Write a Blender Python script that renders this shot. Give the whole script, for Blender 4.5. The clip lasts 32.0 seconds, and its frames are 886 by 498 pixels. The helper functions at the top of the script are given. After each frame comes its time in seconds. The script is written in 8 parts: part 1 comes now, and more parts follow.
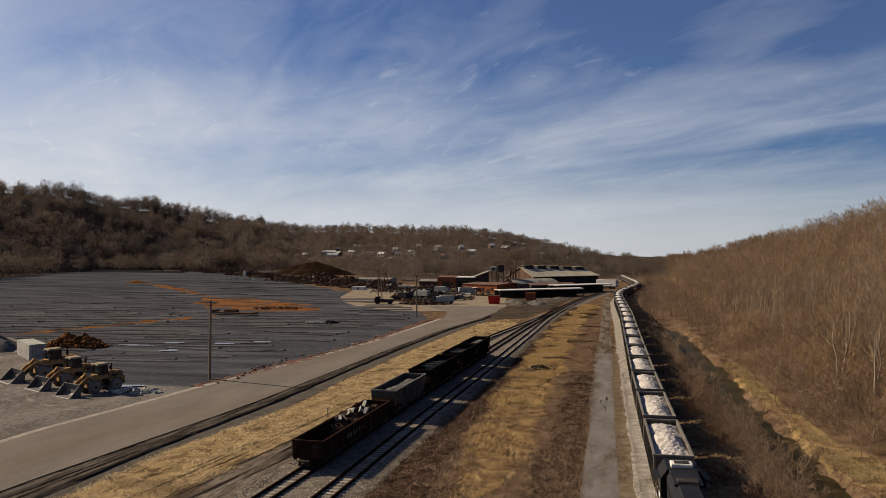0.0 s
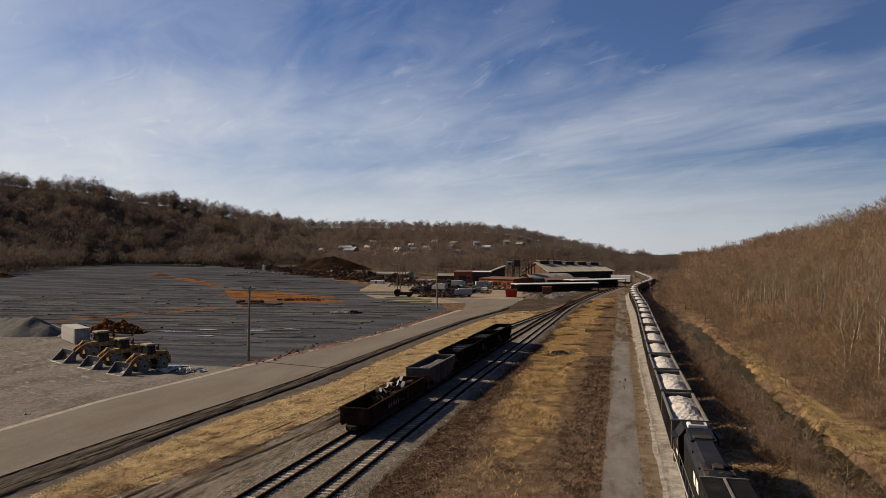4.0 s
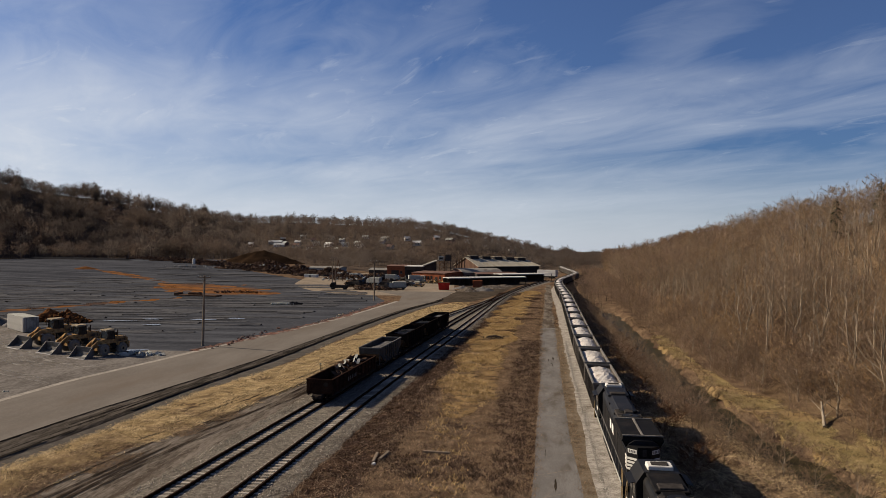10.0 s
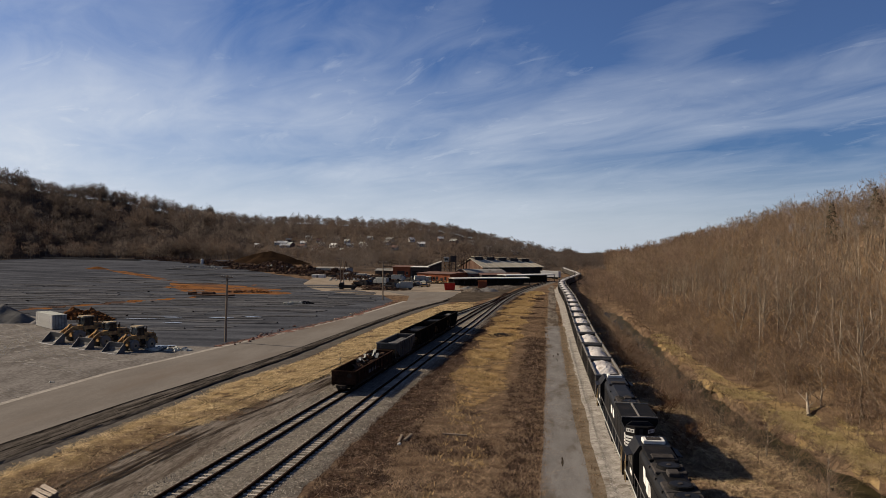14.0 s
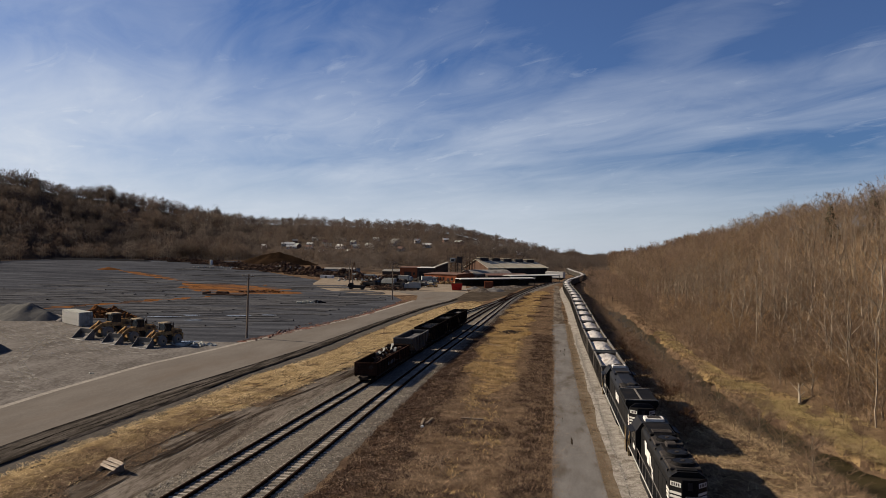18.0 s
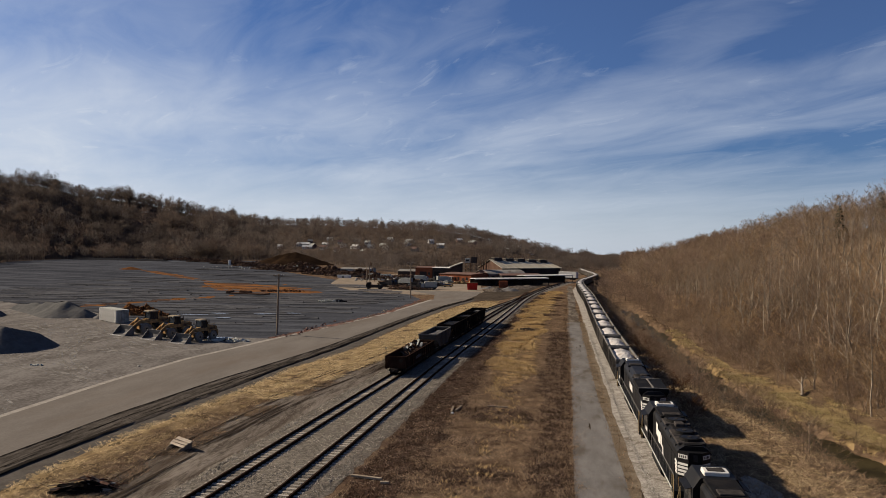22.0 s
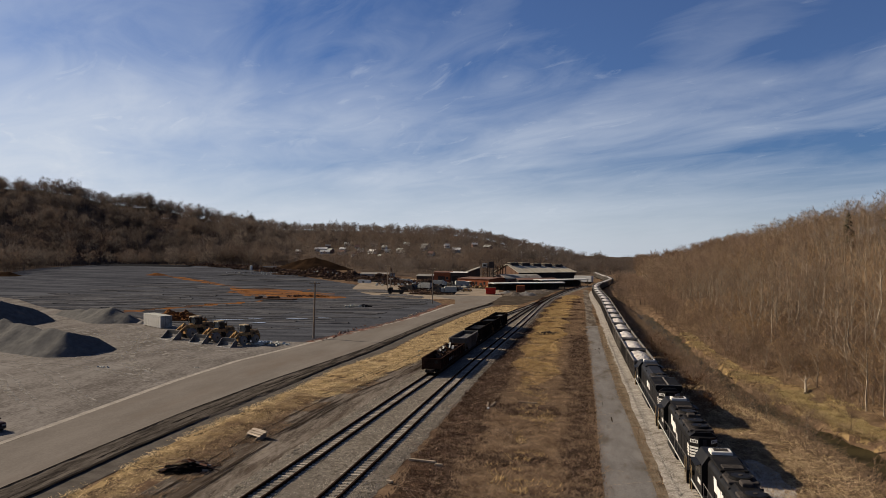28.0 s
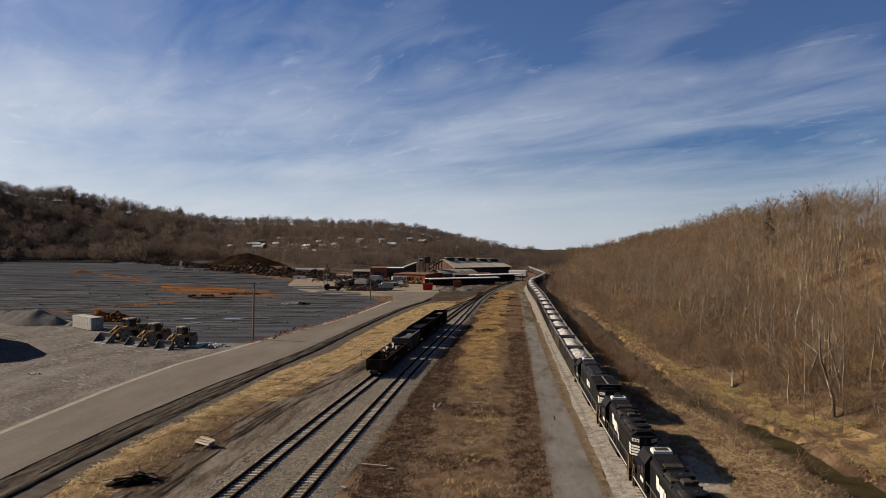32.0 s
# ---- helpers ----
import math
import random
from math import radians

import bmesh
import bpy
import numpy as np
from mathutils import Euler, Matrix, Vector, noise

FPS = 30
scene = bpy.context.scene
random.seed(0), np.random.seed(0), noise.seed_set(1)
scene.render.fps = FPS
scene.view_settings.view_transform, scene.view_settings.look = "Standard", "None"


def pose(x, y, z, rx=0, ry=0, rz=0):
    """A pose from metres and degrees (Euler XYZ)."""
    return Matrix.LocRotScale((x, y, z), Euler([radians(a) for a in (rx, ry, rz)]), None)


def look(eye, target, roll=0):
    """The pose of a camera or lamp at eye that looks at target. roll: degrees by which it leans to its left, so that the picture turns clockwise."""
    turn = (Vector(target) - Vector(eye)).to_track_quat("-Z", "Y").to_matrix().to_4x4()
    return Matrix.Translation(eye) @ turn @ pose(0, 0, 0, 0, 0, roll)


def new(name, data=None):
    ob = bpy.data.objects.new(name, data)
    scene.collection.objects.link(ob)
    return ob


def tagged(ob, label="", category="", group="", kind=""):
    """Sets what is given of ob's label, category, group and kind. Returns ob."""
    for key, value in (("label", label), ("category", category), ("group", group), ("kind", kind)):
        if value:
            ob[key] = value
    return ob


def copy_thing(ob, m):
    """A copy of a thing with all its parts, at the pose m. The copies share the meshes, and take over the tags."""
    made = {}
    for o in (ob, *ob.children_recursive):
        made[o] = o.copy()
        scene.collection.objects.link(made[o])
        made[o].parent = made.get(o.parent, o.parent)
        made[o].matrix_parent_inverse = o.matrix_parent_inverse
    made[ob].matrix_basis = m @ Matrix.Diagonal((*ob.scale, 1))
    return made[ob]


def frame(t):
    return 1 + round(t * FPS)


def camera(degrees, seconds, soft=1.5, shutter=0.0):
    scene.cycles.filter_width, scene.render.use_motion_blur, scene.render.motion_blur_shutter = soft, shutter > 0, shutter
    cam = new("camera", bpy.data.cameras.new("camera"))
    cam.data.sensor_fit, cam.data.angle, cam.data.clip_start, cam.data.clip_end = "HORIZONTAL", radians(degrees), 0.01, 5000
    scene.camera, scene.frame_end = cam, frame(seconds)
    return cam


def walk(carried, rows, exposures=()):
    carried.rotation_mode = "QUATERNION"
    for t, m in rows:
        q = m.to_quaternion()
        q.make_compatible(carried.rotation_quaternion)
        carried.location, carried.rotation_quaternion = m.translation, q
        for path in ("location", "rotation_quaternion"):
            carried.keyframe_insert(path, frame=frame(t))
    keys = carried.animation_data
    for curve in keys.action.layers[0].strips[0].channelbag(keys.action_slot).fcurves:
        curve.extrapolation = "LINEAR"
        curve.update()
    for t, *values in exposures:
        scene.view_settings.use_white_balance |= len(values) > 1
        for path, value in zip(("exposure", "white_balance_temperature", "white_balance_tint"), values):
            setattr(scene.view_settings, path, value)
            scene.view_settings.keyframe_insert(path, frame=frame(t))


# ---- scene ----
cam = camera(62, 32.0, soft=0.7)
PATH = [
    (0, (28.11, -61.87, 19.68), (23.694, -42.360, 19.758), -0.44),
    (0.5, (27.88, -62.54, 19.42), (23.468, -43.032, 19.509), -0.49),
    (1, (27.74, -63.26, 19.16), (23.266, -43.772, 19.265), -0.48),
    (1.5, (27.64, -64.06, 18.91), (23.051, -44.598, 19.003), -0.42),
    (2, (27.59, -64.88, 18.72), (23.028, -45.407, 18.803), -0.39),
    (2.5, (27.55, -65.73, 18.58), (23.039, -46.243, 18.629), -0.40),
    (4.5, (27.22, -69.48, 18.39), (22.431, -50.063, 18.390), -0.10),
    (5, (27.19, -70.56, 18.26), (24.400, -50.759, 18.230), 0.32),
    (5.5, (27.14, -71.67, 18.07), (24.708, -51.814, 17.983), 0.29),
    (6, (27.11, -72.68, 17.93), (24.439, -52.861, 17.807), 0.23),
    (6.5, (27.13, -73.63, 17.84), (24.413, -53.812, 17.697), 0.29),
    (7, (27.10, -74.54, 17.78), (24.402, -54.721, 17.626), 0.21),
    (7.5, (27.03, -75.41, 17.75), (24.335, -55.590, 17.609), 0.18),
    (8, (26.94, -76.23, 17.76), (24.170, -56.422, 17.619), 0.29),
    (8.5, (26.86, -77.02, 17.78), (24.118, -57.210, 17.648), 0.35),
    (9, (26.79, -77.80, 17.79), (23.935, -58.009, 17.663), 0.27),
    (9.5, (26.71, -78.57, 17.82), (23.834, -58.778, 17.701), 0.23),
    (10, (26.62, -79.33, 17.82), (23.807, -59.533, 17.723), 0.26),
    (10.5, (26.52, -80.10, 17.87), (23.660, -60.309, 17.795), 0.33),
    (11, (26.46, -80.90, 17.95), (23.538, -61.118, 17.866), 0.32),
    (11.5, (26.42, -81.79, 18.03), (23.479, -62.006, 17.949), 0.34),
    (12, (26.37, -82.80, 18.04), (23.439, -63.017, 17.968), 0.32),
    (12.5, (26.31, -83.85, 18.04), (23.572, -64.041, 17.965), 0.31),
    (13, (26.25, -84.82, 18.04), (23.543, -65.008, 17.960), 0.30),
    (13.5, (26.18, -85.67, 18.03), (23.444, -65.861, 17.961), 0.30),
    (14, (26.14, -86.45, 18.03), (23.264, -66.658, 17.953), 0.37),
    (14.5, (26.10, -87.25, 18.05), (23.319, -67.445, 17.990), 0.44),
    (16.5, (25.78, -90.31, 17.96), (22.862, -70.522, 17.895), 0.26),
    (17, (25.73, -91.08, 17.92), (22.644, -71.323, 17.865), 0.31),
    (17.5, (25.66, -91.97, 17.86), (22.531, -72.215, 17.805), 0.31),
    (18, (25.51, -92.96, 17.85), (22.541, -73.184, 17.810), 0.40),
    (18.5, (25.33, -93.91, 17.89), (22.344, -74.137, 17.841), 0.40),
    (19, (25.23, -94.79, 17.92), (22.131, -75.031, 17.855), 0.40),
    (19.5, (25.16, -95.62, 17.94), (21.886, -75.885, 17.863), 0.40),
    (20, (25.12, -96.51, 17.94), (21.548, -76.832, 17.864), 0.34),
    (20.5, (25.03, -97.40, 17.99), (21.519, -77.709, 17.947), 0.33),
    (21, (24.94, -98.30, 18.01), (21.562, -78.584, 17.960), 0.44),
    (21.5, (24.87, -99.21, 18.02), (21.530, -79.488, 17.965), 0.37),
    (22, (24.73, -100.12, 18.07), (21.453, -80.395, 18.027), 0.43),
    (22.5, (24.59, -101.02, 18.14), (21.377, -81.282, 18.099), 0.30),
    (23, (24.50, -101.91, 18.20), (21.027, -82.214, 18.131), 0.22),
    (23.5, (24.36, -102.84, 18.32), (20.866, -83.148, 18.273), 0.23),
    (24, (24.22, -103.80, 18.44), (20.571, -84.138, 18.387), 0.22),
    (24.5, (24.10, -104.78, 18.54), (20.407, -85.121, 18.496), 0.27),
    (25, (24.01, -105.70, 18.59), (20.255, -86.059, 18.560), 0.16),
    (25.5, (23.98, -106.53, 18.66), (20.542, -86.830, 18.647), 0.40),
    (27.5, (23.74, -109.56, 19.01), (20.022, -89.912, 19.057), 0.21),
    (28, (23.53, -110.18, 19.27), (19.912, -90.509, 19.310), 0.15),
    (28.5, (23.27, -110.68, 19.65), (20.025, -90.948, 19.679), 0.11),
    (29, (22.97, -111.12, 20.01), (19.438, -91.434, 20.007), -0.07),
    (29.5, (22.63, -111.49, 20.28), (19.006, -91.816, 20.266), -0.53),
    (30, (22.38, -111.74, 20.47), (18.484, -92.127, 20.361), -0.66),
    (30.5, (22.21, -111.86, 20.57), (18.383, -92.233, 20.430), -0.58),
    (31, (22.09, -111.86, 20.62), (19.166, -92.071, 20.462), -0.55),
    (31.5, (22.11, -111.77, 20.64), (19.714, -91.914, 20.495), -0.35),
    (32, (22.16, -111.67, 20.67), (20.328, -91.759, 20.519), -0.03),
]

walk(cam, [(t, look(eye, target, roll)) for t, eye, target, roll in PATH],
     [(0, 0.86, 6750, 10), (7, 0.86, 6650, 10), (12, 0.88, 6250, 9), (25, 0.88, 6250, 9), (32, 0.88, 6400, 9)])

# ---------------------------------------------------------------- sky, sun
SUN_ELEV, SUN_X, SUN_Y = radians(28.5), -0.965, 0.26
world = bpy.data.worlds.new("sky")
scene.world = world
world.use_nodes = True
wn, wl = world.node_tree.nodes, world.node_tree.links
wn.clear()
w_out = wn.new("ShaderNodeOutputWorld")
w_bg = wn.new("ShaderNodeBackground")
w_sky = wn.new("ShaderNodeTexSky")
w_sky.sky_type = 'NISHITA'
w_sky.sun_disc = False
w_sky.sun_elevation = SUN_ELEV
w_sky.sun_rotation = math.atan2(SUN_X, SUN_Y)
w_sky.altitude = 300
w_sky.air_density, w_sky.dust_density, w_sky.ozone_density = 1.0, 0.6, 2.2
w_co = wn.new("ShaderNodeTexCoord")
w_sep = wn.new("ShaderNodeSeparateXYZ")
wl.new(w_co.outputs["Generated"], w_sep.inputs[0])
# cirrus drawn out across the sky: direction projected on a high flat layer
w_up = wn.new("ShaderNodeMath"); w_up.operation = 'MAXIMUM'; w_up.inputs[1].default_value = 0.0
wl.new(w_sep.outputs[2], w_up.inputs[0])
w_add = wn.new("ShaderNodeMath"); w_add.operation = 'ADD'; w_add.inputs[1].default_value = 0.12
wl.new(w_up.outputs[0], w_add.inputs[0])
w_u = wn.new("ShaderNodeMath"); w_u.operation = 'DIVIDE'
w_v = wn.new("ShaderNodeMath"); w_v.operation = 'DIVIDE'
wl.new(w_sep.outputs[0], w_u.inputs[0]); wl.new(w_add.outputs[0], w_u.inputs[1])
wl.new(w_sep.outputs[1], w_v.inputs[0]); wl.new(w_add.outputs[0], w_v.inputs[1])
w_comb = wn.new("ShaderNodeCombineXYZ")
wl.new(w_u.outputs[0], w_comb.inputs[0]); wl.new(w_v.outputs[0], w_comb.inputs[1])


def w_math(op, p, q, clamp=False):
    m = wn.new("ShaderNodeMath")
    m.operation, m.use_clamp = op, clamp
    for k, v in enumerate((p, q)):
        if isinstance(v, (int, float)):
            m.inputs[k].default_value = v
        else:
            wl.new(v, m.inputs[k])
    return m.outputs[0]


# the streaks run towards the north-west horizon
STREAK = radians(44)
w_s = w_math('ADD', w_math('MULTIPLY', w_u.outputs[0], -math.sin(STREAK)), w_math('MULTIPLY', w_v.outputs[0], math.cos(STREAK)))
w_t = w_math('ADD', w_math('MULTIPLY', w_u.outputs[0], math.cos(STREAK)), w_math('MULTIPLY', w_v.outputs[0], math.sin(STREAK)))
w_flow = wn.new("ShaderNodeCombineXYZ")
wl.new(w_math('MULTIPLY', w_s, 0.62), w_flow.inputs[0])
wl.new(w_math('MULTIPLY', w_t, 1.15), w_flow.inputs[1])


def sky_noise(scale, detail, rough, dist, shift):
    n = wn.new("ShaderNodeTexNoise")
    n.inputs["Scale"].default_value = scale
    n.inputs["Detail"].default_value = detail
    n.inputs["Roughness"].default_value = rough
    n.inputs["Distortion"].default_value = dist
    v = wn.new("ShaderNodeVectorMath")
    v.inputs[1].default_value = (shift, shift * 0.7, shift * 1.3)
    wl.new(w_flow.outputs[0], v.inputs[0])
    wl.new(v.outputs[0], n.inputs["Vector"])
    return n.outputs[0]


def sky_ramp(value, low, high, stops):
    """A curve over a value: stops of (place between low and high, height)."""
    m = wn.new("ShaderNodeMapRange")
    m.inputs["From Min"].default_value, m.inputs["From Max"].default_value = low, high
    wl.new(value, m.inputs[0])
    r = wn.new("ShaderNodeValToRGB")
    r.color_ramp.interpolation = 'EASE'
    e = r.color_ramp.elements
    while len(e) < len(stops):
        e.new(0.5)
    for k, (p, h) in enumerate(stops):
        e[k].position, e[k].color = (p - low) / (high - low), (h, h, h, 1)
    wl.new(m.outputs[0], r.inputs[0])
    return r.outputs[0]


# how much cloud at each height over the horizon, and more of it towards the sun
w_height = sky_ramp(w_sep.outputs[2], 0.0, 0.5, ((0.0, 0.80), (0.05, 0.70), (0.085, 0.50), (0.12, 0.36), (0.16, 0.40), (0.20, 0.35), (0.25, 0.20), (0.32, 0.15), (0.5, 0.04)))
w_west = sky_ramp(w_sep.outputs[0], -0.75, 0.5, ((-0.75, 0.60), (-0.55, 0.48), (-0.36, 0.33), (-0.1, 0.25), (0.12, 0.14), (0.3, 0.03), (0.5, 0.0)))
w_broad = w_math('MULTIPLY', w_math('SUBTRACT', sky_noise(0.9, 4, 0.5, 0.7, 3.1), 0.5), 1.0)
w_streak = w_math('MULTIPLY', w_math('SUBTRACT', sky_noise(2.6, 6, 0.6, 1.1, 7.7), 0.5), 0.42)
w_wisp = w_math('MULTIPLY', w_math('MAXIMUM', w_math('SUBTRACT', sky_noise(4.2, 6, 0.62, 1.6, 1.9), 0.60), 0.0), 1.1)
w_grain = w_math('ADD', w_math('ADD', w_broad, w_streak), w_wisp)
w_low = sky_ramp(w_sep.outputs[2], 0.0, 0.5, ((0.0, 0.05), (0.06, 0.4), (0.12, 0.95), (0.5, 1.0)))
w_cover = w_math('ADD', w_math('ADD', w_height, w_math('SUBTRACT', w_west, 0.25)), w_math('MULTIPLY', w_grain, w_low))
w_cover = w_math('MINIMUM', w_math('MAXIMUM', w_cover, 0.04), 0.93)
w_mix = wn.new("ShaderNodeMix"); w_mix.data_type = 'RGBA'
w_mix.inputs["B"].default_value = (12.9, 13.5, 14.6, 1)
wl.new(w_cover, w_mix.inputs["Factor"])
w_tint = wn.new("ShaderNodeMix"); w_tint.data_type = 'RGBA'; w_tint.blend_type = 'MULTIPLY'
w_tint.inputs["Factor"].default_value = 1.0
w_tint.inputs["B"].default_value = (0.50, 0.77, 1.26, 1)
wl.new(w_sky.outputs[0], w_tint.inputs["A"])
wl.new(w_tint.outputs["Result"], w_mix.inputs["A"])
wl.new(w_mix.outputs["Result"], w_bg.inputs["Color"])
w_bg.inputs["Strength"].default_value = 0.0281
wl.new(w_bg.outputs[0], w_out.inputs[0])

sun_data = bpy.data.lights.new("sun", 'SUN')
sun_data.energy, sun_data.angle, sun_data.color = 5.0, radians(0.53), (1.0, 0.82, 0.61)
sun = new("sun", sun_data)
sun.matrix_world = look((0, 0, 300), (-SUN_X * math.cos(SUN_ELEV), -SUN_Y * math.cos(SUN_ELEV), 300 - math.sin(SUN_ELEV)))


# ---------------------------------------------------------------- materials
def material(name, base, other, scale=1.0, rough=0.85, metal=0.0, bump=0.0, fine=12.0, spots=None, spot_scale=0.3, spot_at=0.6,
             spot_width=0.12, vary=0.0, stretch=(1, 1, 1), island=False, turn=0.0, spec=0.0, broken=None, thin=0.0):
    m = bpy.data.materials.new(name)
    m.use_nodes = True
    base, other = [tuple(0.68 * c for c in q) for q in (base, other)]
    spots = spots and tuple(0.68 * c for c in spots)
    n, l = m.node_tree.nodes, m.node_tree.links
    b = n["Principled BSDF"]
    b.inputs["Roughness"].default_value, b.inputs["Metallic"].default_value = rough, metal
    b.inputs["Specular IOR Level"].default_value = spec
    co = n.new("ShaderNodeTexCoord")
    mp = n.new("ShaderNodeMapping")
    mp.inputs["Scale"].default_value = stretch
    mp.inputs["Rotation"].default_value = (0, 0, turn)
    l.new(co.outputs["Object"], mp.inputs[0])
    n1 = n.new("ShaderNodeTexNoise"); n1.inputs["Scale"].default_value = scale
    n1.inputs["Detail"].default_value = 6; n1.inputs["Roughness"].default_value = 0.62
    n2 = n.new("ShaderNodeTexNoise"); n2.inputs["Scale"].default_value = scale * fine
    n2.inputs["Detail"].default_value = 5; n2.inputs["Roughness"].default_value = 0.7
    l.new(mp.outputs[0], n1.inputs["Vector"]); l.new(mp.outputs[0], n2.inputs["Vector"])
    av = n.new("ShaderNodeMath"); av.operation = 'ADD'
    l.new(n1.outputs[0], av.inputs[0]); l.new(n2.outputs[0], av.inputs[1])
    rg = n.new("ShaderNodeMapRange")
    rg.inputs["From Min"].default_value, rg.inputs["From Max"].default_value = 0.85, 1.15
    l.new(av.outputs[0], rg.inputs[0])
    mx = n.new("ShaderNodeMix"); mx.data_type = 'RGBA'
    mx.inputs["A"].default_value, mx.inputs["B"].default_value = (*base, 1), (*other, 1)
    l.new(rg.outputs[0], mx.inputs["Factor"])
    last = mx.outputs["Result"]
    if spots:
        n3 = n.new("ShaderNodeTexNoise"); n3.inputs["Scale"].default_value = spot_scale
        n3.inputs["Detail"].default_value = 7; n3.inputs["Roughness"].default_value = 0.65
        l.new(mp.outputs[0], n3.inputs["Vector"])
        r3 = n.new("ShaderNodeMapRange"); r3.interpolation_type = 'SMOOTHSTEP'
        r3.inputs["From Min"].default_value, r3.inputs["From Max"].default_value = spot_at - spot_width, spot_at + spot_width
        l.new(n3.outputs[0], r3.inputs[0])
        m3 = n.new("ShaderNodeMix"); m3.data_type = 'RGBA'
        m3.inputs["B"].default_value = (*spots, 1)
        l.new(last, m3.inputs["A"]); l.new(r3.outputs[0], m3.inputs["Factor"])
        last = m3.outputs["Result"]
    if vary:
        if island:
            src = n.new("ShaderNodeNewGeometry").outputs["Random Per Island"]
        else:
            src = n.new("ShaderNodeObjectInfo").outputs["Random"]
        rv = n.new("ShaderNodeMapRange")
        rv.inputs["To Min"].default_value, rv.inputs["To Max"].default_value = 1 - vary, 1 + vary
        l.new(src, rv.inputs[0])
        hs = n.new("ShaderNodeHueSaturation")
        l.new(rv.outputs[0], hs.inputs["Value"]); l.new(last, hs.inputs["Color"])
        last = hs.outputs[0]
    l.new(last, b.inputs["Base Color"])
    if bump:
        bp = n.new("ShaderNodeBump"); bp.inputs["Strength"].default_value = bump
        bp.inputs["Distance"].default_value = 0.05
        l.new(n2.outputs[0], bp.inputs["Height"]); l.new(bp.outputs[0], b.inputs["Normal"])
    if broken:
        # worn through in places, so that the surface below shows
        n4 = n.new("ShaderNodeTexNoise"); n4.inputs["Scale"].default_value = broken[0]
        n4.inputs["Detail"].default_value = 6; n4.inputs["Roughness"].default_value = 0.68
        l.new(mp.outputs[0], n4.inputs["Vector"])
        r4 = n.new("ShaderNodeMapRange"); r4.interpolation_type = 'SMOOTHSTEP'
        r4.inputs["From Min"].default_value, r4.inputs["From Max"].default_value = broken[1] - broken[2], broken[1] + broken[2]
        l.new(n4.outputs[0], r4.inputs[0])
        l.new(r4.outputs[0], b.inputs["Alpha"])
    if thin:
        # thin twigs and blades let some light through
        tr = n.new("ShaderNodeBsdfTranslucent")
        ms = n.new("ShaderNodeMixShader")
        ms.inputs[0].default_value = thin
        l.new(last, tr.inputs["Color"])
        l.new(b.outputs[0], ms.inputs[1]); l.new(tr.outputs[0], ms.inputs[2])
        l.new(ms.outputs[0], n["Material Output"].inputs["Surface"])
    return m


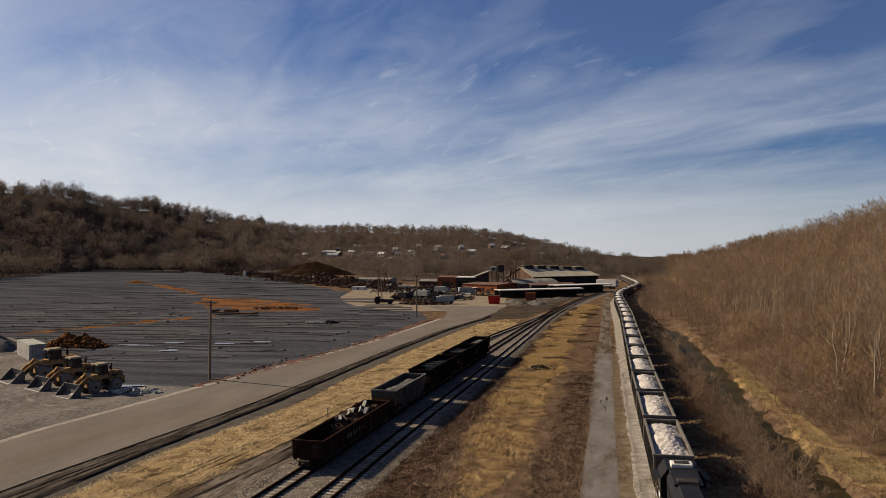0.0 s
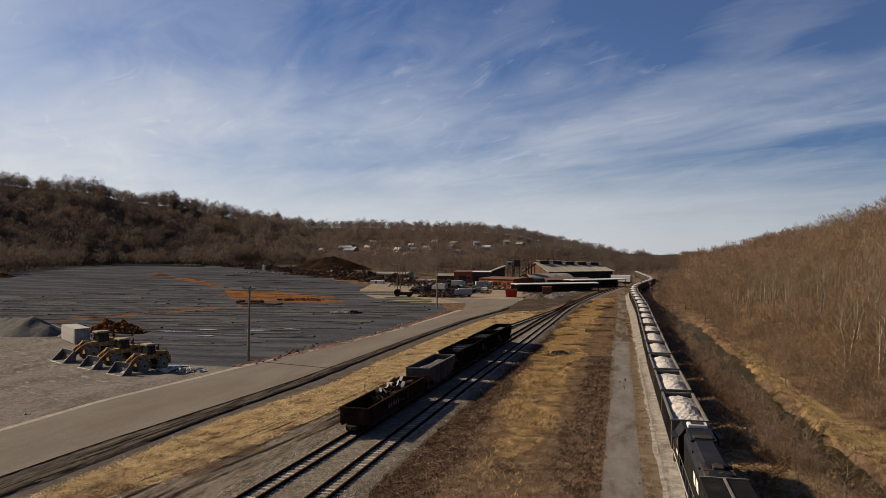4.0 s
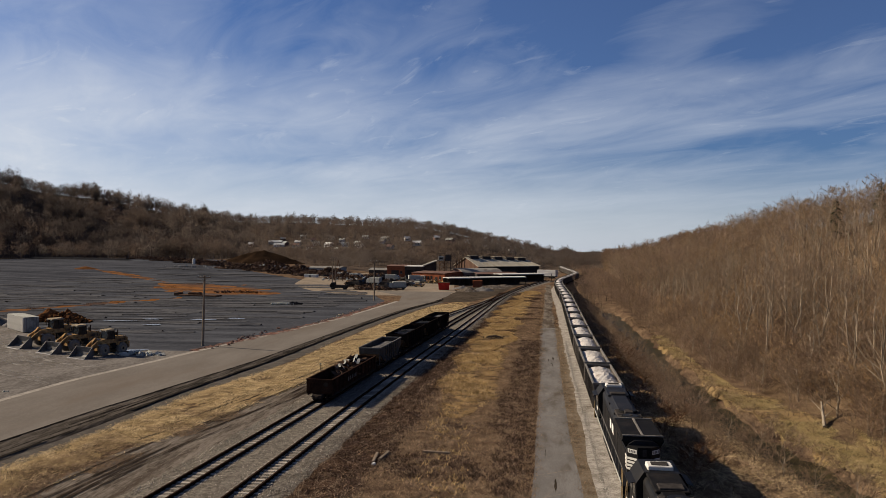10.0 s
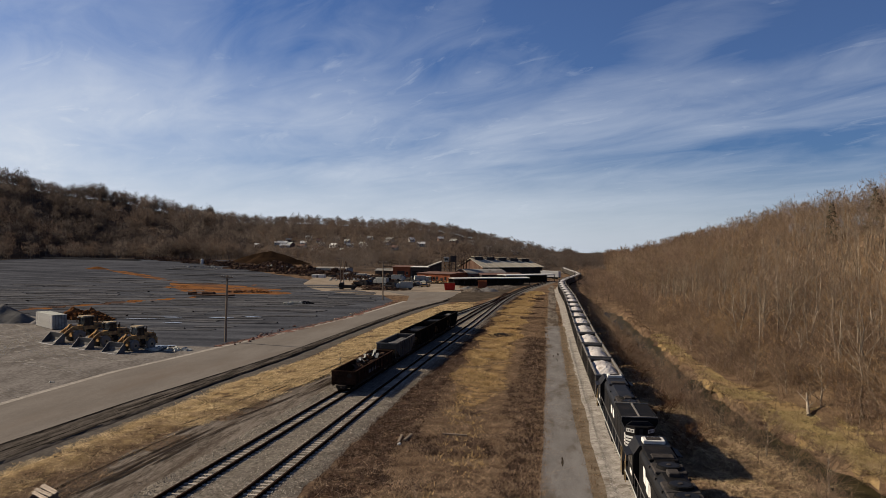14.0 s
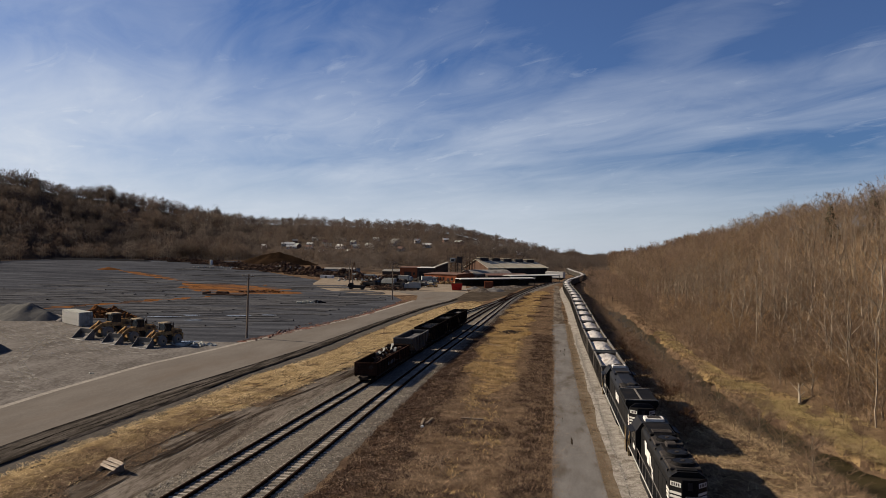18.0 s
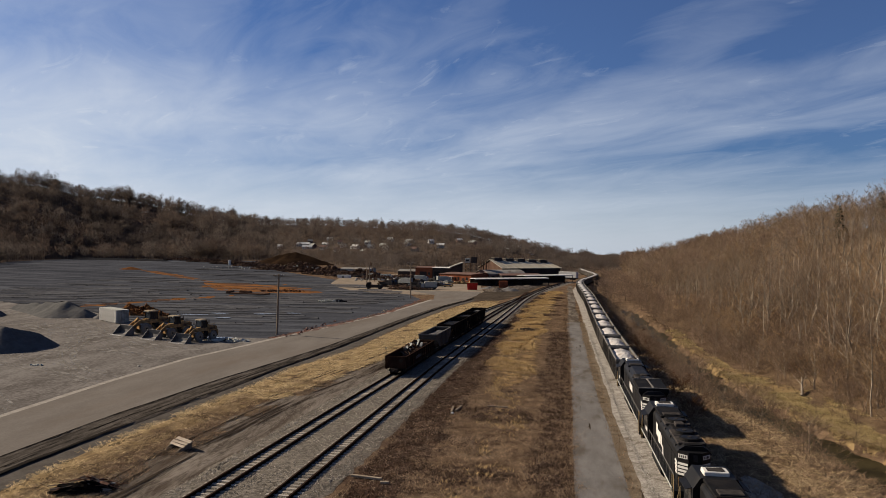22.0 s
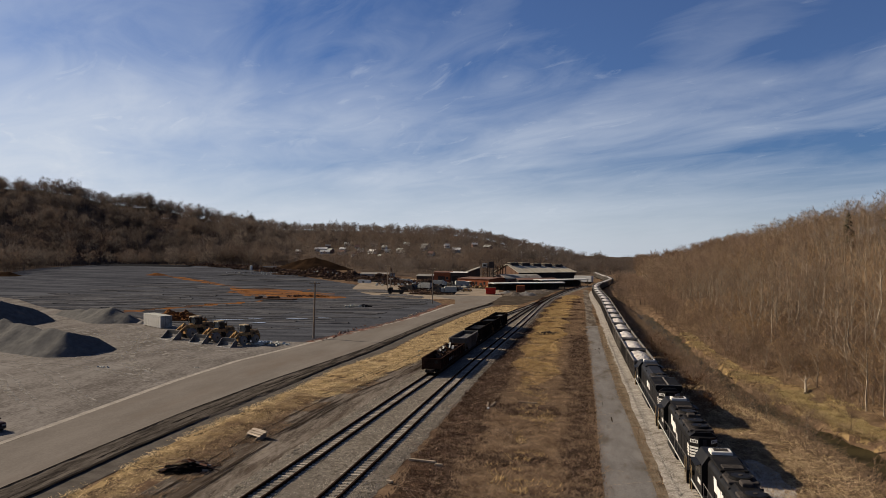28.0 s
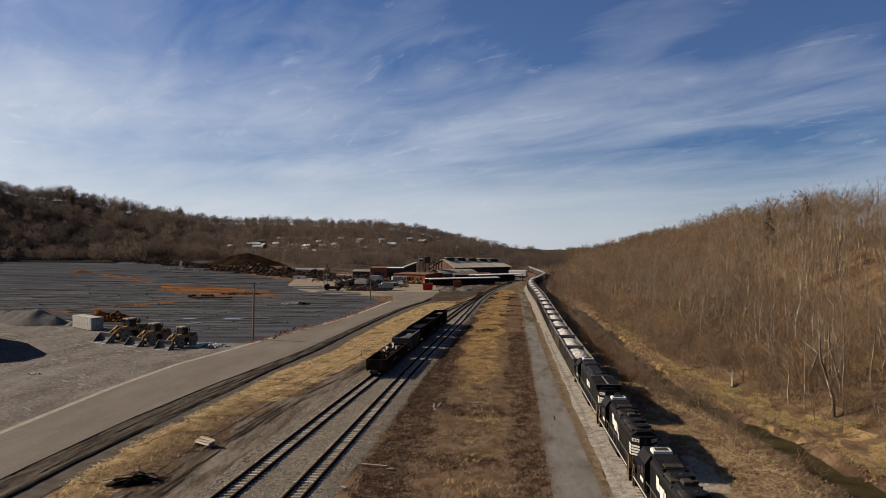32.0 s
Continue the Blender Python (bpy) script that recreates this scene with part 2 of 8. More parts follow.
M = {
    "dry_grass": material("dry_grass", (0.1103, 0.07245, 0.04725), (0.2258, 0.1575, 0.1008), 0.5, 0.95, bump=0.8, fine=18, spots=(0.06825, 0.0441, 0.0315), spot_scale=0.2, spot_at=0.54),
    "golden_grass": material("golden_grass", (0.231, 0.1491, 0.0651), (0.378, 0.2572, 0.1176), 0.5, 0.95, bump=0.6, fine=14, spots=(0.1575, 0.1029, 0.0546), spot_scale=0.28, spot_at=0.57, broken=(0.3, 0.45, 0.12)),
    "straw": material("straw", (0.1971, 0.1379, 0.07392), (0.4189, 0.3056, 0.1602), 0.9, 0.95, bump=0.8, fine=10, spots=(0.117, 0.08131, 0.05174), spot_scale=0.4, spot_at=0.54, stretch=(1, 0.6, 1), broken=(0.45, 0.42, 0.08)),
    "brush": material("brush", (0.063, 0.03852, 0.02567), (0.1134, 0.07222, 0.04802), 0.6, 0.95, bump=0.5, fine=10, spots=(0.042, 0.02648, 0.01987), spot_scale=0.35, broken=(0.4, 0.43, 0.1)),
    "road": material("road", (0.1598, 0.1443, 0.1281), (0.203, 0.1842, 0.1648), 0.22, 0.9, bump=0.1, fine=40, spots=(0.1598, 0.1365, 0.1155), spot_scale=0.09, stretch=(1, 0.25, 1)),
    "road_dust": material("road_dust", (0.27, 0.248, 0.218), (0.39, 0.36, 0.32), 0.8, 0.95, bump=0.2),
    "asphalt_berm": material("asphalt_berm", (0.050, 0.044, 0.038), (0.118, 0.104, 0.091), 1.0, 0.92, bump=0.9, fine=6, spots=(0.030, 0.026, 0.023), spot_scale=0.8, spot_at=0.58, stretch=(1, 0.14, 1)),
    "verge": material("verge", (0.078, 0.07, 0.061), (0.125, 0.112, 0.10), 0.6, 0.95, bump=0.4, fine=14),
    "margin": material("margin", (0.135, 0.105, 0.074), (0.23, 0.188, 0.14), 0.7, 0.95, bump=0.5, fine=10, spots=(0.10, 0.075, 0.05), spot_scale=0.5, spot_at=0.58),
    "path": material("path", (0.1421, 0.135, 0.1293), (0.2107, 0.201, 0.195), 0.5, 0.92, bump=0.25, fine=24, spots=(0.1078, 0.092, 0.07738), spot_scale=0.45, spot_at=0.6, stretch=(1, 0.3, 1)),
    "white_gravel": material("white_gravel", (0.22, 0.20, 0.175), (0.46, 0.43, 0.39), 1.1, 0.95, bump=0.9, fine=6, spots=(0.14, 0.115, 0.09), spot_scale=0.4, spot_at=0.62),
    "ballast": material("ballast", (0.085, 0.075, 0.062), (0.285, 0.255, 0.215), 3.0, 0.95, bump=1.0, fine=5, spots=(0.15, 0.132, 0.112), spot_scale=0.25),
    "dirt": material("dirt", (0.075, 0.062, 0.050), (0.235, 0.205, 0.175), 0.9, 0.95, bump=0.8, fine=7, spots=(0.07, 0.054, 0.041), spot_scale=0.35, spot_at=0.56, stretch=(1, 0.16, 1), turn=0.04),
    "yard_gravel": material("yard_gravel", (0.1081, 0.09776, 0.0893), (0.2181, 0.2021, 0.1881), 0.2, 0.95, bump=0.3, fine=16, spots=(0.2538, 0.2406, 0.2242), spot_scale=0.06, spot_at=0.60, turn=0.6, stretch=(1, 0.35, 1)),
    "yard_dust": material("yard_dust", (0.1954, 0.1839, 0.169), (0.2874, 0.2713, 0.2506), 0.4, 0.95, bump=0.2, fine=20, broken=(0.5, 0.5, 0.12)),
    "rut": material("rut", (0.028, 0.022, 0.017), (0.055, 0.043, 0.034), 0.8, 0.95, bump=0.4, broken=(0.9, 0.34, 0.10)),
    "lot": material("lot", (0.03951, 0.04242, 0.05066), (0.0936, 0.09946, 0.1152), 0.16, 0.93, bump=0.4, fine=30, spots=(0.117, 0.1229, 0.1366), spot_scale=0.08, spot_at=0.62, turn=0.1, stretch=(0.14, 1, 1)),
    # damp furrow colour, darkened to paint in the windrows' shaded side
    "lot_furrow_shade": material("lot_furrow_shade", (0.02156, 0.0221, 0.02479), (0.04097, 0.04204, 0.04636), 0.3, 0.9, stretch=(0.2, 1, 1), broken=(0.25, 0.46, 0.1)),
    "far_floor": material("far_floor", (0.06641, 0.05047, 0.03985), (0.09918, 0.07704, 0.06199), 0.02, 0.98, fine=10),
    "far_litter": material("far_litter", (0.08085, 0.0616, 0.04774), (0.1194, 0.09317, 0.07469), 0.03, 0.98, fine=10),
    # ridge colour raised above the lot's so the windrows look sunlit
    "lot_ridge_lit": material("lot_ridge_lit", (0.0528, 0.0547, 0.0616), (0.1241, 0.1261, 0.1343), 0.3, 0.93, bump=0.4, stretch=(0.14, 1, 1)),
    "clay": material("clay", (0.1806, 0.0774, 0.027), (0.2666, 0.1233, 0.047), 0.3, 0.95, bump=0.4, spots=(0.0731, 0.054, 0.048), spot_scale=0.12, spot_at=0.53, broken=(0.13, 0.38, 0.10), stretch=(0.5, 1, 1)),
    "red_shale": material("red_shale", (0.18, 0.088, 0.0682), (0.252, 0.132, 0.1045), 0.8, 0.95, bump=0.5, spots=(0.144, 0.11, 0.099), spot_scale=0.5, spot_at=0.52, broken=(0.45, 0.5, 0.08)),
    "dirt_pile": material("dirt_pile", (0.117, 0.0512, 0.0204), (0.1872, 0.0864, 0.03655), 0.5, 0.95, bump=0.8),
    "gravel_pile": material("gravel_pile", (0.09, 0.089, 0.088), (0.135, 0.134, 0.131), 0.8, 0.95, bump=0.5, fine=20),
    "plant_yard": material("plant_yard", (0.2173, 0.1803, 0.1401), (0.3059, 0.2576, 0.2029), 0.15, 0.95, bump=0.2, spots=(0.2415, 0.2012, 0.161), spot_scale=0.08),
    "leaf_litter": material("leaf_litter", (0.1145, 0.07811, 0.04784), (0.2126, 0.1487, 0.09152), 0.25, 0.98, bump=0.7, fine=12, spots=(0.06758, 0.04494, 0.02808), spot_scale=0.12, spot_at=0.55),
    "marsh_grass": material("marsh_grass", (0.2362, 0.1632, 0.081), (0.3346, 0.24, 0.1242), 0.4, 0.95, bump=0.6, spots=(0.1476, 0.1056, 0.0486), spot_scale=0.2, broken=(0.35, 0.42, 0.1)),
    "water": material("water", (0.042, 0.034, 0.016), (0.058, 0.047, 0.023), 0.3, 0.4, bump=0.1, spec=0.01),
    "puddle": material("puddle", (0.16, 0.165, 0.17), (0.24, 0.245, 0.25), 0.3, 0.15, spec=0.5),
    "twig_dark": material("twig_dark", (0.07031, 0.05625, 0.04896), (0.1068, 0.08753, 0.07656), 0.03, 0.97, vary=0.08, island=True, thin=0.5),
    "bark_dark": material("bark_dark", (0.096, 0.08, 0.0688), (0.16, 0.1344, 0.116), 0.1, 0.97, vary=0.3, island=True),
    "tie_wood": material("tie_wood", (0.2659, 0.2411, 0.2086), (0.4137, 0.3796, 0.3349), 1.5, 0.9, fine=6, stretch=(1, 4, 1), vary=0.5),
    "twig_grey": material("twig_grey", (0.09635, 0.08072, 0.07135), (0.1406, 0.1203, 0.1073), 0.03, 0.97, vary=0.08, island=True, thin=0.5),
    # paler twig and bark tones with distance haze put into the base colour
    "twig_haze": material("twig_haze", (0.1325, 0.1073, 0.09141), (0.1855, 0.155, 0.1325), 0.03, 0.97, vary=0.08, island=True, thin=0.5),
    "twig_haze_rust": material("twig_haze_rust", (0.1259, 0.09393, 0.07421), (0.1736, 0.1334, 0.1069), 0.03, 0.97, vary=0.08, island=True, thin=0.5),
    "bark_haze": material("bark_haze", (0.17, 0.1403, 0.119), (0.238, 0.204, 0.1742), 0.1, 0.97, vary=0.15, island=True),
    "twig_rust": material("twig_rust", (0.0887, 0.06559, 0.05268), (0.129, 0.09727, 0.07903), 0.03, 0.97, vary=0.08, island=True, thin=0.5),
    "berm_black": material("berm_black", (0.01064, 0.00912, 0.00836), (0.03648, 0.03192, 0.02736), 1.2, 0.92, bump=1.0, fine=6, stretch=(1, 0.1, 1), broken=(0.55, 0.36, 0.07)),
    # dark rust, kept near black to stand for rail and shadow together
    "rail_steel": material("rail_steel", (0.02059, 0.01123, 0.007763), (0.03744, 0.0216, 0.01466), 2.0, 0.9),
    "rail_head": material("rail_head", (0.02059, 0.0121, 0.008625), (0.03557, 0.0216, 0.01553), 2.0, 0.85),
    "step_rail": material("step_rail", (0.34, 0.25, 0.13), (0.46, 0.35, 0.2), 1.0, 0.7),
    "navy_paint": material("navy_paint", (0.0102, 0.0112, 0.015), (0.0187, 0.0208, 0.027), 0.8, 0.6, spots=(0.02975, 0.0272, 0.02625), spot_scale=0.6, spot_at=0.62, spec=0.08),
    "black_paint": material("black_paint", (0.006, 0.006, 0.007), (0.012, 0.012, 0.013), 0.8, 0.55, spots=(0.022, 0.019, 0.017), spot_scale=0.7, spot_at=0.64, spec=0.1),
    "roof_black": material("roof_black", (0.007, 0.007, 0.008), (0.014, 0.0135, 0.0135), 0.8, 0.7, spots=(0.028, 0.024, 0.022), spot_scale=0.6, spot_at=0.62, spec=0.04),
    "car_grey": material("car_grey", (0.0756, 0.06768, 0.05976), (0.1224, 0.1102, 0.09864), 0.5, 0.75, spots=(0.054, 0.0432, 0.036), spot_scale=0.4, vary=0.22, spec=0.05),
    "car_black": material("car_black", (0.013, 0.011, 0.010), (0.026, 0.021, 0.018), 0.6, 0.75, spots=(0.075, 0.045, 0.03), spot_scale=0.5, spot_at=0.66, vary=0.2),
    "rust_inside": material("rust_inside", (0.085, 0.052, 0.036), (0.15, 0.095, 0.066), 0.8, 0.9, bump=0.2),
    # tan hopper lining, brightened so the sunlight on it is in the colour
    "hopper_sunlit": material("hopper_sunlit", (0.20, 0.155, 0.12), (0.34, 0.275, 0.22), 0.9, 0.9, bump=0.3, spots=(0.11, 0.078, 0.058), spot_scale=0.6, spot_at=0.55),
    "rim_steel": material("rim_steel", (0.14, 0.135, 0.13), (0.21, 0.20, 0.19), 0.7, 0.7),
    "truck_steel": material("truck_steel", (0.03, 0.025, 0.022), (0.06, 0.05, 0.043), 1.5, 0.85),
    "white_stone": material("white_stone", (0.45, 0.432, 0.415), (0.65, 0.63, 0.605), 1.4, 0.95, bump=0.9, fine=7, spots=(0.27, 0.225, 0.20), spot_scale=0.7, spot_at=0.6, vary=0.08),
    "grey_stone": material("grey_stone", (0.13, 0.125, 0.12), (0.20, 0.19, 0.185), 1.4, 0.95, bump=0.9, fine=7),
    "white_paint": material("white_paint", (0.62, 0.61, 0.58), (0.74, 0.73, 0.70), 1.0, 0.6),
    "dusty_white": material("dusty_white", (0.36, 0.37, 0.34), (0.48, 0.49, 0.46), 0.7, 0.8, spots=(0.24, 0.235, 0.21), spot_scale=0.6),
    "yellow_paint": material("yellow_paint", (0.3894, 0.2403, 0.1037), (0.6136, 0.3933, 0.1803), 1.2, 0.8, spots=(0.1121, 0.07648, 0.05135), spot_scale=0.8, spot_at=0.52),
    "tyre": material("tyre", (0.035, 0.033, 0.03), (0.07, 0.066, 0.06), 2.0, 0.95, bump=0.4),
    "tyre_rim": material("tyre_rim", (0.26, 0.2145, 0.1495), (0.416, 0.3445, 0.247), 1.5, 0.9),
    "tyre_dust": material("tyre_dust", (0.18, 0.1725, 0.1575), (0.27, 0.255, 0.2325), 2.0, 0.95),
    "glass_dark": material("glass_dark", (0.015, 0.018, 0.02), (0.025, 0.028, 0.03), 1.0, 0.2, spec=0.3),
    "bucket_steel": material("bucket_steel", (0.11, 0.11, 0.115), (0.19, 0.185, 0.18), 0.8, 0.6, metal=0.2),
    "worn_edge": material("worn_edge", (0.50, 0.49, 0.47), (0.62, 0.61, 0.60), 1.0, 0.5, metal=0.2),
    "pole_wood": material("pole_wood", (0.2093, 0.1645, 0.1235), (0.3214, 0.2574, 0.195), 1.2, 0.9, stretch=(1, 1, 0.1)),
    "brick": material("brick_red", (0.2106, 0.068, 0.036), (0.2964, 0.108, 0.056), 0.4, 0.9, fine=20, spots=(0.1482, 0.056, 0.036), spot_scale=0.25),
    "gable_brown": material("gable_brown", (0.10, 0.062, 0.047), (0.17, 0.108, 0.082), 0.3, 0.85, spots=(0.07, 0.048, 0.038), spot_scale=0.2, stretch=(1, 1, 0.3)),
    "dark_metal": material("dark_metal", (0.0345, 0.0322, 0.0322), (0.06325, 0.0575, 0.0552), 0.2, 0.8),
    "brown_roof": material("brown_roof", (0.16, 0.10, 0.085), (0.215, 0.145, 0.125), 0.15, 0.8, spots=(0.12, 0.085, 0.075), spot_scale=0.12),
    "tan_roof": material("tan_roof", (0.42, 0.385, 0.31), (0.50, 0.465, 0.385), 0.12, 0.7, spots=(0.33, 0.29, 0.22), spot_scale=0.1, stretch=(3, 0.3, 1)),
    "white_roof": material("white_roof", (0.55, 0.55, 0.53), (0.66, 0.66, 0.64), 0.2, 0.6),
    "red_box": material("red_box_paint", (0.50, 0.035, 0.028), (0.58, 0.055, 0.04), 0.8, 0.7),
    "bark": material("bark", (0.135, 0.10, 0.072), (0.21, 0.16, 0.118), 0.5, 0.95, vary=0.3, island=True),
    "bark_pale": material("bark_pale", (0.2288, 0.1892, 0.1452), (0.3696, 0.3124, 0.242), 0.5, 0.95, vary=0.3, island=True),
    "bark_mid": material("bark_mid", (0.21, 0.168, 0.125), (0.38, 0.31, 0.235), 0.4, 0.95, vary=0.45, island=True),
    "twig": material("twig", (0.1635, 0.1124, 0.07696), (0.2943, 0.2087, 0.1456), 0.12, 0.95, vary=0.35, island=True, thin=0.35),
    "twig_warm": material("twig_warm", (0.205, 0.144, 0.104), (0.36, 0.258, 0.186), 0.10, 0.95, vary=0.35, island=True, thin=0.35),
    "twig_ash": material("twig_ash", (0.2097, 0.1505, 0.09973), (0.3741, 0.2751, 0.1869), 0.10, 0.95, vary=0.35, island=True, thin=0.35),
    "twig_gold": material("twig_gold", (0.278, 0.184, 0.1019), (0.4687, 0.321, 0.182), 0.10, 0.95, vary=0.35, island=True, thin=0.35),
    "conifer": material("conifer", (0.018, 0.03, 0.018), (0.035, 0.05, 0.026), 0.5, 0.9),
    "scrap": material("scrap", (0.05175, 0.03105, 0.02185), (0.1323, 0.08855, 0.06325), 0.25, 0.85, vary=0.6, island=True),
    "grey_board": material("grey_board", (0.288, 0.24, 0.1891), (0.48, 0.414, 0.3416), 1.5, 0.9, fine=8, stretch=(0.2, 2, 1), vary=0.25),
    "burnt_wood": material("burnt_wood", (0.1485, 0.08091, 0.05437), (0.324, 0.1866, 0.1261), 1.5, 0.95),
    "char": material("char", (0.006, 0.0055, 0.005), (0.02, 0.017, 0.015), 2.0, 0.9, bump=0.8),
    "debris_wood": material("debris_wood", (0.33, 0.27, 0.20), (0.46, 0.39, 0.30), 1.5, 0.9, vary=0.2),
    "gondola_brown": material("gondola_brown", (0.02418, 0.01434, 0.01069), (0.04836, 0.02778, 0.02049), 0.6, 0.8, spots=(0.0837, 0.0448, 0.0294), spot_scale=0.7, spot_at=0.62),
    "maroon_paint": material("maroon_paint", (0.020, 0.006, 0.009), (0.030, 0.009, 0.013), 0.8, 0.5, spec=0.15),
    "grey_roof": material("grey_roof", (0.22, 0.215, 0.20), (0.31, 0.30, 0.28), 0.2, 0.75, spots=(0.16, 0.13, 0.11), spot_scale=0.25),
    "dark_ground": material("dark_ground", (0.042, 0.034, 0.027), (0.085, 0.069, 0.054), 0.3, 0.95, bump=0.4, spots=(0.11, 0.09, 0.07), spot_scale=0.12, spot_at=0.6),
    "soil": material("soil", (0.0187, 0.0119, 0.00765), (0.0357, 0.0221, 0.0136), 0.12, 0.95, bump=0.5, fine=10),
    "concrete": material("concrete", (0.357, 0.34, 0.323), (0.476, 0.459, 0.4335), 0.5, 0.9, bump=0.2, spots=(0.187, 0.1615, 0.136), spot_scale=0.5),
    "tarp_black": material("tarp_black", (0.018, 0.018, 0.02), (0.035, 0.035, 0.038), 1.0, 0.5, bump=0.4),
}


# ---------------------------------------------------------------- building blocks
class Mesh:
    """Vertices and faces of one mesh."""

    def __init__(self):
        self.v, self.f = [], []

    def add(self, verts, faces):
        k = len(self.v)
        self.v += [tuple(p) for p in verts]
        self.f += [tuple(i + k for i in q) for q in faces]
        return self

    def box(self, x0, y0, z0, x1, y1, z1, m=None):
        pts = [(x, y, z) for z in (z0, z1) for y in (y0, y1) for x in (x0, x1)]
        if m is not None:
            pts = [m @ Vector(p) for p in pts]
        return self.add(pts, [(0, 2, 3, 1), (4, 5, 7, 6), (0, 1, 5, 4), (2, 6, 7, 3), (0, 4, 6, 2), (1, 3, 7, 5)])

    def chamfer(self, x0, y0, z0, x1, y1, z1, c=0.05):
        """A box with its four upright edges and its top edges cut."""
        def ring(z, i):
            a0, b0, a1, b1 = x0 + i, y0 + i, x1 - i, y1 - i
            return [(a0 + c, b0, z), (a1 - c, b0, z), (a1, b0 + c, z), (a1, b1 - c, z), (a1 - c, b1, z), (a0 + c, b1, z), (a0, b1 - c, z), (a0, b0 + c, z)]
        return self.loft([ring(z0, 0), ring(z1 - c, 0), ring(z1, c)])

    def loft(self, rings, caps=True):
        n = len(rings[0])
        k = len(self.v)
        for r in rings:
            self.v += [tuple(p) for p in r]
        for j in range(len(rings) - 1):
            for i in range(n):
                a, b = k + j * n + i, k + j * n + (i + 1) % n
                self.f.append((a, b, b + n, a + n))
        if caps:
            self.f.append(tuple(k + i for i in reversed(range(n))))
            self.f.append(tuple(k + (len(rings) - 1) * n + i for i in range(n)))
        return self

    def tube(self, p, q, r0, r1=None, n=8, caps=True):
        p, q = Vector(p), Vector(q)
        r1 = r0 if r1 is None else r1
        d = (q - p).normalized()
        a = d.cross(Vector((0, 0, 1)) if abs(d.z) < 0.9 else Vector((1, 0, 0))).normalized()
        b = d.cross(a)
        ring = lambda c, r: [c + r * (math.cos(6.28318 * i / n) * a + math.sin(6.28318 * i / n) * b) for i in range(n)]
        return self.loft([ring(p, r0), ring(q, r1)], caps)

    def prism_y(self, profile, y0, y1):
        """A closed outline in x, z drawn out along y."""
        return self.loft([[(x, y0, z) for x, z in profile], [(x, y1, z) for x, z in profile]])

    def prism_x(self, profile, x0, x1):
        """A closed outline in y, z drawn out along x."""
        return self.loft([[(x0, y, z) for y, z in profile], [(x1, y, z) for y, z in profile]])

    def data(self, name, mat, smooth=False):
        me = bpy.data.meshes.new(name)
        me.from_pydata(self.v, [], self.f)
        me.materials.append(mat)
        if smooth:
            me.shade_smooth()
        bm = bmesh.new()
        bm.from_mesh(me)
        bmesh.ops.recalc_face_normals(bm, faces=bm.faces)
        bm.to_mesh(me)
        bm.free()
        return me


def part(name, mesh, mat, parent=None, label="", smooth=False):
    me = mesh if isinstance(mesh, bpy.types.Mesh) else mesh.data(name, mat, smooth)
    ob = new(name, me)
    if parent is not None:
        ob.parent = parent
    if label:
        ob["label"] = label
    return ob


def thing(name, label, category, group="", m=None):
    ob = tagged(new(name), label, category, group)
    if m is not None:
        ob.matrix_basis = m
    return ob


def structure(name, mesh, mat, label, category="ground", smooth=False):
    return tagged(part(name, mesh, mat, None, "", smooth), label, category, "", "structure")


def big_mesh(name, verts, faces, mat, smooth=False):
    """A mesh straight from arrays: verts n x 3, faces m x 3 or m x 4."""
    me = bpy.data.meshes.new(name)
    verts, faces = np.asarray(verts, np.float32), np.asarray(faces, np.int32)
    k = faces.shape[1]
    me.vertices.add(len(verts)); me.vertices.foreach_set("co", verts.ravel())
    me.loops.add(faces.size); me.loops.foreach_set("vertex_index", faces.ravel())
    me.polygons.add(len(faces)); me.polygons.foreach_set("loop_start", np.arange(0, faces.size, k, dtype=np.int32))
    me.polygons.foreach_set("loop_total", np.full(len(faces), k, np.int32))
    me.materials.append(mat)
    me.update(calc_edges=True)
    if smooth:
        me.shade_smooth()
    return me


# ---------------------------------------------------------------- lie of the land
CREEK = ((-300, 62), (-60, 54.8), (-44, 54.0), (-34, 52.8), (-24, 51.4), (-16, 49.8), (-9, 48.5), (-2, 47.5), (6, 46.7), (14, 45.9), (24, 45.9), (34, 45.5), (44, 45.2), (56, 45.4), (70, 45.8), (84, 45.3), (100, 44.5), (125, 44.3), (150, 44.0), (260, 50), (500, 62))
RIDGE = ((-400, 22), (100, 20.5), (200, 21), (300, 19.5), (450, 14), (600, 16), (900, 6), (1300, -6), (4000, -6))
FOOT = ((-400, 66), (-40, 60.5), (-20, 58), (10, 56), (40, 53.5), (100, 52), (160, 53), (250, 58), (350, 62), (500, 72), (900, 95), (1300, 130), (4000, 300))
LEFT = ((-75, 56, 560), (-50, 79, 620), (-44, 78.5, 640), (-38.7, 75, 650), (-35.7, 64.5, 670), (-33, 63.5, 690), (-29, 50, 690), (-25, 38.5, 680), (-19.8, 37.5, 640), (-14, 33, 580), (-7.7, 29, 520), (-3.4, 18.5, 520), (0.7, 5, 600), (3.7, -9, 800), (30, -7, 900))

EDGE = ((-50, 170), (-44, 150), (-40.6, 78), (-38, 25), (-32, 85), (-24, 70), (-16, 135), (10, 135))


def along(table, v, col=1):
    return np.interp(v, [r[0] for r in table], [r[col] for r in table])


def step(a, b, v):
    t = np.clip((v - a) / (b - a), 0, 1)
    return t * t * (3 - 2 * t)


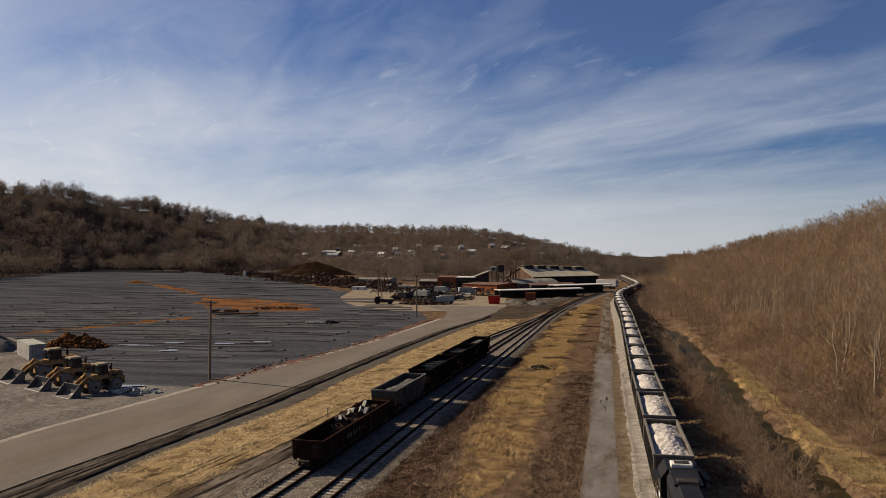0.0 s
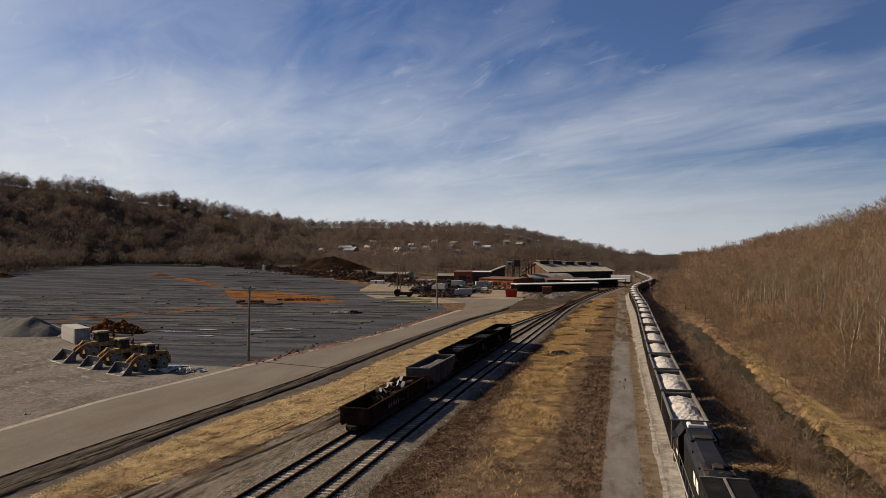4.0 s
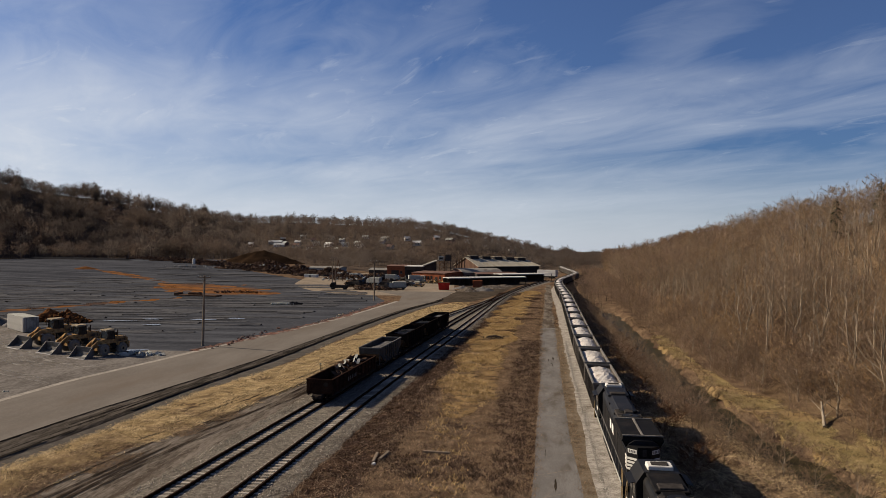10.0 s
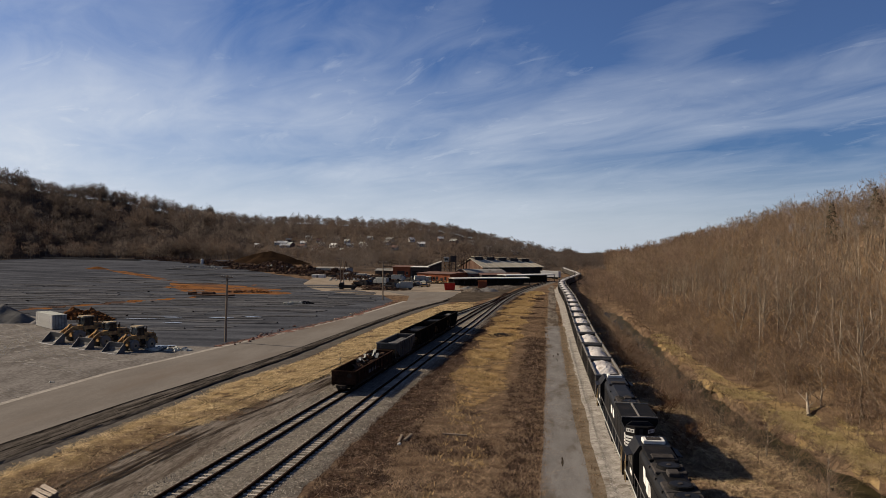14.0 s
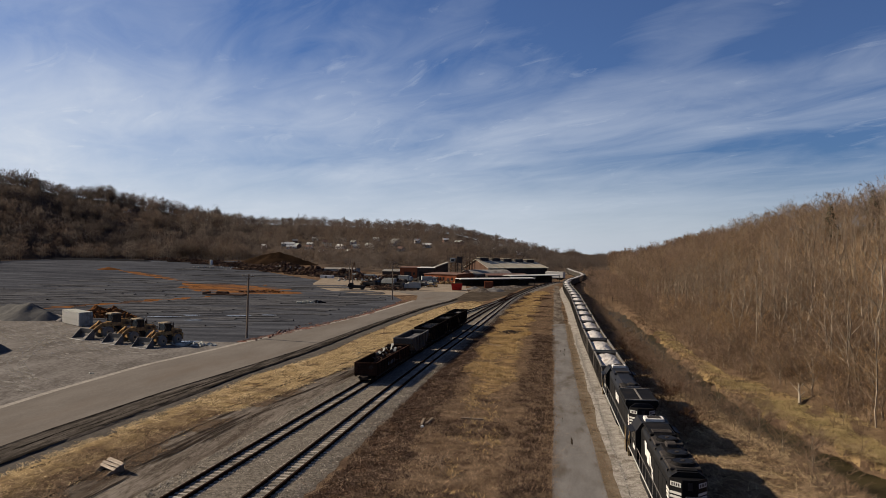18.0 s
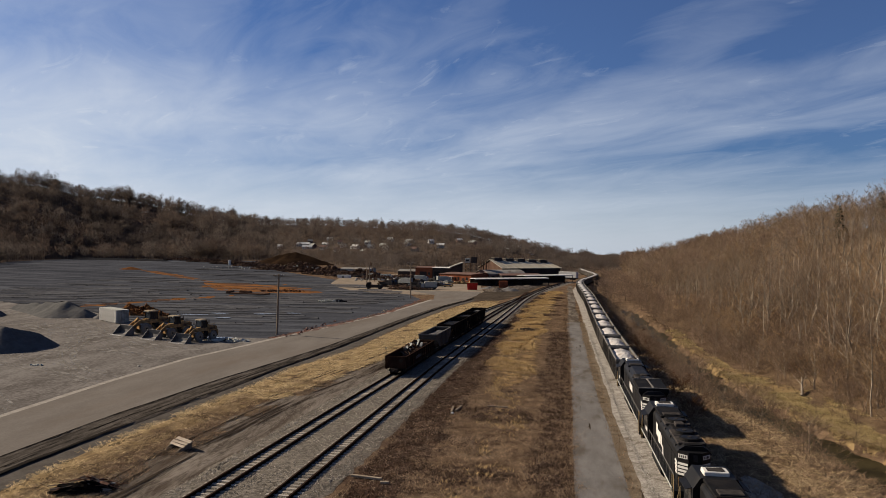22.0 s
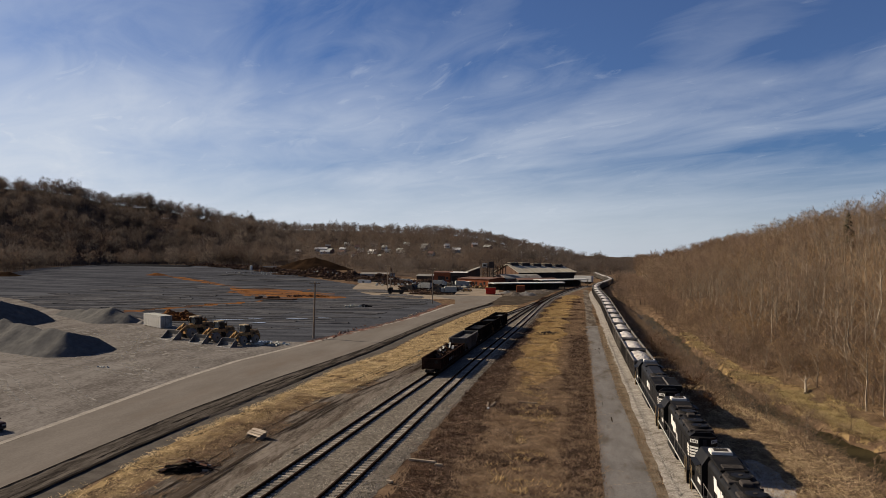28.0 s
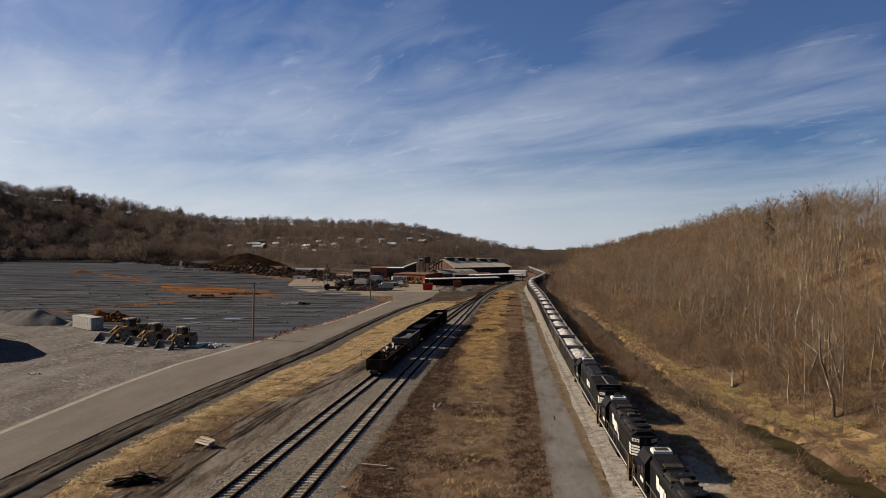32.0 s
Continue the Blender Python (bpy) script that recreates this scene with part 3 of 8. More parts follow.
def ground_z(x, y):
    x, y = np.asarray(x, float), np.asarray(y, float)
    z = np.zeros(np.broadcast(x, y).shape)
    # creek bed and flood plain
    c = along(CREEK, y)
    z = z + 0.6 * step(34.5, 38, x) * (1 - step(c - 9, c - 4, x))
    z = z - 1.0 * step(c - 9, c - 3.5, x)
    wob = 0.45 * np.sin(y * 0.83) + 0.35 * np.sin(y * 0.37 + 1.0)
    z = z - 1.7 * step(c - 3.3 + wob, c - 2.3 + wob, x) * (1 - step(c + 2.0 - 0.8 * wob, c + 3.0 - 0.8 * wob, x)) * (1 - step(130, 165, y))
    # wooded hillside beyond the creek
    foot, top = along(FOOT, y), along(RIDGE, y)
    rise = np.clip((x - foot) / 58.0, 0, 1.3)
    z = z + (top + 1.0) * (rise - 0.12 * np.sin(rise * 3.1416) ** 2) * step(0, 0.25, rise + 0.12) * (x > foot - 10)
    z = np.where(x > foot + 75, np.minimum(z, top * 1.28), z)
    # cleared lot climbs a little, hills close the valley
    r = np.hypot(x - 26, y + 86)
    a = np.degrees(np.arctan2(x - 26, y + 86))
    h, rf = along(LEFT, a, 1), along(LEFT, a, 2)
    w = np.clip((r - rf) / 240.0, 0, 1.6)
    west = (x < along(FOOT, y) - 12) & (y > -86)
    z = z + np.where(west, h * (np.minimum(w, 1) ** 0.85 - 0.35 * np.maximum(w - 1, 0)), 0)
    z = z - 14 * step(1300, 2600, r)
    z = z + np.where(west, 6.5 * step(330, 620, r) * (1 - step(-13, -3, a)), 0)
    return z


def line(points, v):
    """x on a polyline of (y, x)."""
    return np.interp(v, [p[0] for p in points], [p[1] for p in points])


def stations(a, b, d):
    return np.linspace(a, b, max(2, int(round((b - a) / d)) + 1))


def strip(name, y0, y1, dy, left, right, lift, mat, label, across=4, category="ground", wobble=0.0, seed=0):
    """A surface between two lines left(y) and right(y), lying lift above the ground."""
    ys = stations(y0, y1, dy)
    rng = np.random.RandomState(seed + 5)
    L, R = line(left, ys), line(right, ys)
    if wobble:
        L = L + wobble * np.convolve(rng.randn(len(ys) + 4), np.ones(5) / 2.5, 'valid')
        R = R + wobble * np.convolve(rng.randn(len(ys) + 4), np.ones(5) / 2.5, 'valid')
    v = []
    for i, y in enumerate(ys):
        for j in range(across + 1):
            x = L[i] + (R[i] - L[i]) * j / across
            v.append((x, y, float(ground_z(x, y)) + lift))
    f = [(i * (across + 1) + j, i * (across + 1) + j + 1, (i + 1) * (across + 1) + j + 1, (i + 1) * (across + 1) + j) for i in range(len(ys) - 1) for j in range(across)]
    ob = new(name, big_mesh(name, v, f, mat, True))
    return tagged(ob, label, category, "", "structure")


# ground sheet, finer where the camera passes
def axis(*spans):
    out = []
    for a, b, d in spans:
        out += list(np.arange(a, b, d))
    return np.array(out)


gx = axis((-4200, -1000, 200), (-1000, -400, 25), (-400, -80, 12), (-80, 36, 4), (36, 140, 1.5), (140, 260, 8), (260, 1000, 60), (1000, 4400, 200))
gy = axis((-1500, -200, 130), (-200, -80, 8), (-80, 220, 3), (220, 500, 8), (500, 1300, 18), (1300, 4600, 150))
GX, GY = np.meshgrid(gx, gy)
GZ = ground_z(GX, GY)
rs = np.random.RandomState(3)
GZ = GZ + np.where(GX > along(FOOT, GY) - 2, rs.uniform(-0.25, 0.25, GZ.shape), 0)
nx, ny = len(gx), len(gy)
idx = np.arange(nx * ny).reshape(ny, nx)
quads = np.stack([idx[:-1, :-1], idx[:-1, 1:], idx[1:, 1:], idx[1:, :-1]], -1).reshape(-1, 4)
cx = (GX[:-1, :-1] + GX[1:, 1:]).ravel() / 2
cy = (GY[:-1, :-1] + GY[1:, 1:]).ravel() / 2
ground_me = big_mesh("ground", np.stack([GX, GY, GZ], -1).reshape(-1, 3), quads, M["dry_grass"], True)
ground_me.materials.append(M["leaf_litter"])
ground_me.materials.append(M["far_floor"])
ground_me.materials.append(M["far_litter"])
far_r = np.hypot(cx - 26, cy + 86)
far_a = np.degrees(np.arctan2(cx - 26, cy + 86))
wood = (cx > along(FOOT, cy) - 1) | ((cy > -86) & (far_r > along(LEFT, far_a, 2) - (along(EDGE, far_a) + 4)))
west_wood = (cx < along(FOOT, cy) - 1) & (cy > -86) & (far_r > along(LEFT, far_a, 2) - (along(EDGE, far_a) + 4))
wood, west_wood = wood | (cy > 1000), west_wood | (cy > 1000)
east_part = west_wood & (far_a > -24 + 5 * rs.uniform(-1, 1, far_a.shape)) & (far_r < 950)
ground_me.polygons.foreach_set("material_index", wood.astype(np.int32) + west_wood.astype(np.int32) + east_part.astype(np.int32))
tagged(new("ground", ground_me), "valley floor of dry brown grass rising into leaf-littered wooded hills", "ground", "", "structure")

# ---------------------------------------------------------------- surfaces of the valley floor
ROAD_L = ((-140, -31), (-46, -32.3), (-11, -34.2), (9, -34.2), (26, -31.8), (45, -29.5), (60, -26.8), (93, -22.6), (125, -21), (150, -20), (175, -24), (200, -40))
ROAD_R = ((-140, -20.5), (-46, -22.4), (-30, -22.5), (-7, -21.2), (5, -19.9), (27, -17.7), (55, -16.6), (87, -15.2), (120, -13), (150, -9), (175, -8), (200, -9))
shift = lambda pts, d: tuple((y, x + d) for y, x in pts)
strip("road", -140, 200, 3, ROAD_L, ROAD_R, 0.06, M["road"], "dusty grey-brown asphalt road curving to the plant", 4, "road")
strip("road_shoulder", -140, 150, 3, shift(ROAD_L, -1.3), shift(ROAD_L, 0.15), 0.05, M["road_dust"], "pale dusty shoulder along the road edge", 1, "road", 0.12, 2)
BERM_R = ((-140, -17.0), (-50, -18.5), (-30, -17.8), (-11, -16.8), (5, -16.4), (27, -14.9), (55, -14.4), (87, -13.4), (120, -11.4), (150, -7.6), (160, -7.2))
berm = strip("berm", -140, 160, 0.8, ROAD_R, BERM_R, 0.075, M["asphalt_berm"], "graded brown-grey berm of broken asphalt beside the road", 10, "road", 0.05, 3)
brng = np.random.RandomState(9)
for i, v in enumerate(berm.data.vertices):
    j = i % 11
    wave = 0.6 + 0.8 * noise.noise(Vector((j * 3.1, v.co.y * 0.12, 2.0)))
    v.co.z += (0.0, -0.06, 0.03, 0.10, 0.02, 0.12, 0.04, 0.14, 0.10, 0.24, -0.05)[j] * wave + (brng.uniform(-0.035, 0.035) if 0 < j < 10 else 0)
mix_line = lambda t: tuple((y, x + t * (line(BERM_R, y) - x)) for y, x in ROAD_R)
for k, (t, w, wob) in enumerate(((-0.005, 0.2, 0.03), (0.42, 0.1, 0.06), (0.62, 0.12, 0.07), (0.84, 0.42, 0.08))):
    strip("berm_scrape", -140, 158, 0.8, mix_line(t), shift(mix_line(t), w), 0.10 + 0.035 * k, M["berm_black"], "dark scraped line along the asphalt berm", 1, "road", wob, 600 + k)
strip("verge", -140, 150, 3, shift(BERM_R, -0.5), shift(BERM_R, 2.6), 0.04, M["verge"], "grey gravel verge beside the road", 2, "ground", 0.15, 4)
STRAW_L = ((-140, -15.2), (-53, -15.6), (-36, -16.2), (-15, -14.9), (4, -14.6), (28, -11), (44, -11.2), (70, -10.4), (100, -9), (135, -6), (150, -2))
STRAW_R = ((-140, -10.6), (-42, -10.3), (-21, -9.4), (0, -6.2), (16, -4.6), (44, -2.2), (70, -1.0), (100, 1), (150, 3))
strip("straw_strip", -140, 150, 1.5, STRAW_L, ((-140, -12.6), (-42, -12.3), (-21, -10.4), (0, -6.4), (16, -4.7), (44, -2.2), (70, -1.0), (100, 1), (150, 3)), 0.05, M["straw"], "strip of pale golden straw mulch between road and tracks", 5, "straw", 0.3, 5)
strip("dirt_track", -140, 60, 3, shift(STRAW_R, -0.2), ((-140, -3.6), (-53, -2.9), (0, -0.4), (40, 1.2), (60, 2)), 0.015, M["dirt"], "rutted grey-brown dirt track beside the rails", 4)
rut_rng = random.Random(77)
for k in range(64):
    a = rut_rng.uniform(-78, 46)
    ln = rut_rng.uniform(6, 20)
    off, w = rut_rng.choice((0.4, 1.0, 1.9, 2.5, 3.2, 3.7)) + rut_rng.uniform(-0.2, 0.2), rut_rng.uniform(0.12, 0.4)
    if k > 52:
        off, a = rut_rng.uniform(-3.4, -1.2), rut_rng.uniform(-25, 30)
    mid, end = a + ln * 0.5, a + ln
    l_ = [(y, line(STRAW_R, y) + off) for y in (a, mid, end)]
    r_ = [(y, x + (w if y == mid else 0.04)) for y, x in l_]
    strip("wheel_rut", a, end, 0.7, l_, r_, 0.064 + 0.001 * (k % 5), M["rut"], "dark wheel rut in the dirt", 1, "rut", 0.05, 40 + k)
GOLD_L = ((-140, 15.5), (-40, 14.5), (10, 13), (60, 12.5), (132, 12.8), (200, 17))
GOLD_R = ((-140, 21.5), (-40, 21.2), (10, 20.5), (60, 20.0), (132, 21), (200, 23))
strip("golden_grass", -4, 215, 0.6, ((-4, 17), (4, 14.6), (14, 13), (60, 12.5), (132, 12.8), (200, 17)), ((-4, 18), (4, 19.6), (14, 20.4), (60, 20.0), (132, 21), (200, 23)), 0.05, M["golden_grass"], "strip of tall golden dry grass between tracks and path", 5, "grass", 0.28, 6)
strip("brush_edge", -140, 200, 1.5, ((-140, 8.6), (0, 9.2), (70, 11.2), (130, 12), (200, 15)), ((-140, 13), (0, 12.6), (70, 12.8), (130, 13.4), (200, 17.5)), 0.045, M["brush"], "dark brown scrub along the ballast", 3, "scrub", 0.35, 7)
PATH_L = ((-140, 25.3), (-20, 25.6), (20, 25.6), (70, 25.2), (130, 25), (260, 25.5))
PATH_R = ((-140, 30.2), (-50, 29.7), (-10, 28.8), (30, 28.5), (70, 28.3), (130, 28.2), (260, 28.4))
strip("path", -140, 82, 3, PATH_L, PATH_R, 0.06, M["path"], "worn grey asphalt access path beside the coal train", 4, "path", 0.08, 8)
crack_rng = random.Random(91)
for k in range(7):
    a = crack_rng.uniform(-76, 60)
    x0 = crack_rng.choice((25.9, 26.2, 26.6, 27.4, 28.0)) + crack_rng.uniform(-0.2, 0.2)
    b = a + crack_rng.uniform(1, 3.5)
    strip("path_crack", a, b, 0.5, ((a, x0), (b, x0 + crack_rng.uniform(-0.3, 0.3))), ((a, x0 + 0.02), ((a + b) / 2, x0 + crack_rng.uniform(0.03, 0.08)), (b, x0 + 0.03)), 0.066 + 0.0005 * k, M["rut"], "dark worn crack along the access path", 1, "crack", 0.05, 500 + k)
strip("path_margin", -140, 82, 1.2, shift(PATH_R, -0.35), ((-140, 31.0), (-50, 30.7), (0, 30.3), (82, 29.9)), 0.052, M["margin"], "tan dusty margin between path and gravel", 2, "path", 0.16, 19)
strip("path_far", 82, 260, 3, shift(PATH_L, 0.5), PATH_R, 0.05, M["dirt"], "unpaved tan end of the access path", 3, "path", 0.25, 9)
strip("white_gravel", -140, 250, 2, ((-140, 30.7), (-50, 30.4), (0, 30.0), (70, 29.7), (250, 29.2)), ((-140, 34), (-60, 32.4), (-25, 31.9), (0, 31.6), (70, 31.0), (250, 30)), 0.09, M["white_gravel"], "pale gravel shoulder under the train", 2, "gravel", 0.14, 10)
YARD_EDGE = ((-140, -31.5), (-46, -32.8), (-11, -34.8), (9, -34.8), (26, -32.4), (36, -31.5))
YARD_TOP = ((29, -33), (36, -47), (76, -96), (86, -110), (94, -130), (106, -151), (138, -187), (149, -204))
strip("gravel_yard_back", 30, 148, 2, ((30, -225), (148, -225)), YARD_TOP, 0.068, M["yard_gravel"], "grey gravel yard reaching back past the piles", 14, "gravel", 0.5, 13)
strip("gravel_yard", -140, 36, 4, ((-140, -220), (36, -220)), shift(YARD_EDGE, -0.4), 0.06, M["yard_gravel"], "light grey gravel yard with vehicle tracks", 10, "gravel")
LOT_R = ((36, -32.5), (45, -30.8), (60, -28), (93, -24), (125, -23), (150, -24), (185, -38), (230, -66), (275, -95), (330, -145), (420, -190), (520, -280), (640, -400))
LOT_L = ((30, -340), (265, -312), (350, -350), (420, -362), (450, -330))
lot = strip("cleared_lot", 30, 450, 8, LOT_L, shift(LOT_R, -0.3), 0.05, M["lot"], "wide graded lot of dark grey crushed waste", 14, "lot")
strip("red_shale_edge", 36, 150, 1.5, shift(LOT_R, -1.2), shift(LOT_R, 1.0), 0.085, M["red_shale"], "reddish shale verge with white stones along the lot", 2, "gravel", 0.35, 12)
PLANT = ((178, -44), (190, -60), (215, -75), (245, -88), (300, -100))
strip("plant_yard", 176, 330, 6, PLANT, ((178, -9), (200, -8), (225, -12), (260, -16), (330, -10)), 0.055, M["plant_yard"], "tan dirt yard in front of the plant", 6, "yard")
strip("plant_dark_ground", 150, 330, 6, ((150, -9), (200, -8.5), (330, -9)), ((150, 2), (184, 8), (235, 12), (330, 26)), 0.035, M["dark_ground"], "dark bare ground beside the plant tracks", 4, "ground", 0.4, 14)
strip("creek_bank", -120, 70, 2, shift(tuple((y, x) for y, x in CREEK), 2.6), tuple((y, x + (9.5 if y < 20 else 5.2)) for y, x in CREEK), 0.06, M["marsh_grass"], "yellowish matted marsh grass on the far creek bank", 4, "grass", 0.4, 15)
wy = stations(-250, 160, 5)
wc = along(CREEK, wy)
wv = [(c + d, y, -2.05) for y, c in zip(wy, wc) for d in (-3.8, 0, 3.8)]
wf = [(3 * i + j, 3 * i + j + 1, 3 * i + j + 4, 3 * i + j + 3) for i in range(len(wy) - 1) for j in range(2)]
tagged(new("creek", big_mesh("creek", wv, wf, M["water"], True)), "narrow brown creek below the wooded hillside", "water", "", "structure")


def ribbon(name, pts, width, lift, mat, label, category, seed):
    """A flat band along a smooth line of (x, y) points."""
    rng = np.random.RandomState(seed)
    t = np.linspace(0, 1, 40)
    q = np.linspace(0, 1, len(pts))
    x, y = np.interp(t, q, [a for a, b in pts]), np.interp(t, q, [b for a, b in pts])
    k = np.ones(9) / 9
    x, y = (np.convolve(np.pad(c, 4, 'edge'), k, 'valid') for c in (x, y))
    dx, dy = np.gradient(x), np.gradient(y)
    n = np.hypot(dx, dy) + 1e-6
    w = width * (0.8 + 0.4 * rng.rand(40)) * np.sin(np.linspace(0.15, 2.99, 40)) ** 0.5
    v = []
    for i in range(40):
        for sgn in (-1, 1):
            xx, yy_ = x[i] - sgn * dy[i] / n[i] * w[i] / 2, y[i] + sgn * dx[i] / n[i] * w[i] / 2
            v.append((xx, yy_, float(ground_z(xx, yy_)) + lift))
    f = [(2 * i, 2 * i + 1, 2 * i + 3, 2 * i + 2) for i in range(39)]
    return tagged(new(name, big_mesh(name, v, f, mat, True)), label, category, "", "structure")


def mound(name, cx_, cy_, rx, ry, h, mat, label, category, seed, cone=1.0, rings=14, segs=36, lump=0.0):
    rng = np.random.RandomState(seed)
    ph = rng.uniform(0, 6.28, 6)
    m = Mesh()
    v = [(cx_, cy_, h + float(ground_z(cx_, cy_)))]
    for i in range(1, rings + 1):
        t = i / rings
        for j in range(segs):
            a = 6.28318 * j / segs
            k = 1 + 0.10 * math.sin(2 * a + ph[0]) + 0.06 * math.sin(5 * a + ph[1]) + 0.03 * math.sin(9 * a + ph[2])
            zz = h * (1 - t ** cone) * (1 + 0.10 * math.sin(3 * a + 5 * t + ph[3]) * t) + rng.uniform(-0.04, 0.04) * h * 0.35
            x, y = cx_ + rx * t * k * math.cos(a), cy_ + ry * t * k * math.sin(a)
            zz += lump * h * (noise.noise(Vector((x * 2.2 / rx, y * 2.2 / rx, seed))) + 0.6 * noise.noise(Vector((x * 6 / rx, y * 6 / rx, seed)))) * (1 - t * 0.6)
            v.append((x, y, float(ground_z(x, y)) + (max(zz, 0.0) if i < rings else -0.05)))
    f = [(0, 1 + j, 1 + (j + 1) % segs) for j in range(segs)]
    for i in range(rings - 1):
        for j in range(segs):
            a, b = 1 + i * segs + j, 1 + i * segs + (j + 1) % segs
            f.append((a, a + segs, b + segs, b))
    m.add(v, f)
    return tagged(part(name, m, mat, None, "", True), label, category)


def ridge_pile(name, crest, slope, mat, label, category, seed, cell=0.35):
    """A tipped pile under a crest line of (x, y, height), its sides at the slope of loose stone."""
    rng = np.random.RandomState(seed)
    reach = max(h for _, _, h in crest) / slope + 1.0
    ax = np.arange(min(p[0] for p in crest) - reach, max(p[0] for p in crest) + reach, cell)
    ay = np.arange(min(p[1] for p in crest) - reach, max(p[1] for p in crest) + reach, cell)
    gx_, gy_ = np.meshgrid(ax, ay)
    z = np.full(gx_.shape, -9.0)
    for (x0, y0, h0), (x1, y1, h1) in zip(crest[:-1], crest[1:]):
        dx, dy = x1 - x0, y1 - y0
        t = np.clip(((gx_ - x0) * dx + (gy_ - y0) * dy) / (dx * dx + dy * dy), 0, 1)
        d = np.hypot(gx_ - x0 - t * dx, gy_ - y0 - t * dy)
        z = np.maximum(z, h0 + (h1 - h0) * t - slope * d)
    rill = np.sin(gx_ * 1.1 + 0.6 * np.sin(gy_ * 0.7) + seed) * 0.10 + np.sin(gx_ * 0.43 - gy_ * 0.5 + seed) * 0.22
    z = z + rill * np.clip(z / 2.0, 0, 1) + rng.uniform(-0.05, 0.05, gx_.shape)
    up = z > -0.15
    z = np.maximum(z, -0.05) + ground_z(gx_, gy_)
    n, m_ = gx_.shape[1], gx_.shape[0]
    i = np.arange(n * m_).reshape(m_, n)
    f = np.stack([i[:-1, :-1], i[:-1, 1:], i[1:, 1:], i[1:, :-1]], -1).reshape(-1, 4)
    keep = up.ravel()[f].any(axis=1)
    return tagged(new(name, big_mesh(name, np.stack([gx_, gy_, z], -1).reshape(-1, 3), f[keep], mat)), label, category)


# ---------------------------------------------------------------- railway tracks
TRACK_A = ((-150, -4.6), (-53, -0.85), (-38, -0.3), (-14, 0.75), (0, 1.5), (25, 2.35), (50, 3.5), (75, 4.5), (118, 6.6), (150, 8.6), (184, 11.0), (235, 15.6), (300, 25), (420, 27))
TRACK_B = ((-150, 2.6), (-53, 4.75), (-35, 5.15), (-20, 5.45), (-5, 5.75), (25, 6.6), (71, 8.5), (118, 9.9), (150, 10.7), (184, 12.6), (235, 17.6), (300, 27), (420, 29))
TRACK_C = ((78, -1.6), (100, 0.8), (125, 4.2), (150, 7.6), (175, 10.2))
TRACK_T = ((-160, 37.2), (-90, 34.9), (-60, 34.0), (-45, 33.6), (-25, 33.2), (0, 32.8), (40, 32.3), (140, 32.1), (200, 30.9), (225, 30.9), (250, 32.5), (280, 37), (316, 41.6), (345, 41), (400, 37.2), (450, 35))


def smooth_line(pts, ys):
    """The track's centre line, rounded at its corners."""
    fine_y = np.arange(pts[0][0], pts[-1][0] + 1, 2.0)
    x = line(pts, fine_y)
    k = np.ones(9) / 9
    xp = np.concatenate([np.full(4, x[0]) + (np.arange(4) - 4) * (x[1] - x[0]), x, np.full(4, x[-1]) + np.arange(1, 5) * (x[-1] - x[-2])])
    return np.interp(ys, fine_y, np.convolve(xp, k, 'valid'))


def place_on(pts, y, z=0.0):
    x0, x1 = smooth_line(pts, [y - 1, y + 1])
    return pose(float(x0 + x1) / 2, y, z, 0, 0, -math.degrees(math.atan2(x1 - x0, 2)))


tie_me = Mesh().chamfer(-1.28, -0.13, 0.0, 1.28, 0.13, 0.17, 0.02).data("tie", M["tie_wood"])


def track(name, pts, y0, y1, single, label, bed=True, gauge=1.5):
    ys = stations(y0, y1, 3)
    xs = smooth_line(pts, ys)
    base = tagged(new(name), label, "railway track", "railway tracks")
    rails = []
    for side in (-1, 1):
        foot, head = Mesh(), Mesh()
        # foot and head drawn overwide so the dark band includes the rail's shadow
        prof = [(-0.15, 0.172), (0.15, 0.172), (0.035, 0.20), (0.035, 0.31), (-0.035, 0.31), (-0.035, 0.20)]
        top = [(-0.08, 0.312), (0.08, 0.312), (0.072, 0.39), (-0.072, 0.39)]
        ringf, ringh = [], []
        for x, y in zip(xs, ys):
            ringf.append([(x + side * gauge / 2 + a, y, b) for a, b in prof])
            ringh.append([(x + side * gauge / 2 + a, y, b) for a, b in top])
        foot.loft(ringf); head.loft(ringh)
        r = part("rail", foot, M["rail_steel"], base)
        part("rail_head", head, M["rail_head"], r, "dark rusty rail head, widened to take in its shadow")
    rng = random.Random(hash(len(name)) % 7 + int(y0))
    far = Mesh()
    y = y0
    while y < y1:
        m = place_on(pts, y, 0.01 + rng.uniform(0, 0.012)) @ pose(rng.uniform(-0.04, 0.04), 0, 0, 0, 0, rng.uniform(-0.8, 0.8))
        if single[0] <= y <= single[1]:
            t = part("tie", tie_me, None, base)
            t.matrix_basis = m
        else:
            far.box(-1.28, -0.13, 0, 1.28, 0.13, 0.17, m)
        y += 0.75
    if far.v:
        tagged(part("ties_beyond", far, M["tie_wood"], base), "", "", "", "stuff")
    return base


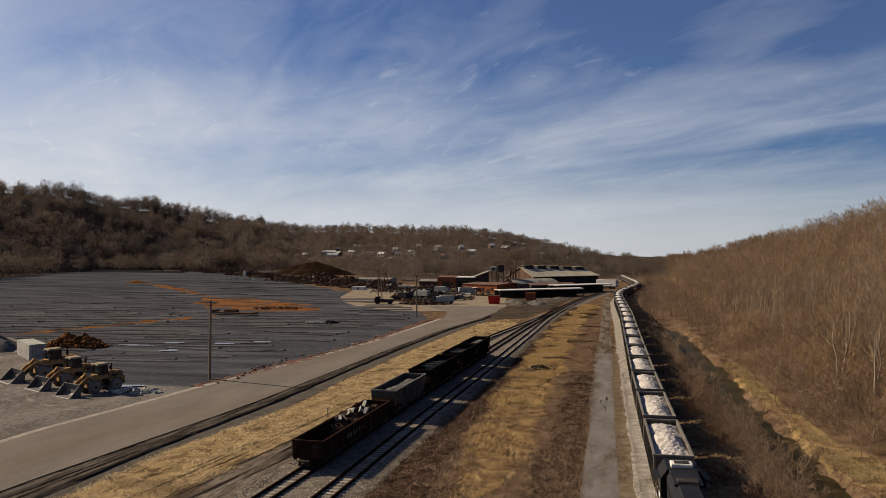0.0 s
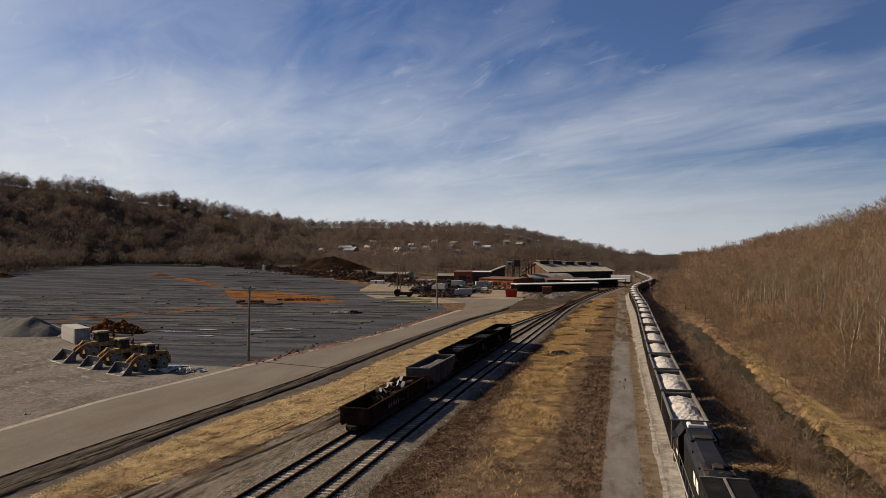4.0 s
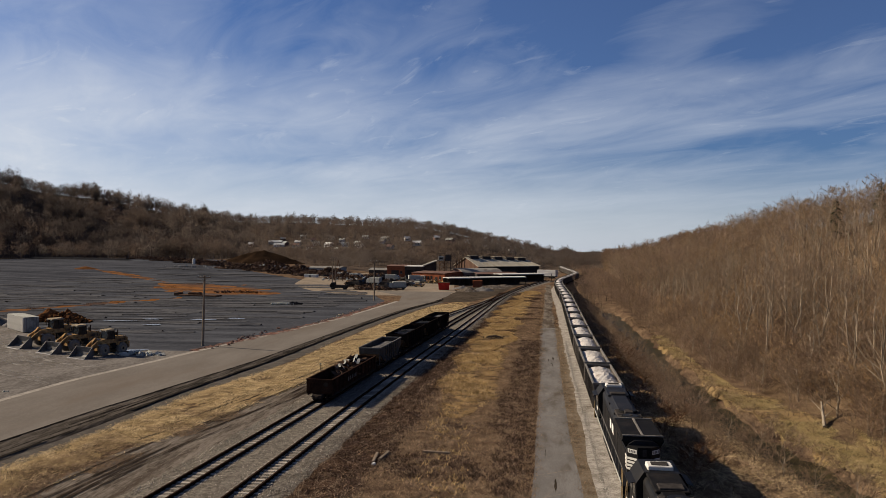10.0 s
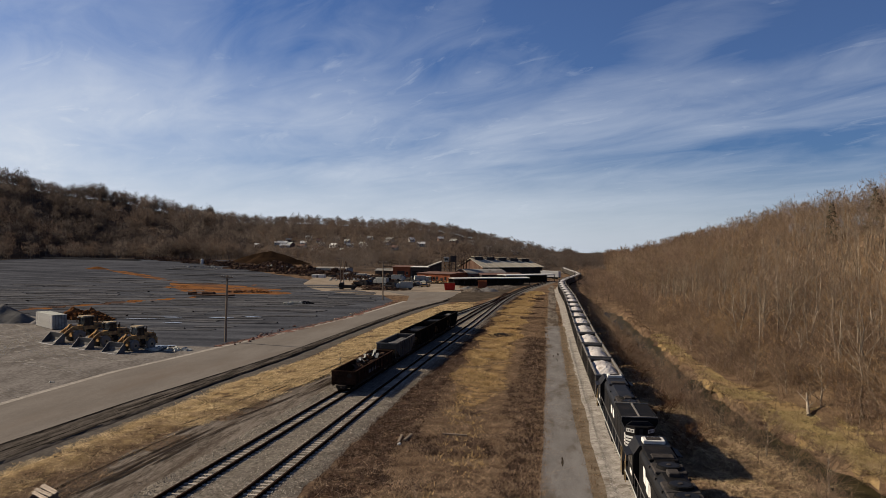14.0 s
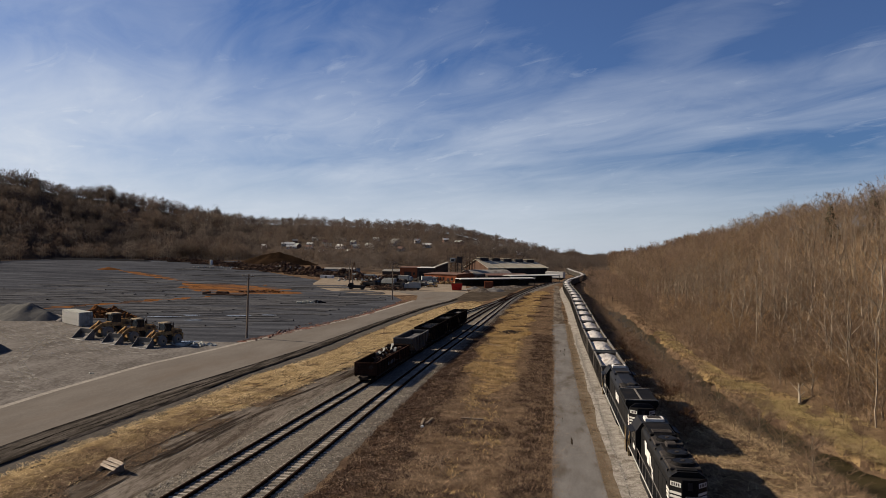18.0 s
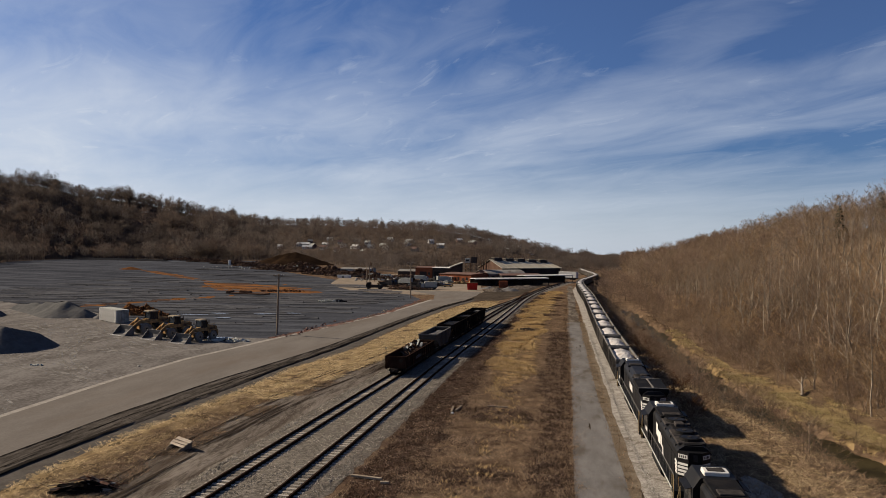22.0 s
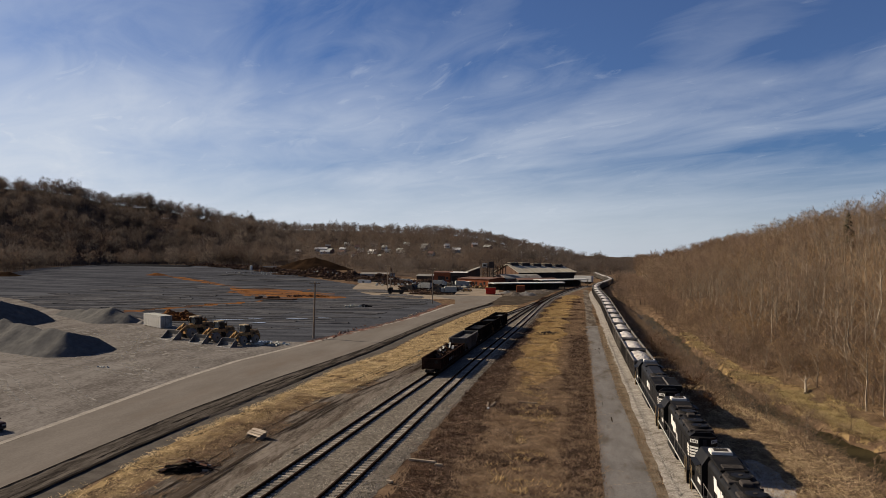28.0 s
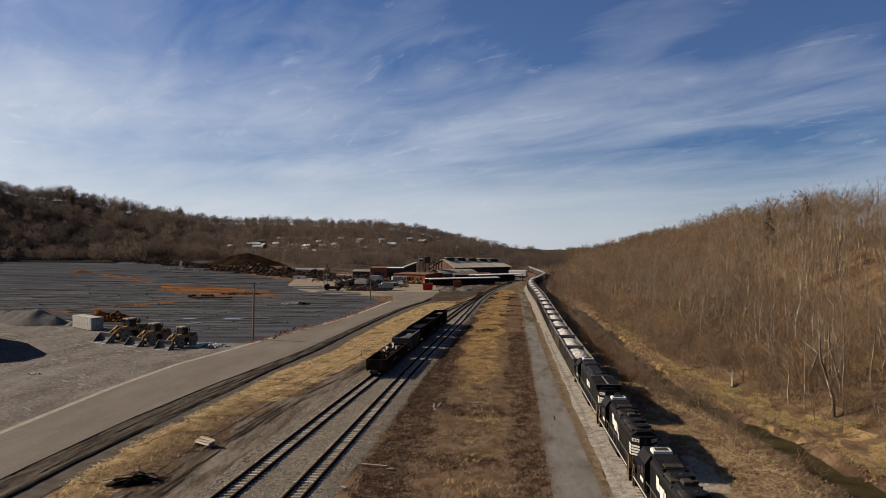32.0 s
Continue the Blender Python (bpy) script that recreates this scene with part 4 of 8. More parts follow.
def ballast_bed(name, centres, y0, y1, top, mat, label):
    """Crushed stone under one or two tracks: it buries the tie ends and lies lower between the rails."""
    ys = stations(y0, y1, 1.2)
    lines = [smooth_line(c, ys) for c in centres]
    rng = np.random.RandomState(len(name))
    v, n = [], 0
    for i, y in enumerate(ys):
        w = rng.uniform(-0.25, 0.25, 2)
        row = [(lines[0][i] - 3.1 + w[0], 0.0), (lines[0][i] - 1.9, top)]
        for c in lines:
            x = float(c[i])
            row += [(x - 1.4, top + 0.03), (x - 1.05, top + 0.035), (x - 0.85, top + 0.03), (x - 0.6, top + 0.028), (x + 0.6, top + 0.028), (x + 0.85, top + 0.03), (x + 1.05, top + 0.035), (x + 1.4, top + 0.03)]
        row += [(lines[-1][i] + 1.9, top), (lines[-1][i] + 3.1 + w[1], 0.0)]
        n = len(row)
        v += [(x, y, z + 0.02 + (rng.uniform(-0.025, 0.025) if z else 0)) for x, z in row]
    f = [(n * i + j, n * i + j + 1, n * i + n + j + 1, n * i + n + j) for i in range(len(ys) - 1) for j in range(n - 1)]
    return tagged(new(name, big_mesh(name, v, f, mat)), label, "ballast", "", "structure")


ballast_bed("ballast", (TRACK_A, TRACK_B), -150, 168, 0.1, M["ballast"], "grey-tan crushed stone ballast under two tracks")
ballast_bed("ballast_far", (TRACK_B,), 168.5, 300, 0.1, M["ballast"], "grey-tan ballast where the tracks run together")
ballast_bed("ballast_main", (TRACK_T,), -150, 440, 0.1, M["white_gravel"], "pale ballast under the standing coal train")


def stones(name, n, a, b, y0, y1, smin, smax, mat, label, seed, z0=0.1):
    """Loose angular stones, each a small tetrahedron."""
    rng = np.random.RandomState(seed)
    ys = rng.uniform(y0, y1, n)
    xs = smooth_line(a, ys) - 2.9 + rng.rand(n) * (smooth_line(b, ys) - smooth_line(a, ys) + 5.8)
    s = rng.uniform(smin, smax, n)
    c = np.stack([xs, ys, np.full(n, z0) + s * 0.25], -1)
    base = np.array(((1, 0, -0.5), (-0.6, 0.8, -0.5), (-0.5, -0.85, -0.5), (0.05, 0, 0.75)))
    v = c[:, None, :] + (base[None] + rng.uniform(-0.35, 0.35, (n, 4, 3))) * s[:, None, None]
    f = np.array(((0, 1, 3), (1, 2, 3), (2, 0, 3)))[None] + 4 * np.arange(n)[:, None, None]
    return tagged(new(name, big_mesh(name, v.reshape(-1, 3), f.reshape(-1, 3), mat)), label, "stones", "", "stuff")


stone_mat = material("stone_mix", (0.14, 0.124, 0.102), (0.46, 0.415, 0.355), 0.5, 0.95, vary=0.45, island=True)
stones("ballast_stones", 36000, TRACK_A, TRACK_B, -80, 40, 0.028, 0.085, stone_mat, "loose ballast stones between the rails", 301, 0.135)
stones("shoulder_stones", 14000, shift(TRACK_T, 0.4), shift(TRACK_T, -3.9), -78, 60, 0.025, 0.07, material("stone_pale", (0.27, 0.25, 0.225), (0.45, 0.425, 0.39), 0.5, 0.95, vary=0.25, island=True), "loose pale stones beside the coal train", 302, 0.1)
stones("dirt_clods", 9000, shift(STRAW_R, 2.2), shift(TRACK_A, -5.2), -80, 40, 0.02, 0.06, material("clod_mix", (0.12, 0.10, 0.082), (0.27, 0.235, 0.198), 0.5, 0.95, vary=0.4, island=True), "loose clods and stones on the dirt track", 303, 0.03)
track("railway_track", TRACK_A, -148, 300, (-78, 0), "rusty siding track on weathered wooden ties")
track("railway_track", TRACK_B, -148, 300, (-78, 62), "rusty second track on weathered wooden ties")
track("railway_track", TRACK_C, 78, 172, (500, 501), "short rusty spur joining the sidings")
track("railway_track", TRACK_T, -148, 440, (500, 501), "main track under the standing coal train")


# ---------------------------------------------------------------- rail vehicles
def add_truck(base, y, axles, r=0.46, w=0.78):
    """A wheel set under a rail vehicle: frame and wheels."""
    span = (axles - 1) * 0.9
    t = part("truck", Mesh().prism_x([(y - span - 0.35, 0.75), (y - span, 0.98), (y + span, 0.98), (y + span + 0.35, 0.75), (y + span * 0.4, 0.5), (y - span * 0.4, 0.5)], -1.08, -0.98)
             .prism_x([(y - span - 0.35, 0.75), (y - span, 0.98), (y + span, 0.98), (y + span + 0.35, 0.75), (y + span * 0.4, 0.5), (y - span * 0.4, 0.5)], 0.98, 1.08)
             .box(-1.0, y - 0.25, 0.7, 1.0, y + 0.25, 1.0), M["truck_steel"], base)
    for k in range(axles):
        yy = y - span + 1.8 * k * (1 if axles > 1 else 0)
        m = Mesh()
        for s in (-1, 1):
            m.tube((s * w - 0.07, yy, 0.32 + r), (s * w + 0.07, yy, 0.32 + r), r, n=14)
        m.tube((-w, yy, 0.32 + r), (w, yy, 0.32 + r), 0.08, n=6)
        part("wheel_set", m, M["truck_steel"], t)


def heap(x0, x1, y0, y1, z, h, seed, peaks=2, nx_=10, ny_=26):
    """A load heaped in a car."""
    rng = np.random.RandomState(seed)
    m = Mesh()
    v = []
    for j in range(ny_ + 1):
        for i in range(nx_ + 1):
            u, w = i / nx_, j / ny_
            ridge = max(0.0, math.sin(3.1416 * u)) ** 0.9 * max(0.0, math.sin(3.1416 * w)) ** 0.45
            lump = 0.72 + 0.28 * math.cos(2 * 3.1416 * peaks * (w - 0.5) + seed)
            zz = z + h * ridge * lump + (rng.uniform(-0.05, 0.05) if 0 < i < nx_ and 0 < j < ny_ else 0)
            v.append((x0 + (x1 - x0) * u, y0 + (y1 - y0) * w, zz))
    f = [(j * (nx_ + 1) + i, j * (nx_ + 1) + i + 1, (j + 1) * (nx_ + 1) + i + 1, (j + 1) * (nx_ + 1) + i) for j in range(ny_) for i in range(nx_)]
    return m.add(v, f)


def tub(base, L, half, z0, z1, mat, inside, ribs, slope=1.6, thick=0.08, rim=None, rim_h=0.16, rib_mat=None):
    """The open body of a hopper or gondola, from y=0 to y=L: walls, rim, ribs, floor."""
    if slope > 2:
        # hopper: the lower corners of the sides are cut away under the sloped ends
        cut, lip = slope * 0.8, z1 - 0.75
        side = [(0, z1), (0, lip), (cut, z0), (L - cut, z0), (L, lip), (L, z1)]
        body = part("body", Mesh().prism_x(side, -half, -half + thick).prism_x(side, half - thick, half)
                    .box(-half + thick, 0, lip, half - thick, thick, z1).box(-half + thick, L - thick, lip, half - thick, L, z1)
                    .box(-half + thick, cut, z0, half - thick, L - cut, z0 + 0.1), mat, base)
        # sloped end sheets, given the sunlit tan when the hopper is empty inside
        for y0, y1, sgn in ((thick, cut, 1), (L - thick, L - cut, -1)):
            part("end_sheet", Mesh().prism_x([(y0, lip + 0.05), (y1, z0 + 0.11), (y1 + sgn * 0.09, z0 + 0.11), (y0 + sgn * 0.09, lip + 0.12)], -half + thick + 0.01, half - thick - 0.01), inside, base, "sloped tan end sheet with sunlight put into its colour")
        for y in (0.06, L - 0.06):
            for sx in (-half + 0.1, half - 0.1):
                part("corner_post", Mesh().box(sx - 0.06, y - 0.06, z0, sx + 0.06, y + 0.06, lip), mat, base)
            part("end_beam", Mesh().box(-half, y - 0.12, z0 - 0.2, half, y + 0.12, z0 - 0.004), M["truck_steel"], base)
            part("brake_step", Mesh().box(-0.5, y - 0.25, z0 + 0.5, 0.5, y + 0.25, z0 + 0.54), M["truck_steel"], base)
    else:
        body = part("body", Mesh().box(-half, 0, z0, -half + thick, L, z1).box(half - thick, 0, z0, half, L, z1)
                    .box(-half + thick, 0, z0, half - thick, thick, z1).box(-half + thick, L - thick, z0, half - thick, L, z1)
                    .box(-half + thick, thick, z0, half - thick, L - thick, z0 + 0.1), mat, base)
        part("end_sheet", Mesh().prism_x([(thick + 0.01, z1 - 0.25), (thick + 0.01, z0 + 0.12), (slope, z0 + 0.12)], -half + thick + 0.01, half - thick - 0.01), inside, base, "rust-stained sloped end sheet")
        part("end_sheet", Mesh().prism_x([(L - thick - 0.01, z1 - 0.25), (L - slope, z0 + 0.12), (L - thick - 0.01, z0 + 0.12)], -half + thick + 0.01, half - thick - 0.01), inside, base, "rust-stained sloped end sheet")
    rm = rim or mat
    e = 0.07
    part("rim", Mesh().box(-half - e, -e, z1, -half + thick + 0.03, L + e, z1 + rim_h).box(half - thick - 0.03, -e, z1, half + e, L + e, z1 + rim_h)
         .box(-half + thick + 0.03, -e, z1, half - thick - 0.03, thick + 0.03, z1 + rim_h).box(-half + thick + 0.03, L - thick - 0.03, z1, half - thick - 0.03, L + e, z1 + rim_h), rm, base, "top rim")
    rib = Mesh().prism_x([(-0.06, z0 + 0.02), (0.06, z0 + 0.02), (0.06, z1), (-0.06, z1)], 0, 0.09).data("rib", rib_mat or mat)
    for k in range(ribs):
        y = L * (k + 0.5) / ribs
        if slope > 2:
            y = slope * 0.8 + 0.1 + (L - slope * 1.6 - 0.2) * k / (ribs - 1)
        for s in (-1, 1):
            r = part("rib", rib, None, body)
            r.matrix_basis = pose(half if s > 0 else -half - 0.09, y, 0)
    part("sill", Mesh().box(-0.5, -0.9, z0 - 0.42, 0.5, L + 0.9, z0 - 0.004).box(-half, 0.25, z0 - 0.22, -half + 0.15, L - 0.25, z0 - 0.004).box(half - 0.15, 0.25, z0 - 0.22, half, L - 0.25, z0 - 0.004), M["truck_steel"], base)
    for y, s in ((-0.9, -1), (L + 0.9, 1)):
        part("coupler", Mesh().box(-0.13, min(y, y + s * 0.35), z0 - 0.35, 0.13, max(y, y + s * 0.35), z0 - 0.1), M["truck_steel"], base)
        part("ladder", Mesh().box(-half + 0.1, y * 0.02 + (0 if s < 0 else L * 0.98) - 0.03, z0, -half + 0.14, y * 0.02 + (0 if s < 0 else L * 0.98) + 0.0, z1)
             .box(-half + 0.55, y * 0.02 + (0 if s < 0 else L * 0.98) - 0.03, z0, -half + 0.59, y * 0.02 + (0 if s < 0 else L * 0.98) + 0.0, z1), rm, base)
    add_truck(base, 1.5, 2)
    add_truck(base, L - 1.5, 2)
    return body


def coal_hopper(seed, detailed=True):
    b = thing("hopper_car", "tall dark grey hopper car heaped with whitish stone", "hopper car", "cars of the coal train")
    L = 12.55
    tub(b, L, 1.48, 1.25, 3.52, M["car_grey"], M["rust_inside"], 9 if detailed else 5, rim=M["rim_steel"], rim_h=0.17, thick=0.09)
    part("load", heap(-1.36, 1.36, 0.5, L - 0.5, 3.22, 0.72, seed, 1 + seed % 2), M["white_stone"], b, "heaped whitish crushed stone")
    # discharge hoppers below
    for y in (4.3, 8.2):
        part("discharge_hopper", Mesh().loft([[(-0.5, y - 0.4, 0.55), (0.5, y - 0.4, 0.55), (0.5, y + 0.4, 0.55), (-0.5, y + 0.4, 0.55)],
                                              [(-1.3, y - 1.5, 1.25), (1.3, y - 1.5, 1.25), (1.3, y + 1.5, 1.25), (-1.3, y + 1.5, 1.25)]]), M["truck_steel"], b)
    return b


first = [coal_hopper(1), coal_hopper(2), coal_hopper(3, False), coal_hopper(4, False)]
y = -1.75
for k in range(31):
    src = first[k] if k < 4 else None
    m = place_on(TRACK_T, y + 6.3, 0.0) @ pose(0, -6.3, 0)
    if src:
        src.matrix_basis = m
    else:
        copy_thing(first[k % 2 if k < 9 else 2 + k % 2], m)
    y += 14.15


def locomotive(length, label, wide, marks):
    """A six-axle diesel; the cab stands at the +y end, the long hood points to y = 0."""
    b = thing("locomotive", label, "locomotive", "locomotives of the coal train")
    L = length
    part("deck", Mesh().box(-1.52, 0.3, 1.35, 1.52, L - 0.3, 1.58).box(-1.5, 0.1, 0.55, 1.5, 0.32, 1.58).box(-1.5, L - 0.32, 0.55, 1.5, L - 0.1, 1.58), M["black_paint"], b)
    part("fuel_tank", Mesh().prism_y([(-1.25, 0.55), (-1.45, 0.8), (-1.45, 1.34), (1.45, 1.34), (1.45, 0.8), (1.25, 0.55)], L * 0.36, L * 0.62), M["black_paint"], b)
    axles = 3 if wide else 2
    add_truck(b, 3.4, axles, 0.5)
    add_truck(b, L - 3.4, axles, 0.5)
    hood = [(-1.1, 1.58), (-1.1, 3.9), (-0.98, 4.12), (-0.62, 4.36), (0.62, 4.36), (0.98, 4.12), (1.1, 3.9), (1.1, 1.58)]
    cab0, cab1 = L - 5.0, L - 2.2
    h = part("long_hood", Mesh().prism_y(hood, 1.3, cab0), M["navy_paint"] if wide else M["black_paint"], b)
    for k in range(7):
        yy = 2.2 + k * (cab0 - 3.2) / 7
        for s in (-1, 1):
            part("hood_door", Mesh().box(s * 1.12 - 0.02, yy, 1.75, s * 1.12 + 0.02, yy + (cab0 - 3.2) / 7 - 0.12, 3.5), M["black_paint"], h)
    # roof gear
    top = M["navy_paint"] if wide else M["roof_black"]
    part("roof_walk", Mesh().prism_y([(-0.66, 4.35), (-0.6, 4.42), (0.6, 4.42), (0.66, 4.35)], 1.5, cab0 - 0.02), top, h)
    part("roof_deck", Mesh().chamfer(-0.95, cab0 - 3.4, 4.30, 0.95, cab0 - 0.1, 4.46, 0.05), top, h)
    part("hatch_step", Mesh().chamfer(-0.7, cab0 - 3.2, 4.44, 0.7, cab0 - 2.3, 4.56, 0.04), M["dark_metal"], h)
    for k, yy in enumerate((8.0, 10.0) if wide else (2.9, 4.9, 8.6)):
        f = part("roof_fan", Mesh().tube((0, yy, 4.40), (0, yy, 4.60), 0.78, 0.72, 20), M["roof_black"], h)
        part("fan_grille", Mesh().tube((0, yy, 4.605), (0, yy, 4.625), 0.62, 0.58, 20), M["black_paint"], f)
        part("fan_hub", Mesh().tube((0, yy, 4.625), (0, yy, 4.66), 0.16, 0.14, 10), M["dark_metal"], f)
        part("fan_skirt", Mesh().chamfer(-0.98, yy - 0.95, 4.28, 0.98, yy + 0.95, 4.43, 0.05), M["dark_metal"], h)
    part("exhaust_pipe", Mesh().chamfer(-0.35, L * 0.36, 4.40, 0.35, L * 0.36 + 0.9, 4.66, 0.05), M["dark_metal"], h)
    for s in (-1, 1):
        for k in range(4):
            part("lift_lug", Mesh().box(s * 1.02 - 0.05, 2.4 + k * (cab0 - 4.0) / 4, 4.05, s * 1.02 + 0.05, 2.6 + k * (cab0 - 4.0) / 4, 4.2), M["dark_metal"], h)
    if wide:
        part("radiator_wing", Mesh().loft([[(-1.1, 1.6, 3.7), (1.1, 1.6, 3.7), (1.1, 6.8, 3.7), (-1.1, 6.8, 3.7)], [(-1.42, 1.5, 4.3), (1.42, 1.5, 4.3), (1.42, 7.0, 4.3), (-1.42, 7.0, 4.3)], [(-1.36, 1.6, 4.6), (1.36, 1.6, 4.6), (1.36, 6.9, 4.6), (-1.36, 6.9, 4.6)]]), M["roof_black"], h, "flared radiator housing")
        for s in (-1, 1):
            part("wing_edge", Mesh().box(-1.4, 4.2 + s * 2.62, 4.6, 1.4, 4.32 + s * 2.62, 4.68), M["rim_steel"], h)
        part("wing_ridge", Mesh().box(-0.07, 1.72, 4.6, 0.07, 6.78, 4.68), M["rim_steel"], h)
    # cab
    c = part("cab", Mesh().prism_y([(-1.5, 1.58), (-1.5, 3.75), (-1.05, 4.42), (1.05, 4.42), (1.5, 3.75), (1.5, 1.58)], cab0, cab1), M["black_paint"], b)
    for s in (-1, 1):
        part("side_window", Mesh().box(s * 1.505 - 0.015, cab0 + 0.35, 2.85, s * 1.505 + 0.015, cab0 + 1.25, 3.6), M["glass_dark"], c)
        part("side_window", Mesh().box(s * 1.505 - 0.015, cab0 + 1.5, 2.85, s * 1.505 + 0.015, cab0 + 2.35, 3.6), M["glass_dark"], c)
        part("window_shade", Mesh().prism_y([(s * 1.5, 3.72), (s * 1.9, 3.6), (s * 1.9, 3.63), (s * 1.5, 3.76)], cab0 + 0.3, cab0 + 2.4), M["black_paint"], c)
        part("windshield", Mesh().box(s * 0.75 - 0.45, cab1 - 0.01, 3.2, s * 0.75 + 0.45, cab1 + 0.02, 3.9), M["glass_dark"], c)
        part("number_lamp", Mesh().box(s * 1.515 - 0.012, cab0 + 0.4, 2.2, s * 1.515 + 0.012, cab0 + 1.5, 2.5), M["white_paint"], c, "white number bar")
    part("air_conditioner", Mesh().chamfer(-0.75, cab0 + 0.5, 4.40, 0.75, cab0 + 1.6, 4.66, 0.05), M["white_paint"], c, "white rooftop cooling unit")
    part("unit_top", Mesh().box(-0.5, cab0 + 0.68, 4.662, 0.5, cab0 + 1.4, 4.69), M["dark_metal"], c)
    part("short_nose", Mesh().prism_y([(-0.95, 1.58), (-0.95, 3.0), (-0.75, 3.25), (0.75, 3.25), (0.95, 3.0), (0.95, 1.58)], cab1 + 0.01, L - 0.8), M["black_paint"], b)
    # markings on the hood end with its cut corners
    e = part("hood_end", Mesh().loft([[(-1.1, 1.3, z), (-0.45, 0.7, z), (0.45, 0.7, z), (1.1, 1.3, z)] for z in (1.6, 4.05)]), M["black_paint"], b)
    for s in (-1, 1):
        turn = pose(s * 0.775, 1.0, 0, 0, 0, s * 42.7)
        for k in range(4):
            z = 3.12 - 0.24 * k
            part("stripe", Mesh().box(-0.40, -0.035, z, 0.40, -0.012, z + 0.15, turn), M["white_paint"], e, "white stripe")
            part("stripe", Mesh().box(s * 1.116 - 0.012, 1.35, z, s * 1.116 + 0.012, 2.3 - 0.12 * k, z + 0.15), M["white_paint"], h, "white stripe")
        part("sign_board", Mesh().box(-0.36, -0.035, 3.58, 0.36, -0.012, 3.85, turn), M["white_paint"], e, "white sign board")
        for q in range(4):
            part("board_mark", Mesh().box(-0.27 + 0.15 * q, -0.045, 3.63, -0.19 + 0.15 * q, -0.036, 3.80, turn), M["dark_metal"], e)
    part("headlight", Mesh().box(-0.13, 0.62, 3.45, 0.13, 0.7, 3.9), M["dark_metal"], e)
    if marks:
        for s in (-1, 1):
            y0 = L * 0.47
            for (a, c0, z0, z1) in ((-2.3, -1.35, 2.75, 3.7), (-1.2, -0.1, 2.45, 3.35), (0.0, 0.3, 2.55, 3.4), (0.42, 0.72, 2.5, 3.3), (0.95, 1.2, 2.0, 2.7), (1.32, 1.57, 1.98, 2.65)):
                m = Mesh().prism_x([(y0 - a, z0), (y0 - a - (c0 - a), z0 - 0.0), (y0 - a - (c0 - a) + 0.25, z1), (y0 - a + 0.25, z1)], s * 1.15 - 0.008, s * 1.15 + 0.008)
                part("emblem", m, M["white_paint"], h, "white emblem shape")
    else:
        for s in (-1, 1):
            for a in (0, 1.7):
                part("emblem", Mesh().prism_x([(L * 0.5 - a, 2.6), (L * 0.5 - a - 1.1, 2.6), (L * 0.5 - a - 0.9, 3.3), (L * 0.5 - a + 0.2, 3.3)], s * 1.15 - 0.008, s * 1.15 + 0.008), M["white_paint"], h, "white emblem shape")
    # hand rails
    for s in (-1, 1):
        r = Mesh().tube((s * 1.46, 0.5, 2.55), (s * 1.46, cab0 - 0.3, 2.55), 0.022, n=5)
        for k in range(9):
            yy = 0.6 + k * (cab0 - 1.0) / 8
            r.tube((s * 1.46, yy, 1.58), (s * 1.46, yy, 2.55), 0.02, n=5)
        part("hand_rail", r, M["rim_steel"], b)
        part("walkway_edge", Mesh().box(s * 1.535 - 0.02, 0.9, 1.46, s * 1.535 + 0.02, L - 0.9, 1.58), M["dusty_white"], b, "pale walkway edge stripe")
        for ye, q in ((0.25, 1), (L - 0.25, -1)):
            part("step_rail", Mesh().tube((s * 1.5, ye, 0.6), (s * 1.52, ye, 1.7), 0.03, n=6).tube((s * 1.52, ye, 1.7), (s * 1.45, ye + q * 0.35, 2.5), 0.03, n=6).tube((s * 1.5, ye + q * 0.7, 0.6), (s * 1.5, ye + q * 0.7, 2.5), 0.03, n=6), M["step_rail"], b, "tan painted step rail")
        part("end_rail", Mesh().tube((s * 1.2, 0.25, 1.4), (s * 1.2, 0.25, 2.5), 0.025, n=5).tube((s * 1.2, 0.25, 2.5), (s * 0.4, 0.25, 2.4), 0.025, n=5).tube((s * 0.4, 0.25, 2.4), (s * 0.4, 0.25, 1.5), 0.025, n=5), M["yellow_paint"], b, "yellowed end rail")
        part("steps", Mesh().box(s * 1.3 - 0.2, 0.02, 0.5, s * 1.3 + 0.2, 0.3, 0.54).box(s * 1.3 - 0.2, 0.02, 0.9, s * 1.3 + 0.2, 0.3, 0.94), M["truck_steel"], b)
    part("coupler", Mesh().box(-0.15, -0.5, 0.8, 0.15, 0.1, 1.1).box(-0.15, L - 0.1, 0.8, 0.15, L + 0.5, 1.1), M["truck_steel"], b)
    return b


def couple(loco, front, length):
    """Sets a locomotive on the main track with its cab end at y = front."""
    loco.matrix_basis = place_on(TRACK_T, front - length / 2, 0) @ pose(0, -length / 2, 0)


couple(locomotive(25.0, "dark blue-black diesel locomotive with flared radiator housing, coupled to hopper cars", True, False), -3.3, 25.0)
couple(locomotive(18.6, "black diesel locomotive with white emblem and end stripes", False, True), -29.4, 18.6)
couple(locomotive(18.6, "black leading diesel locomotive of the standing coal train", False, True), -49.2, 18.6)

